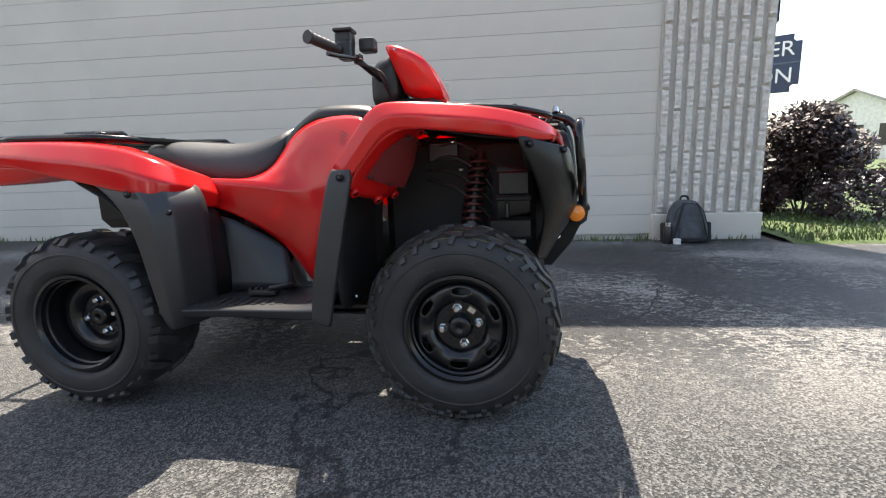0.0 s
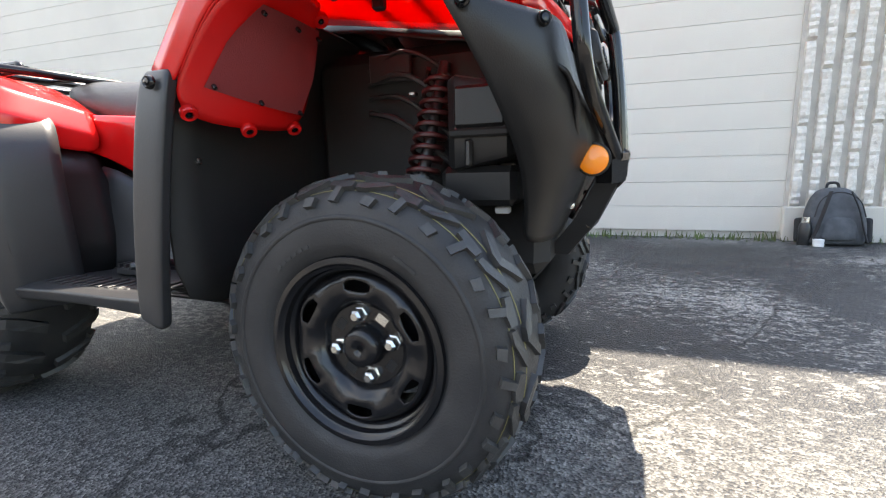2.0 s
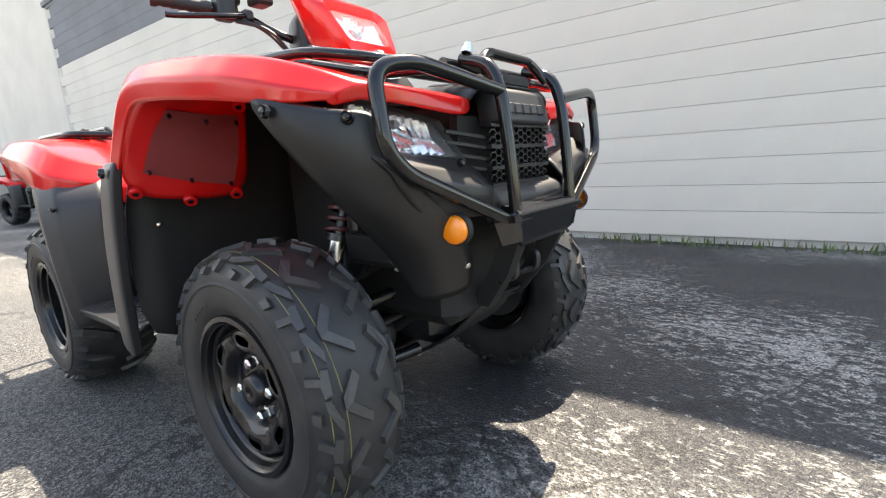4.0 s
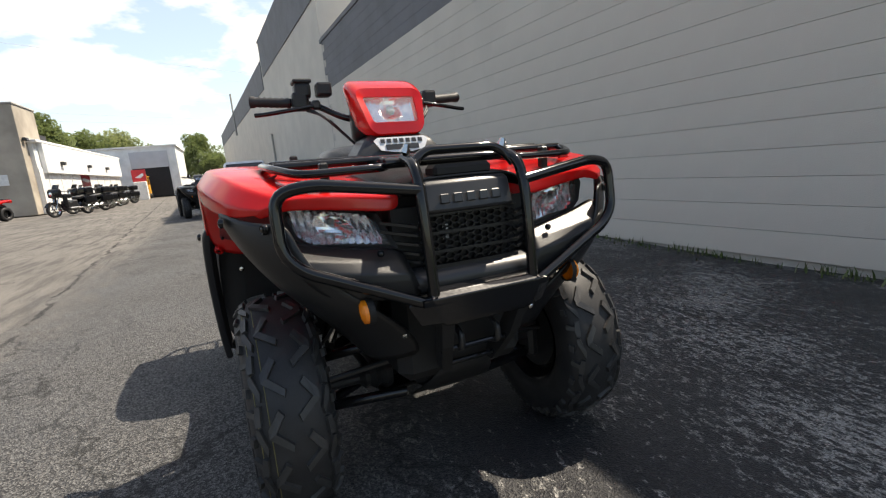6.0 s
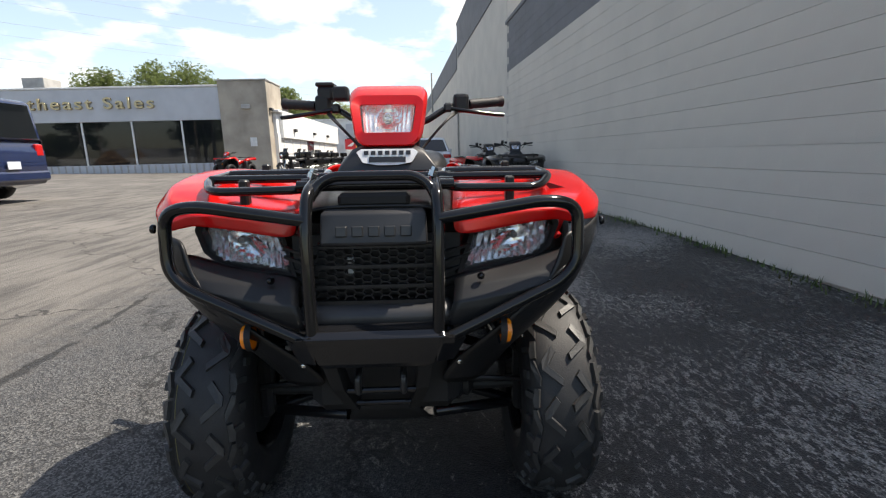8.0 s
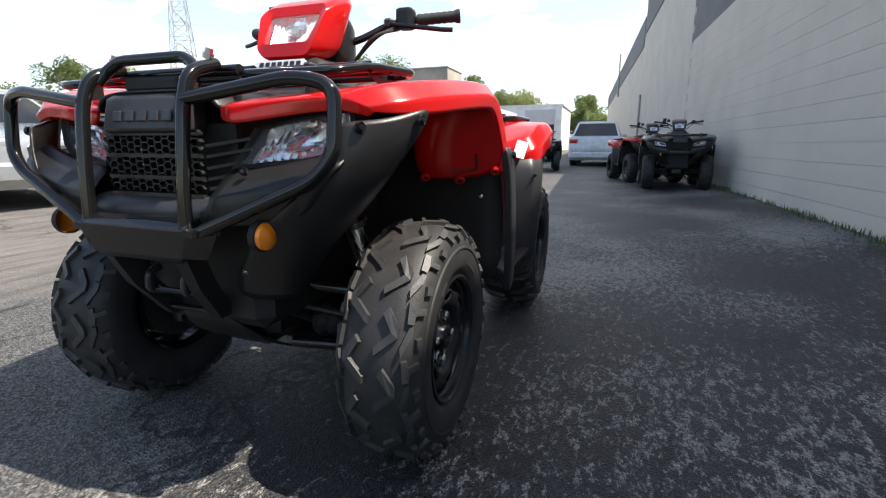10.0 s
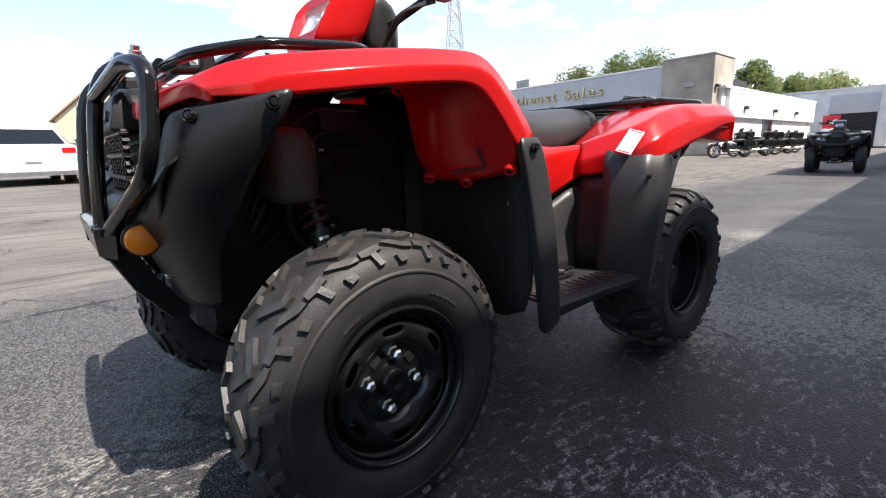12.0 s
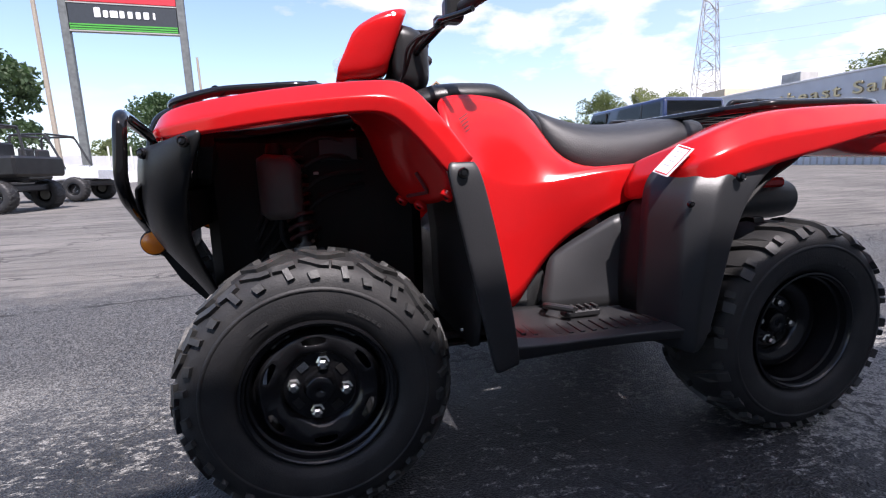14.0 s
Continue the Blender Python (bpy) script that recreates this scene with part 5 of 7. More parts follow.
    for x in (0.905, 0.865, 0.76):
        part("rack_bar", tube([(x, -0.17, z - 0.02 + (0.905 - x) * 0.08), (x, 0.17, z - 0.02 + (0.905 - x) * 0.08)], 0.012, 0), B, rack, smooth=60)
    rack = new("rear_rack")
    rack.parent = A
    z = 0.884
    part("rack_loop", tube([(-0.53, -0.30, z - 0.005), (-0.53, 0.30, z - 0.005), (-0.58, 0.41, z), (-0.90, 0.43, z + 0.004), (-1.04, 0.36, z + 0.004), (-1.06, 0, z + 0.004), (-1.04, -0.36, z + 0.004), (-0.90, -0.43, z + 0.004), (-0.58, -0.41, z)], 0.0125, 0.05, closed=True), B, rack, smooth=60)
    for y in (-0.30, -0.15, 0.0, 0.15, 0.30):
        part("rack_bar", tube([(-0.53, y, z), (-1.05, y, z + 0.004)], 0.010, 0), B, rack, smooth=60)
    for x in (-0.68, -0.85):
        part("rack_bar", tube([(x, -0.41, z), (x, 0.41, z)], 0.010, 0), B, rack, smooth=60)
    for s in (1, -1):
        part("hand_rail", tube([(-0.555, s * 0.30, z), (-0.565, s * 0.30, z + 0.018), (-0.80, s * 0.30, z + 0.024), (-0.815, s * 0.30, z)], 0.010, 0.03), B, rack, smooth=60)
        for x in (-0.60, -0.84):
            part("rack_foot", box(x, s * 0.36, 0.885, 0.03, 0.022, 0.04, 0.004), K, rack)
    # rear end
    for s in (1, -1):
        part("tail_lamp", box(-0.915, s * 0.33, 0.80, 0.03, 0.10, 0.05, 0.01), M["tail_red"], A)
    ex = new("muffler")
    ex.parent = A
    part("muffler_can", loft([[(x, 0.235 + r * math.cos(k * math.pi / 10), 0.61 + r * math.sin(k * math.pi / 10)) for k in range(20)] for x, r in ((-0.42, 0.04), (-0.46, 0.062), (-0.80, 0.064), (-0.855, 0.058), (-0.865, 0.02))]), M["heat_shield"], ex, "dull steel muffler", smooth=40)
    part("tail_pipe", tube([(-0.84, 0.235, 0.60), (-0.90, 0.235, 0.595)], 0.018, 0), M["steel_dark"], ex)
    part("heat_guard", box(-0.62, 0.28, 0.665, 0.36, 0.03, 0.03, 0.008), M["red"] if paint == "red" else K, ex)
    part("tow_hitch", box(-0.86, 0, 0.35, 0.14, 0.06, 0.03, 0.008), M["steel_dark"], A)
    if guard:
        bg = new("front_bumper")
        bg.parent = A
        tagged(bg, "gloss black tubular front bumper")
        for s in (1, -1):
            part("side_hoop", tube([(1.010, s * 0.132, 0.840), (0.99, s * 0.355, 0.872), (0.972, s * 0.425, 0.858), (0.985, s * 0.424, 0.74), (0.992, s * 0.388, 0.70), (1.03, s * 0.138, 0.592)], 0.0128, 0.06, 12), B, bg, smooth=60)
            part("post", tube([(1.034, s * 0.128, 0.605), (1.026, s * 0.130, 0.72), (1.012, s * 0.132, 0.835), (0.99, s * 0.130, 0.892), (0.92, s * 0.126, 0.912)], 0.0128, 0.05, 12), B, bg, smooth=60)
            part("gusset", prism([(0.985, 0.585), (1.05, 0.592), (1.05, 0.604), (0.985, 0.615)], "y", s * 0.095, s * 0.160), B, bg)
            part("clamp_bolt", revolve([(0.0001, 0.008), (0.008, 0.008), (0.008, 0.0), (0.011, -0.001), (0.011, -0.012)], 6), M["chrome"], bg).matrix_basis = Matrix.Translation((0.935, s * 0.126, 0.932)) @ Matrix.Rotation(radians(70), 4, "X")
        part("top_hoop", tube([(0.978, -0.128, 0.880), (0.962, -0.116, 0.905), (0.955, -0.085, 0.924), (0.955, 0.085, 0.924), (0.962, 0.116, 0.905), (0.978, 0.128, 0.880)], 0.0110, 0.035, 12), B, bg, smooth=60)
        # folded plate under the nose
        bm = loft([[(1.038, -0.138, 0.618), (1.038, 0.138, 0.618), (0.985, 0.13, 0.625), (0.985, -0.13, 0.625)], [(1.052, -0.142, 0.606), (1.052, 0.142, 0.606), (0.985, 0.13, 0.606), (0.985, -0.13, 0.606)],
                   [(1.042, -0.120, 0.548), (1.042, 0.120, 0.548), (0.985, 0.11, 0.545), (0.985, -0.11, 0.545)], [(1.032, -0.105, 0.535), (1.032, 0.105, 0.535), (0.985, 0.10, 0.535), (0.985, -0.10, 0.535)]])
        soft(part("bumper_plate", bm, M["black_plate"], bg, "folded black bumper plate"), 0, 0.003)
        for s in (1, -1):
            part("plate_wing", loft([[(1.050, s * 0.128, 0.612), (1.050, s * 0.142, 0.606), (1.045, s * 0.122, 0.55)], [(1.02, s * 0.178, 0.602), (1.02, s * 0.186, 0.592), (1.02, s * 0.160, 0.545)]]), M["black_plate"], bg, "sloped gusset of the plate")
            part("plate_leg", loft([[(1.032, s * 0.116, 0.55), (1.032, s * 0.085, 0.54), (0.985, s * 0.08, 0.54), (0.985, s * 0.11, 0.55)], [(0.995, s * 0.105, 0.47), (0.995, s * 0.078, 0.465), (0.945, s * 0.074, 0.465), (0.945, s * 0.100, 0.47)], [(0.93, s * 0.085, 0.385), (0.93, s * 0.058, 0.38), (0.88, s * 0.055, 0.38), (0.88, s * 0.08, 0.385)]]), M["inner_black"], bg)
            part("tow_eye", tube([(0.955, s * 0.05, 0.50), (0.985, s * 0.05, 0.49), (0.985, s * 0.05, 0.455), (0.955, s * 0.05, 0.445)], 0.008, 0.012), M["steel_dark"], bg)
        part("winch_bar", tube([(0.975, -0.10, 0.455), (0.975, 0.10, 0.455)], 0.007, 0), M["black_gloss"], bg)
        part("winch_bar", tube([(0.93, -0.08, 0.40), (0.93, 0.08, 0.40)], 0.007, 0), M["black_gloss"], bg)
        panel("bash_plate", [[(0.90, y, 0.385) for y in (-0.08, 0, 0.08)], [(0.84, y, 0.30) for y in (-0.10, 0, 0.10)], [(0.70, y, 0.225) for y in (-0.13, 0, 0.13)]], M["inner_black"], bg, sub=1)
    return A


main_quad = quad_bike("red utility quad bike with black bumper on the asphalt")
main_quad.rotation_euler = (radians(-0.5), 0, 0)     # the lot falls a little towards the wall


# ---- ground, wall and the large forms ----
WY = 3.30           # face of the block wall at its corner
WALL_TURN = 3.1     # degrees by which the wall runs askew to the quad bike
rng = random.Random(7)


def ground_z(y, x=0.0):
    """The lot falls a little towards the foot of the wall and rises gently the other way."""
    dip = max(0.0, min(1.0, (x + 3.2) / 3.0))
    return -0.09 * dip * max(0.0, min(1.0, (y - 1.7) / 1.4)) + 0.018 * max(0.0, min(44.0, -0.8 - y))


ys = [-900, -200, -60, -44.8, -20, -5, -0.8, 0, 1.0, 1.7, 1.9, 2.1, 2.3, 2.5, 2.7, 2.9, 3.1, 3.6, 20, 900]
xs = [-900, -100, -30, -10, -4, -3.2, -2.2, -1.2, -0.2, 2, 4, 10, 40, 900]
ground = tagged(part("ground", sheet([[(x, y, ground_z(y, x)) for x in xs] for y in ys]), M["ground"]), "worn black sealed asphalt parking lot", "ground", kind="structure")

COURSE, BASE = 0.2, -0.03
X1, X0, XF = 3.18, -12.0, -23.4     # near corner, end of the low building, end of the tall one
H1, BAND = 4.44, 3.08


def wall_core(name, x0, x1, z0, z1, label, material, depth=7.0, yy=WY):
    bm = box((x0 + x1) / 2, yy + depth / 2 + 0.012, (z0 + z1) / 2, x1 - x0, depth, z1 - z0)
    return tagged(part(name, bm, material), label, "wall", kind="structure")


wall_a = wall_core("wall_1", X0, X1, -0.2, H1, "beige painted concrete block wall with shallow joints", M["mortar"])
wall_b = wall_core("wall_2", XF, X0, -0.2, 7.3, "tall beige painted block wall beyond the low part", M["block_beige"])
wall_c = wall_core("wall_3", -62.0, XF, -0.2, 6.5, "far beige painted block wall", M["block_beige"])
part("grey_band", box((XF + X0) / 2 + 0.2, WY - 0.004, 6.5, X0 - XF - 0.4, 0.03, 1.6), M["block_grey"], wall_b, "dark grey painted upper band")
part("grey_band", box((-62.0 + XF) / 2, WY - 0.004, 5.85, XF + 62.0, 0.03, 1.3), M["block_grey"], wall_c, "dark grey painted upper band")
part("coping", box((X0 + X1) / 2, WY + 0.16, H1 + 0.05, X1 - X0, 0.40, 0.10, 0.01), M["block_grey"], wall_a, "dark grey coping")
part("setback_storey", box((X0 + X1) / 2 + 1.2, WY + 4.2, H1 + 0.8, X1 - X0 - 2.4, 5.0, 1.6), M["block_grey"], wall_a, "dark grey set-back storey")
part("coping", box((XF + X0) / 2, WY + 0.16, 7.34, X0 - XF, 0.36, 0.10, 0.01), M["block_grey"], wall_b)
# rain pipe and vents on the far wall
part("rain_pipe", tube([(-41.0, WY - 0.06, 7.9), (-41.0, WY - 0.06, 4.6)], 0.07, 0), M["pole"], wall_c)
part("vent_pipe", tube([(-22.6, WY - 0.08, 0.0), (-22.6, WY - 0.08, 3.0)], 0.05, 0), M["pole"], wall_b)
vent = thing("roof_ventilator", "grey turbine ventilator on the roof edge", "ventilator", Matrix.Translation((-27.5, 2.55, 6.5)))
part("stack", tube([(0, 0, 0), (0, 0, 0.7)], 0.16, 0), M["pole"], vent)
part("cap", revolve([(0.0001, 0.28), (0.30, 0.16), (0.34, 0.0), (0.20, -0.05)], 18), M["pole"], vent).matrix_basis = Matrix.Translation((0, 0, 0.85)) @ Matrix.Rotation(radians(90), 4, "X")

# blocks: shared meshes, proud of the mortar
RIB0 = 2.16


def block_mesh(name, w, material):
    bm = box(0, 0, 0, w, 0.03, COURSE - 0.003, 0.0)
    me = bpy.data.meshes.new(name)
    bm.to_mesh(me)
    bm.free()
    me.materials.append(material)
    return me


full, half = block_mesh("block", 0.4, M["block_beige"]), block_mesh("block_half", 0.2, M["block_beige"])
rest = {"block_beige": bmesh.new(), "block_grey": bmesh.new()}
count = 0
k = 0
z = BASE
while z < H1 - 0.05:
    x = RIB0 - (0.2 if k % 2 else 0.0)
    if k % 2:
        cells = [(RIB0 - 0.1, 0.2)]
    else:
        cells = []
    while x > X0 + 0.39:
        cells.append((x - 0.2, 0.4))
        x -= 0.4
    for cx, w in cells:
        dy = rng.uniform(-0.0002, 0.0002)
        near = z < 2.95 and cx > -4.4 + 0.35 * z and z > BASE - 0.01 and not (cx < -2.6 and z > 2.2)
        if near and count < 300:
            count += 1
            o = new("block", full if w > 0.3 else half)
            o.location = (cx, WY + dy, z + COURSE / 2)
            o.parent = wall_a
        else:
            key = "block_grey" if z >= BAND - 0.05 else "block_beige"
            h, d = (COURSE - 0.003) / 2, 0.015
            b = rest[key]
            vs = [b.verts.new((cx + sx * (w / 2), WY + dy + sy * d, z + COURSE / 2 + sz * h)) for sx, sy, sz in ((-1, -1, -1), (1, -1, -1), (1, -1, 1), (-1, -1, 1), (-1, 1, -1), (1, 1, -1), (1, 1, 1), (-1, 1, 1))]
            for f in ((0, 1, 2, 3), (1, 5, 6, 2), (4, 0, 3, 7), (3, 2, 6, 7), (4, 5, 1, 0)):
                b.faces.new([vs[i] for i in f])
    z += COURSE
    k += 1
for key, b in rest.items():
    tagged(part("blocks_" + ("grey" if "grey" in key else "beige"), b, M[key], wall_a, "painted concrete blocks"), kind="stuff")

# ribbed split-face pilaster at the corner, on a smooth plinth
pil = tagged(part("pilaster", box((RIB0 + X1) / 2, WY + 0.02, H1 / 2, X1 - RIB0, 0.10, H1), M["mortar"]), "ribbed split-face block pilaster at the building corner", "pilaster", kind="structure")
part("plinth", box((RIB0 + X1) / 2, WY - 0.015, 0.04, X1 - RIB0 + 0.02, 0.13, 0.27, 0.008), M["block_beige"], pil, "smooth beige plinth")
NR = 9
pitch = (X1 - RIB0) / NR
for i in range(NR):
    xc = RIB0 + pitch * (i + 0.5)
    bm = bmesh.new()
    w = pitch * 0.56
    zz = 0.175
    nz = 0
    rows = []
    while zz < H1:
        joint = abs(((zz - 0.17 + 0.2 * (i % 2)) % 0.6)) < 0.026
        d = 0.012 if joint else rng.uniform(0.038, 0.055)
        rows.append([(xc - w / 2, WY - 0.03, zz), (xc - w / 2 + rng.uniform(0, 0.006), WY - 0.03 - d * 0.8, zz), (xc + rng.uniform(-0.01, 0.01), WY - 0.03 - d, zz), (xc + w / 2 - rng.uniform(0, 0.006), WY - 0.03 - d * 0.8, zz), (xc + w / 2, WY - 0.03, zz)])
        zz += 0.025
    part("rib", sheet(rows, bm), M["split_face"], pil)

# the wall stands a little askew to the quad bike
askew = Matrix.Translation((X1, WY, 0)) @ Matrix.Rotation(radians(WALL_TURN), 4, "Z") @ Matrix.Translation((-X1, -WY, 0))
for o in (wall_a, wall_b, wall_c, pil):
    o.matrix_world = askew

# ---- the lawn side ----
lawn = tagged(part("lawn", sheet([[(3.3, 2.75, -0.085), (8, 2.6, -0.085), (60, 2.0, -0.085)], [(3.3, 3.0, -0.05), (8, 2.9, -0.05), (60, 2.5, -0.05)], [(3.3, 6.0, -0.02), (8, 6.0, 0.0), (60, 6, 0.0)], [(3.3, 9.5, 0.0), (8, 9.5, 0.0), (60, 9.5, 0.0)]]), M["lawn"]), "mown green lawn strip", "lawn", kind="structure")
road = tagged(part("road", sheet([[(-20, 9.5, -0.02), (80, 9.5, -0.02)], [(-20, 15.5, -0.02), (80, 15.5, -0.02)]]), M["concrete"]), "pale concrete road", "road", kind="structure")
verge = tagged(part("verge", sheet([[(-20, 15.5, 0.03), (80, 15.5, 0.03)], [(-20, 60, 0.05), (80, 60, 0.05)]]), M["lawn"]), "far grass verge", "verge", kind="structure")


def blades(name, spots, material, label, hmin, hmax, width=0.006):
    bm = bmesh.new()
    for x, y, zb in spots:
        h, a, le = rng.uniform(hmin, hmax), rng.uniform(0, 6.28), rng.uniform(0.1, 0.6)
        dx, dy = math.cos(a), math.sin(a)
        w = width * rng.uniform(0.6, 1.4)
        p = [(x - dy * w, y + dx * w, zb), (x + dy * w, y - dx * w, zb), (x + dx * h * le * 0.4 + dy * w * 0.7, y + dy * h * le * 0.4 - dx * w * 0.7, zb + h * 0.6), (x + dx * h * le * 0.4 - dy * w * 0.7, y + dy * h * le * 0.4 + dx * w * 0.7, zb + h * 0.6)]
        v = [bm.verts.new(q) for q in p]
        tip = bm.verts.new((x + dx * h * le, y + dy * h * le, zb + h))
        bm.faces.new(v)
        bm.faces.new((v[3], v[2], tip))
    return tagged(part(name, bm, material), label, "grass", kind="stuff")


spots = []
for i in range(2600):
    x = rng.uniform(-14.5, 3.2)
    if noise.noise(Vector((x * 1.3, 0, 3))) + (0.25 if 0.6 < x < 3.2 or -3.0 < x < -0.5 else -0.05) < rng.uniform(-0.1, 0.4):
        continue
    spots.append(askew @ Vector((x, WY - 0.03 - abs(rng.gauss(0, 0.09)), ground_z(3.2, x) - 0.005)))
for i in range(600):
    x = rng.uniform(-9.0, 3.0)
    spots.append(askew @ Vector((x, 3.265 - abs(rng.gauss(0, 0.035)), ground_z(3.2, x) - 0.01)))
blades("weeds", spots, M["grass"], "weeds along the foot of the wall", 0.02, 0.09)
blades("grass", [(3.35 + abs(rng.gauss(0, 2.6)), 2.85 + rng.random() ** 1.3 * 6.4, -0.05) for i in range(9000)], M["grass"], "mown grass blades of the lawn", 0.03, 0.08, 0.008)


def leaf_cloud(n, centres, size, flat=1.0, seed=1):
    """Many small leaves scattered over clumps."""
    r = random.Random(seed)
    verts, faces = [], []
    for i in range(n):
        c, rad = centres[r.randrange(len(centres))]
        d = Vector((r.gauss(0, 1), r.gauss(0, 1), r.gauss(0, 1) * flat)).normalized()
        p = c + d * rad * (0.55 + 0.5 * r.random() ** 0.5)
        u = Vector((r.gauss(0, 1), r.gauss(0, 1), r.gauss(0, 1))).normalized()
        w = u.orthogonal().normalized()
        s = size * r.uniform(0.6, 1.4)
        b = len(verts)
        verts += [p - u * s, p + w * s * 0.5, p + u * s, p - w * s * 0.5]
        faces.append((b, b + 1, b + 2, b + 3))
    return verts, faces


def cloud_part(name, n, centres, size, material, parent, label="", seed=1, flat=1.0):
    v, f = leaf_cloud(n, centres, size, flat, seed)
    me = bpy.data.meshes.new(name)
    me.from_pydata(v, [], f)
    me.materials.append(material)
    o = new(name, me)
    o.parent = parent
    return tagged(o, label)


bush = thing("bush", "dark purple-leaved barberry bush by the building corner", "bush", Matrix.Translation((4.35, 4.75, -0.04)))
cl = []
for i in range(70):
    a, e = rng.uniform(0, 6.28), rng.uniform(-0.22, 1.45)
    rad = rng.uniform(0.3, 0.74)
    cl.append((Vector((math.cos(a) * math.cos(e) * rad, math.sin(a) * math.cos(e) * rad, 0.28 + math.sin(e) * 0.86)), rng.uniform(0.16, 0.27)))
for i in range(7):
    a = i * 0.9
    part("stem", tube([(0.04 * math.cos(a), 0.04 * math.sin(a), 0), (0.2 * math.cos(a), 0.2 * math.sin(a), 0.4), (0.42 * math.cos(a), 0.42 * math.sin(a), 0.9)], 0.012, 0.2, 6, taper=0.4), M["bark"], bush)
cloud_part("crown", 26000, cl, 0.034, M["leaf_purple"], bush, "dense dark purple leaves", 3)


def tree(x, y, h, r, material, seed, label, n=6000, leaf=0.17):
    t = thing("tree", label, "tree", Matrix.Translation((x, y, 0)), group="trees round the lot")
    q = random.Random(seed)
    th = h * 0.24
    part("trunk", tube([(0, 0, -0.1), (0.05, 0, th), (0.0, 0.06, h * 0.8)], r * 0.09, 0.2, 8, taper=0.35), M["bark"], t)
    cl = []
    for i in range(34):
        a, e = q.uniform(0, 6.28), q.uniform(-0.6, 1.5)
        rr = r * q.uniform(0.35, 0.95)
        cl.append((Vector((rr * math.cos(a) * math.cos(e), rr * math.sin(a) * math.cos(e), th + (h - th) * (0.42 + 0.5 * math.sin(e) * q.uniform(0.7, 1.0)))), r * q.uniform(0.16, 0.34)))
    for i in range(5):
        c = cl[i * 3][0]
        part("limb", tube([(0, 0, th * 0.9), c * 0.5 + Vector((0, 0, th * 0.55)), c], r * 0.035, 0.3, 6, taper=0.3), M["bark"], t)
    cloud_part("crown", n, cl, leaf, material, t, "", seed)
    return t


def polar(az, d, eye=(1.2, 0.6)):
    return eye[0] + d * math.cos(radians(az)), eye[1] + d * math.sin(radians(az))


# ---- dealership across the lot ----
FXW = -27.0
dl = thing("dealership", "pale grey shop building with dark display windows and a concrete tower", "building")
# solid core, its near-black colour painting the unlit shop behind the glass
part("wall", box(FXW - 6.0, -19.8, 2.45, 12.0, 17.2, 4.9), M["room_shade"], dl)
part("fascia", box(FXW + 0.05, -19.8, 4.0, 0.25, 17.2, 1.85, 0.01), M["facade"], dl, "pale grey sign fascia")
part("bulkhead", box(FXW + 0.05, -19.8, 0.3, 0.22, 17.2, 0.6, 0.01), M["facade"], dl, "ribbed low bulkhead")
for i in range(86):
    part("bulkhead_rib", box(FXW + 0.175, -28.3 + i * 0.2, 0.3, 0.03, 0.09, 0.56), M["concrete"], dl) if i % 2 == 0 else None
for i in range(6):
    y = -28.4 + i * 2.86
    w = part("window", box(FXW + 0.06, y + 1.43, 1.85, 0.03, 2.76, 2.5), M["shop_glass"], dl, "dark shop window")
    part("mullion", box(FXW + 0.08, y + 2.86, 1.85, 0.10, 0.08, 2.5), M["white_trim"], w)
part("roof_edge", box(FXW + 0.06, -19.8, 4.97, 0.34, 17.3, 0.10, 0.01), M["white_trim"], dl)
tw = part("tower", box(FXW - 1.1, -10.35, 2.6, 2.8, 2.76, 5.2, 0.02), M["tower_block"], dl, "stained concrete block tower")
part("tower_cap", box(FXW - 1.1, -10.35, 5.24, 2.9, 2.86, 0.08, 0.01), M["concrete"], tw)
part("wall_pack_lamp", box(FXW + 0.38, -10.2, 3.75, 0.16, 0.5, 0.24, 0.03), M["concrete"], tw)
part("notice", box(FXW + 0.315, -9.95, 1.75, 0.02, 0.38, 0.5), M["white_trim"], tw, "small pale notice")
part("flood_lamp", box(FXW + 0.0, -8.85, 3.6, 0.35, 0.18, 0.16, 0.03), M["steel_dark"], tw)
part("roof_unit", box(FXW - 2.0, -23.2, 5.4, 1.4, 1.3, 0.9, 0.03), M["concrete"], dl, "roof air unit")
part("stair_tower", box(FXW - 3.0, -29.6, 2.9, 3.0, 2.2, 5.8), M["tan_stucco"], dl, "brown rear tower")
# raised sign letters on the fascia, slightly gold
cu = bpy.data.curves.new("sign_text", "FONT")
cu.body = "Southeast Sales"
cu.size, cu.extrude, cu.bevel_depth, cu.align_x = 0.9, 0.05, 0.012, "CENTER"
cu.space_character = 1.25
tmp = new("sign_tmp", cu)
me = bpy.data.meshes.new_from_object(tmp.evaluated_get(bpy.context.evaluated_depsgraph_get()))
bpy.data.objects.remove(tmp)
sg = new("sign_letters", me)
me.materials.clear()
me.materials.append(M["gold"])
sg.parent = dl
wide = max(v.co.x for v in me.vertices) - min(v.co.x for v in me.vertices)
sg.matrix_basis = Matrix.Translation((FXW + 0.25, -20.1, 3.80)) @ Matrix.Rotation(radians(90), 4, "Z") @ Matrix.Rotation(radians(90), 4, "X") @ Matrix.Diagonal((9.3 / wide, 1, 1, 1))
tagged(sg, "raised metal shop sign letters")

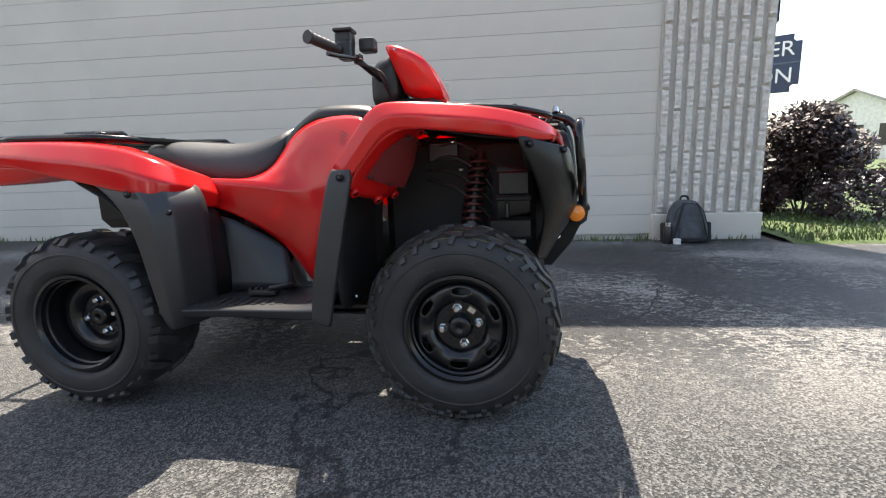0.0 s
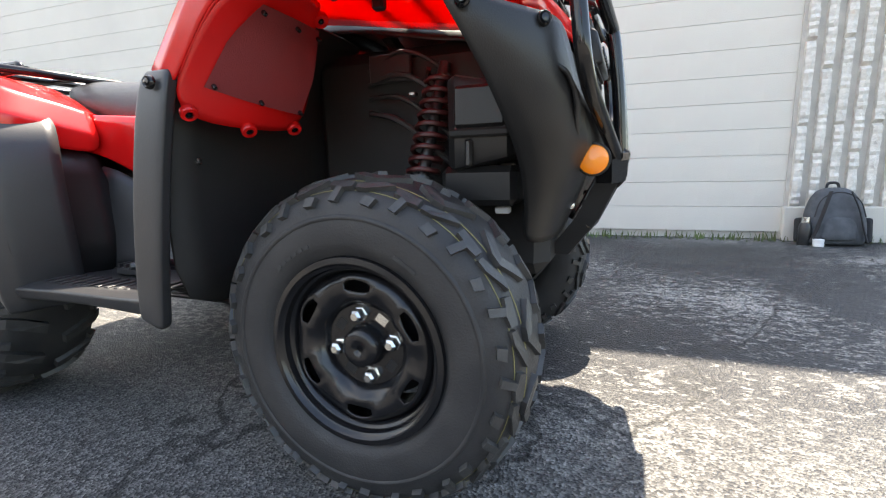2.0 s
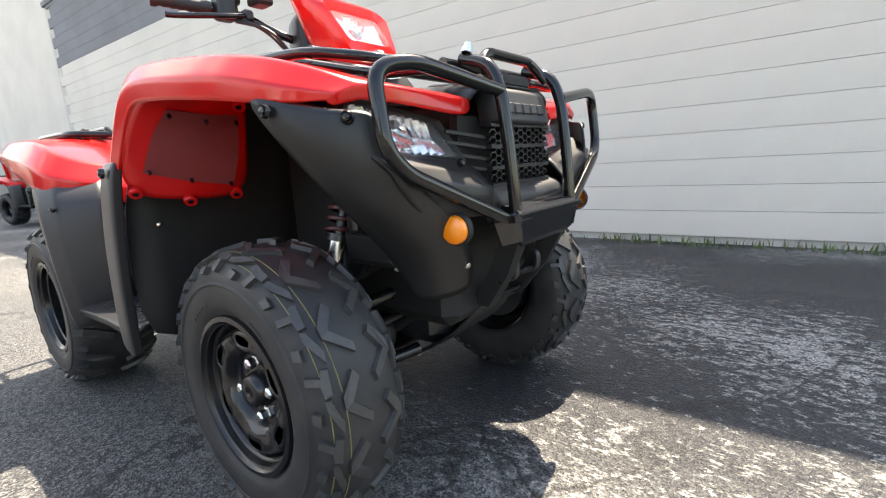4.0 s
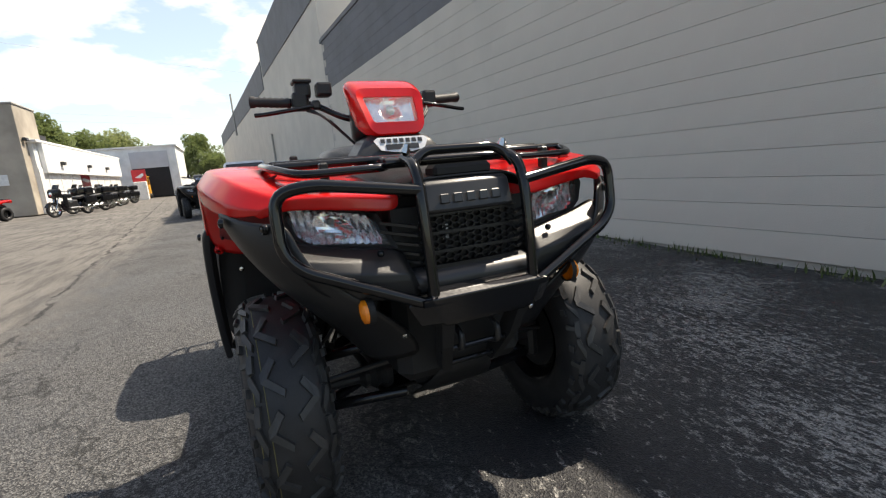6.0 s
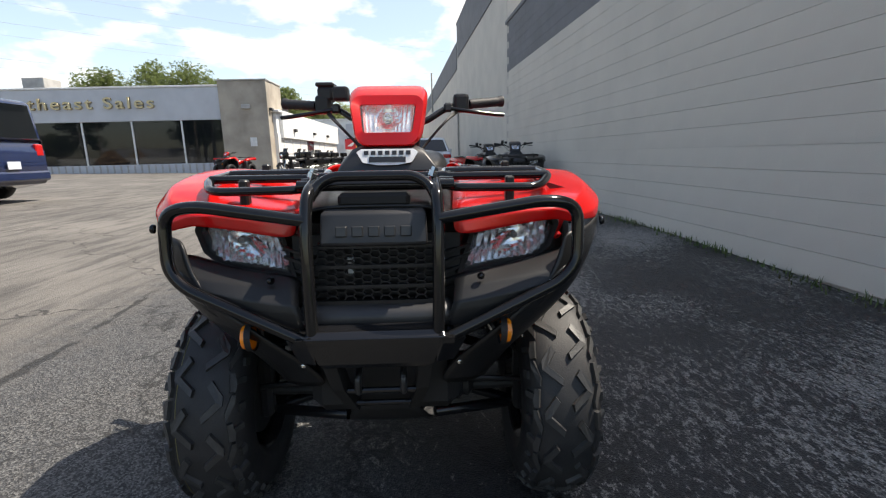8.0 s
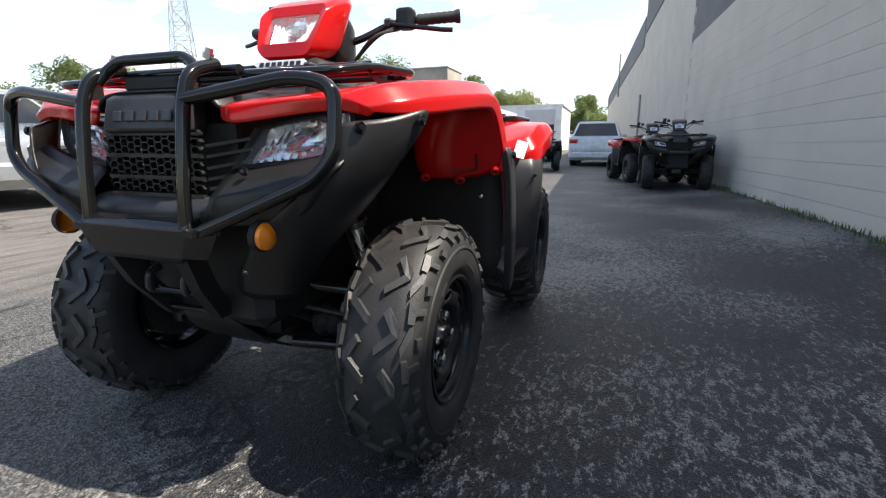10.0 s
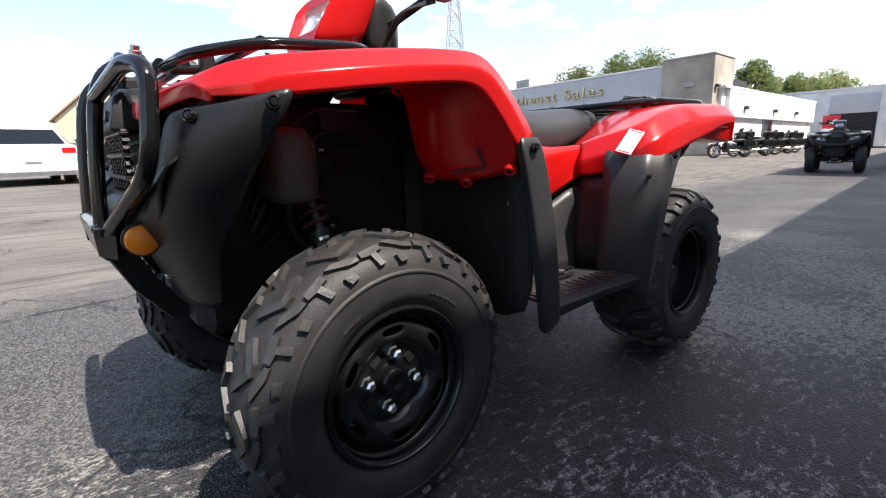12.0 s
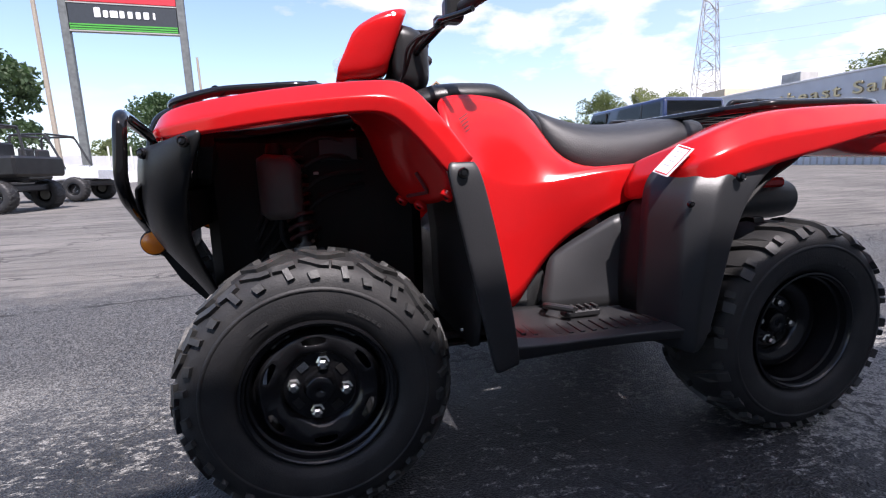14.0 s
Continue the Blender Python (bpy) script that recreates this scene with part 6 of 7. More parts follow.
sh = thing("service_wing", "long white metal-clad service wing with a door", "building")
part("wall", box(-37.0, -10.3, 1.75, 19.0, 3.0, 3.5), M["white_wall"], sh)
part("roof", box(-37.0, -10.3, 3.55, 19.4, 3.5, 0.14, 0.02), M["white_trim"], sh)
part("lower_band", box(-37.0, -8.785, 1.15, 19.0, 0.04, 2.2), M["white_trim"], sh)
part("door", box(-35.5, -8.76, 1.05, 1.9, 0.06, 2.1), M["tinted"], sh, "dark glazed door")
for x in (-30.5, -36.0, -41.0):
    part("wall_lamp", box(x, -8.48, 2.55, 0.4, 0.2, 0.2, 0.03), M["steel_dark"], sh)
for i in range(9):
    part("panel_seam", box(-28.6 - i * 2.0, -8.755, 1.75, 0.03, 0.03, 3.4), M["white_trim"], sh)
part("fascia", box(-37.3, -8.68, 2.75, 18.4, 0.22, 1.5, 0.02), M["white_wall"], sh, "white overhanging fascia")
gr = thing("workshop", "white workshop building with a half-open roller door", "building")
part("wall", box(-55.0, -9.5, 2.3, 10.0, 10.0, 4.6), M["white_wall"], gr)
part("roof", box(-55.0, -9.5, 4.66, 10.3, 10.3, 0.14), M["white_trim"], gr)
# no real opening: thin slab on the wall, interior shade painted as near-black
part("door_opening", box(-49.98, -6.75, 1.4, 0.06, 3.0, 2.8), M["room_shade"], gr, "near-black slab painted as the shade inside the doorway")
part("roller_door", box(-49.95, -6.75, 3.45, 0.08, 3.1, 1.5), M["facade"], gr, "grey roller door pulled half up")
fl = thing("forklift", "yellow forklift in the workshop doorway", "forklift", Matrix.Translation((-48.6, -7.4, 0)))
part("body", box(0, 0, 0.8, 1.0, 0.9, 0.9, 0.08), M["yellow"], fl)
part("mast", box(0.6, 0, 1.1, 0.12, 0.8, 2.1, 0.02), M["yellow"], fl)
part("cage", box(-0.1, 0, 1.95, 0.9, 0.9, 0.08, 0.02), M["yellow"], fl)
for sx in (0.4, -0.4):
    for sy in (0.4, -0.4):
        part("leg", box(sx, sy, 1.5, 0.06, 0.06, 0.9), M["yellow"], fl)
        part("wheel", revolve([(0.0001, 0.09), (0.2, 0.09), (0.24, 0.0), (0.2, -0.09), (0.0001, -0.09)], 16), M["rubber"], fl).matrix_basis = Matrix.Translation((sx, sy, 0.24))
bn = thing("flag_banner", "red dealer banner on a white stand", "banner", Matrix.Translation((-44.0, -7.0, 0)))
part("stand", box(0, 0, 0.75, 0.5, 0.9, 1.5, 0.03), M["white_trim"], bn)
part("banner", box(0.02, 0, 2.0, 0.08, 1.0, 0.95, 0.01), M["sign_red"], bn)
part("banner_mark", prism([(-0.3, 1.85), (0.3, 2.2), (0.35, 2.0), (0.1, 1.8)], "x", 0.062, 0.068), M["sign_white"], bn)


# ---- vehicles ----
def road_wheel(parent, x, y, r, w, s):
    h = new("wheel")
    h.parent = parent
    h.location = (x, y, r)
    part("tyre", revolve([(r * 0.62, -w / 2), (r * 0.95, -w / 2), (r, -w * 0.35), (r, w * 0.35), (r * 0.95, w / 2), (r * 0.62, w / 2)], 28), M["rubber"], h, smooth=50)
    part("rim", revolve([(r * 0.63, s * w * 0.46), (r * 0.58, s * w * 0.30), (r * 0.25, s * w * 0.36), (r * 0.16, s * w * 0.46), (0.0001, s * w * 0.46)], 28), M["chrome"], h, smooth=40)
    for i in range(5):
        o = part("spoke", box(r * 0.38, 0, 0, r * 0.44, 0.02, r * 0.14, 0.004), M["silver"], h)
        o.matrix_basis = Matrix.Rotation(i * 2 * math.pi / 5, 4, "Y") @ Matrix.Translation((0, s * w * 0.42, 0))
    return h


def car(name, label, m, paint, L, W, H, belt, hood, trunk, cabin, wheel_r=0.33, clear=0.2, back="sedan", group="parked cars", lean=0.76, panes=None):
    """A parked vehicle, front along +x, middle at the origin. cabin: x of windscreen foot, roof front, roof rear, rear window foot."""
    c = thing(name, label, "car", m, group=group)
    wx, hw = L * 0.29, W / 2
    f, r = L / 2, -L / 2
    a0, a1, a2, a3 = cabin
    # body shell: side outline with wheel arches, lofted across
    top = [(f, belt * 0.62), (f - 0.05, hood * 0.86), (f - 0.35, hood * 0.95), (a0, belt), (a3, belt if trunk is None else trunk), (r + 0.12, (trunk or belt) * 0.98), (r, (trunk or belt) * 0.8)]
    def arch(xc):
        return [(xc + wheel_r * 1.18 * math.cos(radians(t)), wheel_r + wheel_r * 1.18 * math.sin(radians(t))) for t in (200, 165, 130, 90, 50, 15, -20)]
    low = [(r, clear + 0.15), (r + 0.1, clear)] + arch(-wx) + arch(wx) + [(f - 0.1, clear), (f, clear + 0.12)]
    poly = low + top
    rings = []
    for y, k in ((-hw, 0.975), (-hw * 0.93, 1.0), (-hw * 0.5, 1.012), (hw * 0.5, 1.012), (hw * 0.93, 1.0), (hw, 0.975)):
        rings.append([(x * (k if abs(y) > hw * 0.9 else 1.0), y, z if abs(y) < hw * 0.99 else min(z, belt * 0.97) * 0.99 + 0.003) for x, z in poly])
    bm = bmesh.new()
    vs = [[bm.verts.new(p) for p in ring] for ring in rings]
    n = len(poly)
    for a, b in zip(vs, vs[1:]):
        for j in range(n):
            bm.faces.new((a[j], a[(j + 1) % n], b[(j + 1) % n], b[j]))
    bm.faces.new(vs[0][::-1])
    bm.faces.new(vs[-1])
    bmesh.ops.triangulate(bm, faces=[q for q in bm.faces if len(q.verts) > 4])
    bmesh.ops.recalc_face_normals(bm, faces=bm.faces[:])
    part("body", bm, paint, c, smooth=35)
    # cabin: pillars and roof, with glass set in
    gw, rw = hw * 0.93, hw * lean
    zr, zb = H, belt - 0.02
    b0 = [(a0, gw), (a3, gw), (a3, -gw), (a0, -gw)]
    t0 = [(a1, rw), (a2, rw), (a2, -rw), (a1, -rw)]
    bm = loft([[(x, y, zb) for x, y in b0], [(x, y, zr - 0.06) for x, y in t0], [(x * 0.97 + (a1 + a2) * 0.015, y * 0.9, zr) for x, y in t0]])
    soft(part("cabin", bm, paint, c, smooth=40), 0, 0.04)
    def pane(nm, p):
        mid = sum((Vector(q) for q in p), Vector()) / 4
        nrm = (Vector(p[1]) - Vector(p[0])).cross(Vector(p[3]) - Vector(p[0])).normalized()
        if nrm.dot(mid - Vector(((a1 + a2) / 2, 0, belt))) < 0:
            nrm = -nrm
        q = [mid + (Vector(v) - mid) * 0.90 + nrm * 0.006 for v in p]
        part(nm, loft([[v - nrm * 0.004 for v in q], q]), M["tinted"], c, "dark tinted glass")
    for s in (1, -1):
        n = 3 if back == "wagon" else 2
        for u0, u1 in panes or [(i / n, (i + 1) / n) for i in range(n)]:
            lo = lambda u: (a0 + (a3 - a0) * u, s * gw, zb + 0.03)
            hi = lambda u: (a1 + (a2 - a1) * u, s * rw, zr - 0.07)
            pane("side_window", [lo(u0), lo(u1), hi(u1), hi(u0)])
        road_wheel(c, wx, s * (hw - 0.12), wheel_r, 0.22, s)
        road_wheel(c, -wx, s * (hw - 0.12), wheel_r, 0.22, s)
        part("tail_lamp", box(r + 0.03, s * hw * 0.8, (trunk or belt) * 0.82, 0.08, hw * (0.32 if back != "wagon" else 0.2), 0.16 if back != "wagon" else 0.26, 0.02), M["tail_red"], c, "red tail lamp")
        part("headlamp", box(f - 0.10, s * hw * 0.76, hood * 0.78, 0.16, hw * 0.4, 0.13, 0.03), M["reflector"], c, "clear headlamp")
        part("door_handle", box(0.0, s * (hw + 0.005), belt * 0.86, 0.18, 0.03, 0.03, 0.006), paint, c)
        part("mirror", box(a0 - 0.15, s * (hw + 0.09), belt + 0.06, 0.12, 0.2, 0.13, 0.03), paint, c)
    pane("windscreen", [(a0, gw, zb), (a0, -gw, zb), (a1, -rw, zr - 0.06), (a1, rw, zr - 0.06)])
    pane("rear_window", [(a3, gw, zb), (a3, -gw, zb), (a2, -rw, zr - 0.06), (a2, rw, zr - 0.06)])
    for e in (f + 0.02, r - 0.02):
        part("bumper", box(e - math.copysign(0.06, e), 0, clear + 0.18, 0.16, W * 0.97, 0.22, 0.04), paint, c)
        part("number_plate", box(e + math.copysign(0.03, e), 0, clear + (0.22 if e > 0 else 0.42), 0.015, 0.32, 0.16), M["plate"], c, "pale number plate with plain bars")
    part("grille", box(f - 0.0, 0, hood * 0.68, 0.06, W * 0.5, 0.16, 0.02), M["steel_dark"], c)
    for i in range(3):
        part("grille_bar", box(f + 0.035, 0, hood * 0.68 - 0.05 + 0.05 * i, 0.012, W * 0.48, 0.015), M["chrome"], c)
    part("underbody", box(0, 0, clear + 0.12, L * 0.86, W * 0.72, 0.2), M["inner_black"], c)
    return c


# navy pickup with a cap, silver cars, and those at the far side of the lot
truck = car("pickup_truck", "navy blue pickup truck with a matching bed cap", pose(-8.4, -11.4, 0, 0, 0, -90), M["navy"], 5.6, 2.0, 2.15, 1.32, 1.25, 1.32, (1.0, 0.50, -2.70, -2.78), 0.4, 0.34, "wagon", lean=0.88, panes=((0.03, 0.32), (0.40, 0.99)))
part("cap_seam", box(-0.30, 0, 1.66, 0.02, 1.850, 0.72), M["steel_dark"], truck)
part("window_bar", loft([[(-1.90, s * 0.935, 1.38), (-1.86, s * 0.935, 1.38), (-1.86, s * 0.90, 2.04), (-1.90, s * 0.90, 2.04)] for s in (-1, 1)]), M["steel_dark"], truck)
car("sedan", "silver sedan parked with its nose towards the wall", pose(-2.17, -7.25, 0, 0, 0, 88), M["silver"], 4.4, 1.75, 1.42, 0.95, 0.86, 0.97, (0.95, 0.3, -1.0, -1.65), 0.31)
car("sedan", "pale silver sedan beside the block wall", pose(-18.9, 0.2, 0, 0, 0, 180), M["white_car"], 5.0, 1.85, 1.63, 1.08, 0.97, 1.08, (1.0, 0.35, -1.35, -2.05), 0.34, 0.21)
x, y = polar(256.9, 16, (1.37, 1.10))
car("suv", "dark blue compact SUV at the far kerb", pose(x, y, 0, 0, 0, -100), M["navy"], 4.4, 1.85, 1.7, 1.08, 1.0, 1.08, (1.2, 0.5, -1.7, -2.05), 0.35, 0.22, "wagon")
x, y = polar(263.0, 18, (1.31, 1.13))
car("sedan", "charcoal sedan seen from behind", pose(x, y, 0, 0, 0, -95), M["dark_car"], 4.8, 1.85, 1.45, 0.98, 0.9, 1.0, (1.1, 0.4, -1.2, -1.9))
x, y = polar(270.6, 17.5, (1.1, 1.22))
car("sedan", "white sedan seen from behind", pose(x, y, 0, 0, 0, -85), M["white_car"], 4.7, 1.8, 1.45, 0.96, 0.88, 0.98, (1.1, 0.4, -1.2, -1.9))
x, y = polar(278.5, 20, (0.92, 1.29))
jeep = car("suv", "silver SUV with a spare wheel on its back door", pose(x, y, 0, 0, 0, -92), M["silver"], 4.1, 1.8, 1.72, 1.08, 1.0, 1.08, (1.1, 0.45, -1.75, -2.0), 0.35, 0.24, "wagon")
part("spare_wheel_cover", revolve([(0.0001, 0.1), (0.28, 0.1), (0.34, 0.05), (0.34, -0.08)], 24), M["silver"], jeep, smooth=40).matrix_basis = Matrix.Translation((-2.15, 0.1, 0.98)) @ Matrix.Rotation(radians(90), 4, "Z")

# other quad bikes
M["black_paint"] = mat("black_gloss_plastic", (0.012, 0.012, 0.013), 0.3, coat=0.2, bscale=5)
qk = quad_bike("black utility quad bike beside the block wall", "quad bikes on the lot", "black_paint", guard=False, detail=False)
qk.location, qk.rotation_euler = (-8.0, 1.92, 0.0), (0, 0, radians(-2))
q2 = copy_thing(qk, pose(-9.5, 1.48, 0, 0, 0, 14))
for o in q2.children:
    if o.name.startswith(("rear_fender", "front_fender")):
        o.material_slots[0].link = "OBJECT"
        o.material_slots[0].material = M["red"]
tagged(q2, "black utility quad bike with red fenders")
q3 = copy_thing(qk, pose(-13.6, -1.28, 0, 0, 0, 8))
tagged(q3, "black utility quad bike facing down the lot")
qr = quad_bike("red utility quad bike before the concrete tower", "quad bikes on the lot", "red", guard=False, detail=False)
qr.matrix_world = pose(-22.9, -9.7, 0, 0, 0, -28)


def motorcycle(label):
    b = thing("motorcycle", label, "motorcycle", group="motorcycles by the service wing")
    for x in (0.78, -0.72):
        h = new("wheel")
        h.parent = b
        h.location = (x, 0, 0.32)
        part("tyre", revolve([(0.23, -0.06), (0.30, -0.06), (0.32, 0), (0.30, 0.06), (0.23, 0.06)], 24), M["rubber"], h, smooth=50)
        part("rim", revolve([(0.235, -0.05), (0.235, 0.05)], 24), M["chrome"], h)
        for i in range(6):
            o = part("spoke", box(0.12, 0, 0, 0.24, 0.02, 0.02), M["steel_dark"], h)
            o.matrix_basis = Matrix.Rotation(i * math.pi / 3, 4, "Y")
    for s in (1, -1):
        part("fork", tube([(0.78, s * 0.10, 0.32), (0.52, s * 0.10, 0.98)], 0.025, 0), M["chrome"], b)
        part("saddlebag", box(-0.72, s * 0.25, 0.62, 0.56, 0.2, 0.30, 0.06, seg=2), M["black_gloss"], b)
        part("exhaust", tube([(0.2, s * 0.16, 0.34), (-0.9, s * 0.2, 0.3)], 0.04, 0), M["chrome"], b)
    part("engine", box(0.05, 0, 0.46, 0.56, 0.34, 0.42, 0.05), M["steel_dark"], b)
    part("cylinder", box(0.12, 0, 0.62, 0.16, 0.38, 0.14, 0.03), M["chrome"], b)
    for s in (1, -1):
        soft(part("leg_fairing", loft([ring_pts(0.52, 0.05, 0.40, 0.86, 0.5, 4, s * 0.26), ring_pts(0.44, 0.08, 0.36, 0.90, 0.5, 4, s * 0.28), ring_pts(0.36, 0.04, 0.40, 0.84, 0.5, 4, s * 0.28)]), M["black_gloss"], b, smooth=180), 1)
    soft(part("tail_trunk", box(-0.80, 0, 1.02, 0.42, 0.46, 0.30, 0.08, seg=2), M["black_gloss"], b), 0)
    soft(part("tank", loft([ring_pts(0.42, 0.08, 0.80, 0.92, 0.6), ring_pts(0.25, 0.15, 0.76, 0.98, 0.6), ring_pts(-0.1, 0.12, 0.74, 0.9, 0.6)]), M["black_gloss"], b, smooth=180), 1)
    soft(part("saddle", loft([ring_pts(-0.1, 0.12, 0.70, 0.80, 0.6), ring_pts(-0.4, 0.18, 0.68, 0.82, 0.6), ring_pts(-0.85, 0.14, 0.74, 0.92, 0.6)]), M["seat"], b, smooth=180), 1)
    soft(part("fairing", loft([ring_pts(0.46, 0.22, 0.80, 1.18, 0.5), ring_pts(0.62, 0.36, 0.80, 1.22, 0.5), ring_pts(0.80, 0.16, 0.84, 1.08, 0.5)]), M["black_gloss"], b, smooth=180), 1)
    part("windshield", box(0.52, 0, 1.24, 0.02, 0.34, 0.24, 0.0, turn=Euler((0, radians(-22), 0)).to_matrix()), M["tinted"], b)
    part("handlebar", tube([(0.30, -0.42, 1.06), (0.48, -0.2, 1.05), (0.48, 0.2, 1.05), (0.30, 0.42, 1.06)], 0.016, 0.08), M["chrome"], b)
    for x, mm in ((0.78, "front_mudguard"), (-0.72, "rear_mudguard")):
        part(mm, sheet([[(x + 0.35 * math.cos(radians(t)), y, 0.32 + 0.35 * math.sin(radians(t))) for t in range(20, 175, 15)] for y in (-0.08, 0.08)]), M["black_gloss"], b)
    part("headlamp", revolve([(0.0001, 0.06), (0.08, 0.05), (0.09, 0.0), (0.06, -0.1)], 18), M["reflector"], b).matrix_basis = Matrix.Translation((0.74, 0, 0.97)) @ Matrix.Rotation(radians(-90), 4, "Z")
    return b


mc = motorcycle("black touring motorcycle with saddlebags")
mc.matrix_world = pose(-23.2, -6.75, 0, 0, 0, -35)
for i in range(1, 7):
    copy_thing(mc, pose(-23.2 - i * 2.3, -6.75 + 0.2 * (i % 2) - 0.06 * i, 0, 0, 0, -35 - 9 * (i % 3)))

# ---- far side of the lot ----
def house(name, label, x, y, rz, w, d, h, roof_h, wall_m, roof_m, chimney=False, porch=False):
    hs = thing(name, label, "house", pose(x, y, 0, 0, 0, rz))
    part("wall", box(0, 0, h / 2, w, d, h), wall_m, hs)
    part("gable", prism([(-d / 2, h), (d / 2, h), (0, h + roof_h)], "x", -w / 2, w / 2), wall_m, hs)
    for s in (1, -1):
        part("roof", loft([[(-w / 2 - 0.3, s * (d / 2 + 0.35), h - 0.25), (w / 2 + 0.3, s * (d / 2 + 0.35), h - 0.25), (w / 2 + 0.3, 0, h + roof_h + 0.05), (-w / 2 - 0.3, 0, h + roof_h + 0.05)],
                           [(-w / 2 - 0.3, s * (d / 2 + 0.35), h - 0.10), (w / 2 + 0.3, s * (d / 2 + 0.35), h - 0.10), (w / 2 + 0.3, 0, h + roof_h + 0.2), (-w / 2 - 0.3, 0, h + roof_h + 0.2)]]), roof_m, hs)
    for i in range(-1, 2):
        for zz in ((1.4, h - 1.0) if h > 4 else (1.5,)):
            wd = part("window", box(w / 2 + 0.02, i * d * 0.28, zz, 0.06, d * 0.16, 1.3), M["tinted"], hs, "dark window")
            part("frame", box(w / 2 + 0.03, i * d * 0.28, zz + 0.7, 0.08, d * 0.19, 0.12), M["white_trim"], wd)
            part("frame", box(w / 2 + 0.05, i * d * 0.28, zz, 0.05, 0.06, 1.3), M["white_trim"], wd)
    if porch:
        part("porch_roof", box(w / 2 + 0.9, 0, 2.7, 2.0, d * 0.9, 0.18, turn=Euler((0, radians(14), 0)).to_matrix()), roof_m, hs)
    if chimney:
        part("chimney", box(w * 0.2, d * 0.3, h + roof_h * 0.8, 0.8, 0.9, 2.4), M["concrete"], hs)
    return hs


x, y = polar(255.6, 50)
house("house", "white two-storey gabled house with a tan porch roof", x, y, 76, 8, 6.5, 5.6, 2.6, M["white_trim"], M["tan_roof"], porch=True)
x, y = polar(261.5, 56)
house("house", "cream house with a tan shingle roof and chimney", x, y, 66, 10, 9, 3.8, 3.8, M["tan_stucco"], M["tan_roof"], chimney=True)
x, y = polar(279.5, 62)
house("house", "low white building behind the far wall", x, y, 95, 10, 9, 4.2, 0.6, M["white_trim"], M["concrete"])
x, y = polar(53, 46, (0.8, -1.8))
house("house", "low white house beyond the road", x, y, 200, 14, 8, 2.6, 1.6, M["white_trim"], M["concrete"])
(ax, ay), (bx, by) = polar(268, 42), polar(300, 40)
low = tagged(part("low_wall", loft([[(ax, ay, 0), (bx, by, 0), (bx, by - 0.3, 0), (ax, ay - 0.3, 0)], [(ax, ay, 0.75), (bx, by, 0.75), (bx, by - 0.3, 0.75), (ax, ay - 0.3, 0.75)]]), M["white_wall"]), "low white concrete wall at the lot edge", "wall", kind="structure")
fn = thing("fence", "grey board fence with pale posts", "fence")
(ax, ay), (bx, by) = polar(287, 50), polar(303, 46)
d = Vector((bx - ax, by - ay, 0))
turn = math.degrees(math.atan2(d.y, d.x))
board_w = d.length / 40
for i in range(40):
    part("board", box(board_w * (i + 0.5) - d.length / 2, 0, 1.1, board_w * 0.985, 0.08, 2.2), M["facade"], fn).matrix_basis = pose((ax + bx) / 2, (ay + by) / 2, 0, 0, 0, turn)
for i in range(9):
    p = Vector((ax, ay, 0)) + d * (i / 8)
    part("post", box(p.x, p.y + 0.12, 1.5, 0.10, 0.10, 3.0), M["white_trim"], fn)
px, py = polar(286.3, 43)
wp = thing("firewood_pile", "heap of split firewood logs", "firewood", Matrix.Translation((px, py, 0)))
lm = bpy.data.meshes.new("log")
bm = prism([(0, 0), (0.16, 0.0), (0.11, 0.13), (0.02, 0.12)], "x", -0.22, 0.22)
bm.to_mesh(lm)
bm.free()
lm.materials.append(M["log"])
for i in range(280):
    a, rr = rng.uniform(0, 6.28), rng.random() ** 0.6
    lx, ly = 2.3 * rr * math.cos(a), 1.3 * rr * math.sin(a)
    o = new("log", lm)
    o.parent = wp
    o.matrix_basis = pose(lx, ly, 0.05 + 1.75 * (1 - rr) * rng.uniform(0.8, 1.05), rng.uniform(-60, 60), rng.uniform(-40, 40), rng.uniform(0, 180))
part("heap_core", loft([[(2.1 * math.cos(i * 0.5236), 1.15 * math.sin(i * 0.5236), 0) for i in range(12)], [(1.1 * math.cos(i * 0.5236), 0.6 * math.sin(i * 0.5236), 0.85) for i in range(12)], [(0.1 * math.cos(i * 0.5236), 0.1 * math.sin(i * 0.5236), 1.5) for i in range(12)]]), M["log"], wp)

px, py = polar(276.0, 40)
copy_thing(wp, pose(px, py, 0, 0, 0, 12))

# tall dealer sign on two posts: plain shapes in its colours
sx, sy = polar(288.05, 30, (0.68, 1.43))
ds = thing("pylon_sign", "tall pylon sign with dark, green and red bands on two posts", "sign", pose(sx, sy, 0, 0, 0, 3))
for s in (-1, 1):
    part("post", box(s * 2.62, 0, 6.5, 0.36, 0.30, 13.0, 0.02), M["post_grey"], ds)
part("panel", box(0, 0, 8.44, 4.84, 0.25, 1.28, 0.02), M["sign_dark"], ds, "dark sign panel")
for i in range(3):
    part("green_band", box(0, 0.14, 7.87 + i * 0.11, 4.80, 0.02, 0.07), M["sign_green"], ds)
part("red_panel", box(0, 0, 9.65, 4.84, 0.25, 0.95, 0.02), M["sign_red"], ds, "red sign panel")
part("frame", box(0, 0, 9.11, 4.9, 0.3, 0.06), M["pole"], ds)
part("frame", box(0, 0, 7.78, 4.9, 0.3, 0.06), M["pole"], ds)
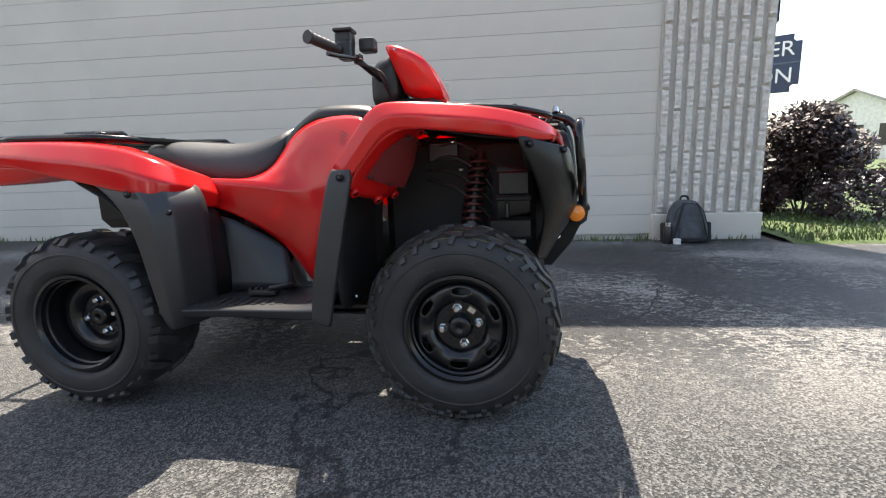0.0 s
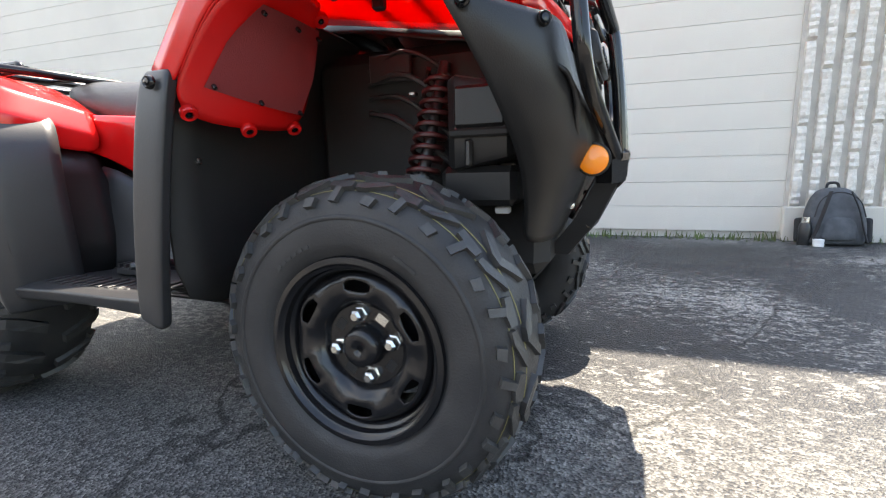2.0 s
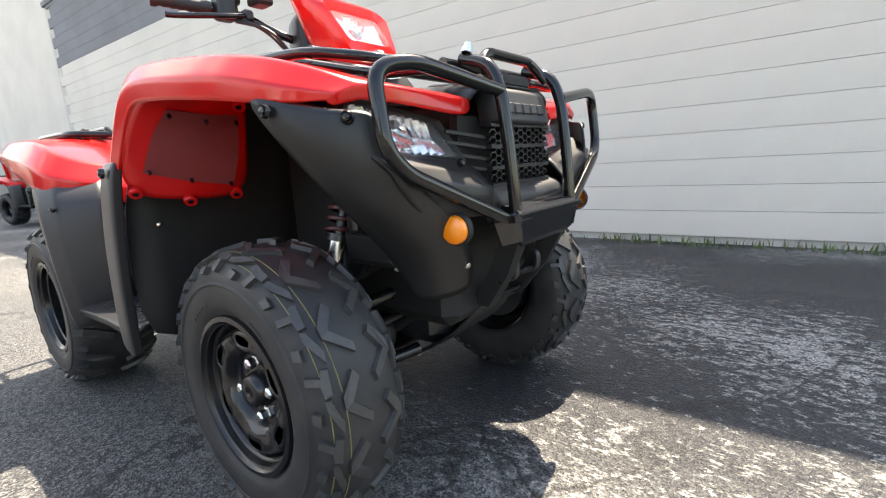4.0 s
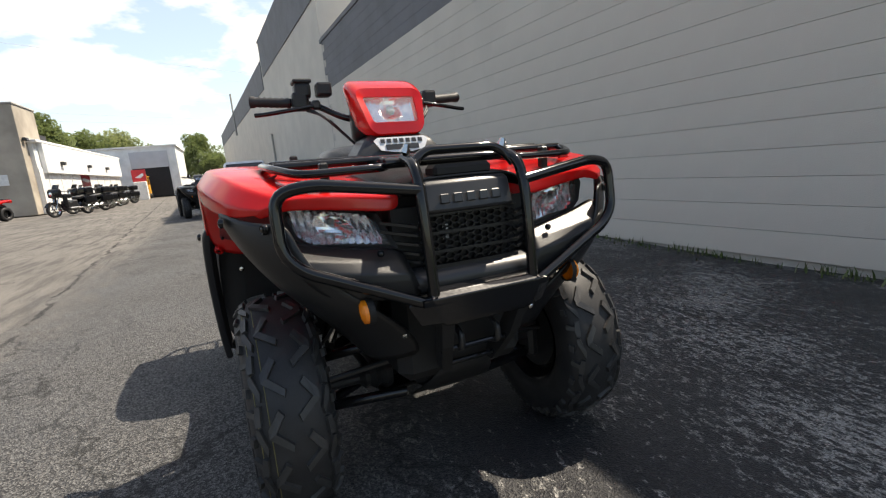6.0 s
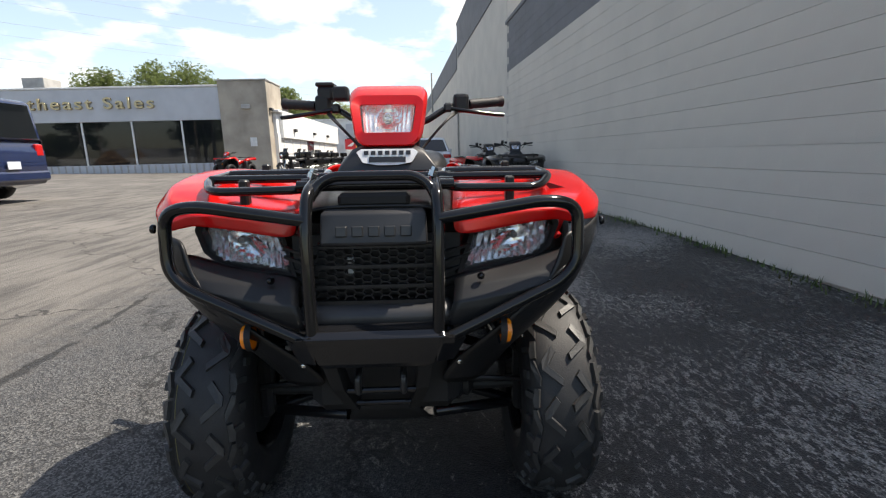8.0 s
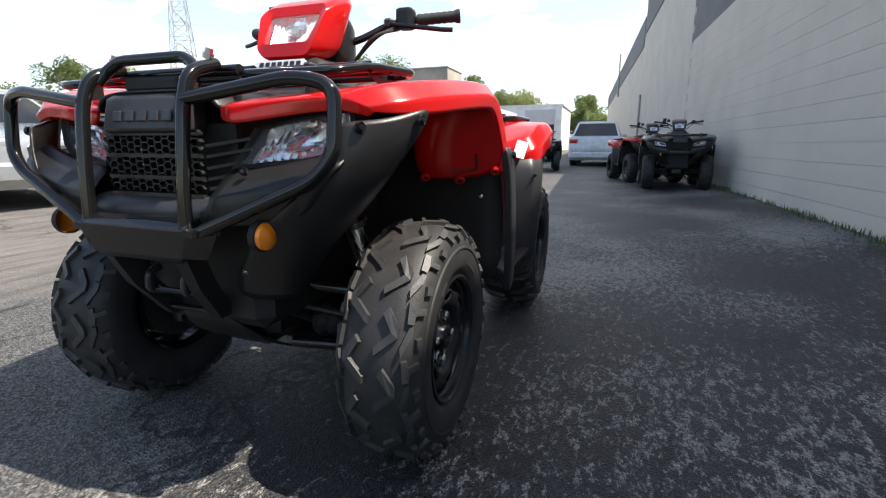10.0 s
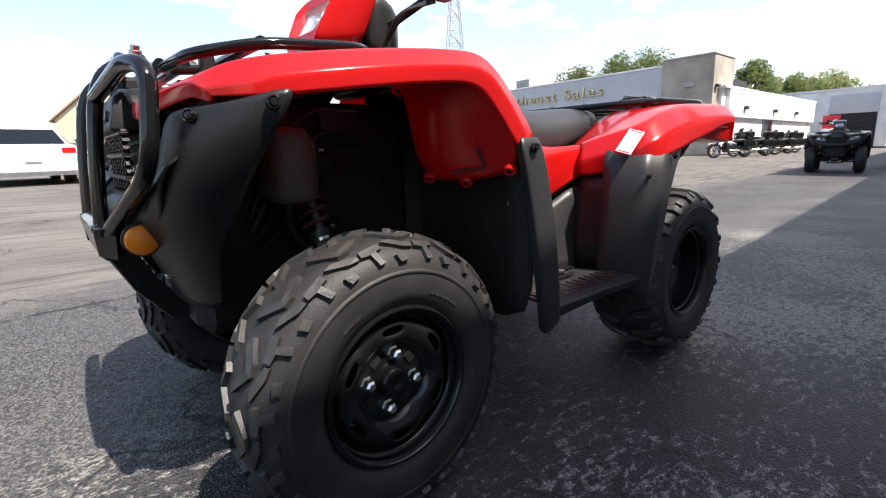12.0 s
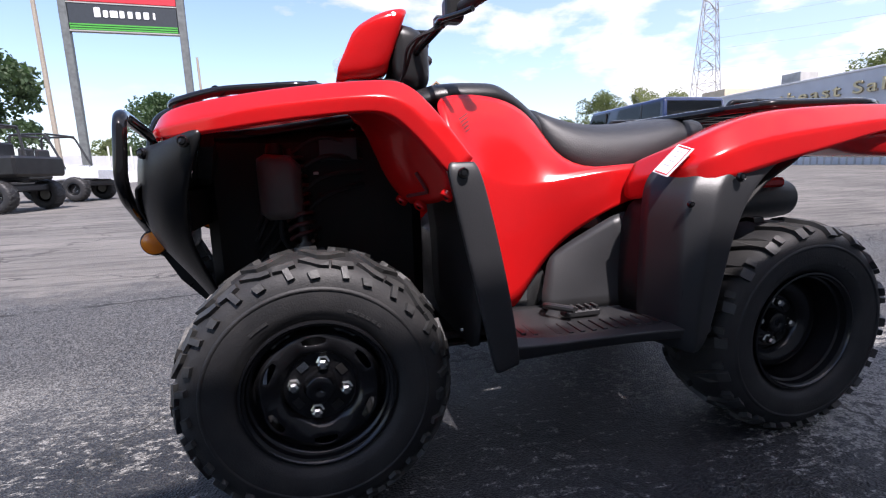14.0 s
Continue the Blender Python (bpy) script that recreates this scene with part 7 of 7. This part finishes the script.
for i, w in enumerate((0.34, 0.26, 0.42, 0.26, 0.26, 0.26, 0.30, 0.12)):
    part("white_bar", box(1.15 - i * 0.36, 0.14, 8.62 if i else 8.68, w * 0.82, 0.03, 0.34 if i else 0.46, 0.03), M["sign_white"], ds)
px, py = polar(294.6, 38)
up = thing("utility_pole", "weathered wooden utility pole", "pole", Matrix.Translation((px, py, 0)))
part("pole", tube([(0, 0, 0), (0.1, 0, 14)], 0.17, 0, 8, taper=0.7), M["wood_pole"], up)
px, py = polar(281.9, 46, (0.86, 1.32))
up2 = copy_thing(up, pose(px, py, 0, 0, 0, 30))
up2.scale = (0.8, 0.8, 0.72)
part("rear_cladding", box(-2.09, 0, 0.56, 0.10, 1.74, 0.42, 0.03), M["grey_plastic"], jeep, "dark grey lower cladding")
px, py = polar(276.4, 44)
fp = thing("flagpole", "white flagpole with a small striped flag", "flag", Matrix.Translation((px, py, 0)))
part("pole", tube([(0, 0, 0), (0, 0, 6.4)], 0.05, 0, 8), M["white_trim"], fp)
for i in range(6):
    part("stripe", box(-0.9, 0.02 * (i % 2), 6.2 - i * 0.17, 1.7, 0.02, 0.165), M["sign_red"] if i % 2 == 0 else M["sign_white"], fp)
part("canton", box(-0.42, 0.035, 6.03, 0.7, 0.02, 0.5), M["sign_blue"], fp)


def buggy(label, x, y, rz, pale):
    u = thing("utility_buggy", label, "buggy", pose(x, y, 0, 0, 0, rz), group="side-by-side buggies")
    for sx2 in (0.95, -0.95):
        for s in (1, -1):
            wheel(u, sx2, s * 0.62, 0.34, 0.34, 0.26, True, s, False)
    soft(part("bed", box(-0.85, 0, 0.95, 1.1, 1.35, 0.42, 0.05), M["black_plastic"], u, "black cargo bed"), 0)
    soft(part("hood", loft([ring_pts(0.35, 0.62, 0.55, 1.0, 0.3), ring_pts(0.9, 0.62, 0.6, 1.0, 0.3), ring_pts(1.5, 0.5, 0.6, 0.85, 0.3)]), pale, u, "pale hood", smooth=60), 0)
    part("floor", box(0.1, 0, 0.5, 2.4, 1.2, 0.16, 0.03), M["steel_dark"], u)
    part("side_panel", box(-0.1, 0, 0.78, 1.0, 1.3, 0.3, 0.04), M["black_plastic"], u)
    for s in (1, -1):
        part("roll_bar", tube([(0.75, s * 0.62, 0.9), (0.35, s * 0.58, 1.85), (-0.55, s * 0.58, 1.85), (-0.62, s * 0.6, 0.95)], 0.03, 0.12, 8), M["steel_dark"], u)
        part("seat", box(-0.15, s * 0.3, 0.95, 0.5, 0.5, 0.14, 0.04), M["seat"], u)
        part("backrest", box(-0.4, s * 0.3, 1.25, 0.12, 0.5, 0.5, 0.04), M["seat"], u)
    for x2 in (0.35, -0.55):
        part("cross_bar", tube([(x2, -0.58, 1.85), (x2, 0.58, 1.85)], 0.03, 0, 8), M["steel_dark"], u)
    return u


x, y = polar(300.4, 13.2)
buggy("black and white utility buggy with a roll cage", x, y, -12, M["white_car"])
x, y = polar(295.0, 16.5)
buggy("white utility buggy parked behind another", x, y, 172, M["white_car"])

# lattice pylon and wires
def pylon(x, y, h):
    p = thing("transmission_pylon", "grey steel lattice transmission pylon", "pylon", pose(x, y, 0, 0, 0, 35))
    bm = bmesh.new()
    wid = lambda z: 3.4 * (1 - z / h) ** 0.9 + 1.1
    lv = [0, 7, 13, 18, 22.5, 27, 31, 35, 39, 43, 47, h]
    for a, c in zip(lv, lv[1:]):
        for sx2, sy2 in ((1, 1), (1, -1), (-1, -1), (-1, 1)):
            tube([(sx2 * wid(a), sy2 * wid(a), a), (sx2 * wid(c), sy2 * wid(c), c)], 0.12, 0, 4, bm=bm)
            nx, ny = (sx2, -sy2) if sx2 == sy2 else (-sx2, sy2)
            tube([(sx2 * wid(a), sy2 * wid(a), a), (nx * wid(c), ny * wid(c), c)], 0.07, 0, 4, bm=bm)
            tube([(nx * wid(a), ny * wid(a), a), (sx2 * wid(c), sy2 * wid(c), c)], 0.07, 0, 4, bm=bm)
            tube([(sx2 * wid(c), sy2 * wid(c), c), (nx * wid(c), ny * wid(c), c)], 0.07, 0, 4, bm=bm)
    part("lattice", bm, M["pole"], p)
    for z2 in (28, 36, 44):
        part("cross_arm", tube([(-7.5, 0, z2 + 0.3), (0, 0, z2 + 1.2), (7.5, 0, z2 + 0.3)], 0.16, 0, 6), M["pole"], p)
        for s in (1, -1):
            part("insulator", tube([(s * 7.4, 0, z2), (s * 7.4, 0, z2 - 1.8)], 0.14, 0, 6), M["concrete"], p)
    return p


px, py = polar(227.2, 165)
pylon(px, py, 52)
wr = thing("power_lines", "thin overhead power lines", "cable")
far = Vector((*polar(150, 330), 0))
for z2 in (26.5, 34.5, 42.5):
    for s in (1, -1):
        a = Vector((px + s * 6.0, py + s * 4.2, z2))
        b = far + Vector((s * 6, s * 4, z2 + 4))
        pts = [a + (b - a) * (i / 14) - Vector((0, 0, 26 * (i / 14) * (1 - i / 14))) for i in range(15)]
        part("wire", tube(pts, 0.026, 0, 4), M["pole"], wr)

# corner sign beyond the building: only the end of its words shows
cx, cy = polar(64.4, 26, (0.807, -1.796))
cs = thing("road_sign", "dark blue rounded shop sign with white letters", "sign", pose(cx, cy, 0, 0, 0, -26))
M_sign = M["sign_blue"]
bm = box(-1.35, 0, 4.4, 4.2, 0.3, 2.35)
bmesh.ops.bevel(bm, geom=[e for e in bm.edges if abs(e.verts[0].co.z - e.verts[1].co.z) < 0.01 and abs(e.verts[0].co.x - e.verts[1].co.x) < 0.01], offset=0.3, segments=5, affect="EDGES")
part("panel", bm, M_sign, cs, "dark blue sign panel")
part("panel", box(-2.1, 0, 7.2, 3.9, 0.3, 2.4, 0.2), M_sign, cs)
part("blue_line", box(-1.2, -0.16, 4.42, 3.8, 0.02, 0.07), M["navy"], cs)
part("post", tube([(-2.0, 0, 0), (-2.0, 0, 6)], 0.2, 0, 8), M["pole"], cs)
for word, zz in (("ER", 4.72), ("ON", 3.62)):
    cu = bpy.data.curves.new("sign_text", "FONT")
    cu.body, cu.size, cu.extrude, cu.align_x = word, 0.86, 0.03, "RIGHT"
    tmp = new("sign_tmp", cu)
    me = bpy.data.meshes.new_from_object(tmp.evaluated_get(bpy.context.evaluated_depsgraph_get()))
    bpy.data.objects.remove(tmp)
    me.materials.clear()
    me.materials.append(M["sign_white"])
    o = new("letters", me)
    o.parent = cs
    o.matrix_basis = Matrix.Translation((0.52, -0.17, zz)) @ Matrix.Rotation(radians(90), 4, "X")

# trees
for i, (az, dd, h, r, mm, lb) in enumerate((
        (196.0, 62, 9.0, 3.2, "leaf", "leafy green tree behind the service wing"), (193.0, 70, 8.0, 3.4, "leaf", "leafy green tree behind the service wing"), (190.4, 74, 8.6, 3.6, "leaf_pale", "pale green tree behind the service wing"),
        (188.2, 78, 7.2, 3.0, "leaf_pale", "pale green tree behind the workshop"), (183.2, 80, 8.6, 3.4, "leaf", "leafy green tree beyond the wall"), (181.6, 76, 5.2, 2.8, "leaf", "leafy green tree beyond the wall"), (185.2, 84, 6.5, 3.0, "leaf", "leafy green tree beyond the workshop"),
        (205.5, 66, 11.6, 4.6, "leaf", "leafy green tree behind the shop"), (209.0, 70, 12.4, 5.0, "leaf", "leafy green tree behind the shop"), (213.0, 72, 11.4, 4.6, "leaf", "leafy green tree behind the shop"),
        (229.5, 75, 9.6, 3.8, "leaf_pale", "pale green tree behind the parked cars"), (233.0, 75, 10.4, 4.2, "leaf_pale", "pale green tree behind the parked cars"), (237.0, 75, 10.6, 4.2, "leaf", "leafy green tree behind the parked cars"), (241.0, 72, 6.6, 3.6, "leaf", "leafy green tree behind the parked cars"), (246, 80, 6.2, 3.4, "leaf", "leafy green tree far off"),
        (286.0, 52, 7.8, 4.0, "leaf_dark", "dark green tree behind the firewood"), (283.0, 60, 6.0, 3.0, "leaf_dark", "dark green tree behind the firewood"), (298.9, 40, 8.8, 3.3, "leaf_dark", "dark green tree beside the pylon sign"), (302.5, 46, 10.0, 3.6, "leaf_dark", "dark green tree beside the pylon sign"),
        (55.5, 40, 4.0, 2.2, "leaf_pale", "small pale green tree beyond the road"), (52, 44, 5.0, 2.6, "leaf", "leafy green tree beyond the road"), (276, 70, 4.2, 2.2, "leaf", "leafy green tree far off"), (290.5, 64, 4.5, 2.6, "leaf", "leafy green tree far off"), (265.5, 70, 6, 2.8, "leaf", "leafy green tree behind the house"))):
    x, y = polar(az, dd)
    tree(x, y, h, r, M[mm], 100 + i, lb)

# ---- small things by the wall ----
bp = thing("backpack", "grey nylon backpack leaning on the pilaster", "backpack", pose(2.42, 3.02, -0.09, -9, 0, 4))
soft(part("body", loft([[(x, y, z) for x, y, z in [(-w, -d, z), (-w * 0.55, -d * 1.25, z), (w * 0.55, -d * 1.25, z), (w, -d, z), (w, d, z), (-w, d, z)]] for z, w, d in ((0.0, 0.17, 0.07), (0.02, 0.20, 0.10), (0.15, 0.20, 0.115), (0.32, 0.165, 0.09), (0.40, 0.11, 0.06), (0.42, 0.05, 0.03))]), M["bag"], bp, "grey padded body", smooth=180), 2)
soft(part("front_pocket", loft([[(-w, -0.10, z), (-w * 0.6, -0.10 - d, z), (w * 0.6, -0.10 - d, z), (w, -0.10, z)] for z, w, d in ((0.03, 0.13, 0.03), (0.05, 0.15, 0.06), (0.17, 0.14, 0.055), (0.22, 0.10, 0.02))]), M["bag"], bp, smooth=180), 2)
for s in (1, -1):
    part("strap", tube([(s * 0.06, -0.135, 0.38), (s * 0.10, -0.155, 0.26), (s * 0.14, -0.14, 0.10), (s * 0.17, -0.12, 0.02)], 0.016, 0.05, 8, flat=0.4), M["bag_black"], bp, "black webbing strap")
    part("side_pocket", box(s * 0.195, -0.02, 0.11, 0.05, 0.13, 0.18, 0.02, seg=2), M["bag_black"], bp)
part("handle", tube([(-0.04, 0.0, 0.41), (-0.03, 0.0, 0.455), (0.03, 0.0, 0.455), (0.04, 0.0, 0.41)], 0.010, 0.02, 8), M["bag_black"], bp)
part("zip", tube([(-0.15, -0.13, 0.2), (-0.12, -0.125, 0.33), (0.0, -0.115, 0.39), (0.12, -0.125, 0.33), (0.15, -0.13, 0.2)], 0.004, 0.06, 6), M["bag_black"], bp)
bt = thing("drink_bottle", "dark insulated drink bottle", "bottle", Matrix.Translation((2.235, 2.93, -0.085)))
part("flask", revolve([(0.0001, 0.0), (0.036, 0.0), (0.04, 0.01), (0.04, 0.14), (0.03, 0.17), (0.0001, 0.17)], 20), M["steel_dark"], bt, smooth=40).matrix_basis = Matrix.Rotation(radians(90), 4, "X")
part("lid", revolve([(0.0001, 0.21), (0.026, 0.21), (0.028, 0.172), (0.0001, 0.172)], 20), M["chrome"], bt, smooth=40).matrix_basis = Matrix.Rotation(radians(90), 4, "X")
tn = thing("small_can", "small pale metal can on the asphalt", "can", Matrix.Translation((2.30, 2.86, -0.085)))
part("can_body", revolve([(0.0001, 0), (0.033, 0.0), (0.034, 0.004), (0.034, 0.06), (0.0001, 0.062)], 20), M["white_decal"], tn, smooth=40).matrix_basis = Matrix.Rotation(radians(90), 4, "X")

# everything beyond the quad bike stands on the rising lot
for o in list(scene.objects):
    if o.parent is None and o.type in {"EMPTY", "MESH"} and o.get("kind") != "structure" and o.get("kind") != "stuff":
        yy = o.location.y
        if o.name in ("dealership", "service_wing", "workshop"):
            yy = -12.0
        elif o.name == "fence":
            yy = -44.0
        if yy < -1.0:
            o.location.z += ground_z(yy)
low.location.z = ground_z(-40)

# pale spill on the asphalt by the wall
st2 = random.Random(5)
bm = bmesh.new()
for k in range(34):
    cx, cy = -3.15 + st2.gauss(0, 0.17), 2.2 + st2.gauss(0, 0.09)
    rr = st2.uniform(0.012, 0.05)
    ring = [(cx + rr * st2.uniform(0.4, 1.7) * math.cos(i * 0.698), cy + rr * st2.uniform(0.3, 1.0) * math.sin(i * 0.698)) for i in range(9)]
    loft([[(x, y, ground_z(y) + 0.0005) for x, y in ring], [(x, y, ground_z(y) + 0.003) for x, y in ring]], bm)
tagged(part("spill", bm, M["concrete"]), "dried pale spill flaked over the asphalt", "spill")
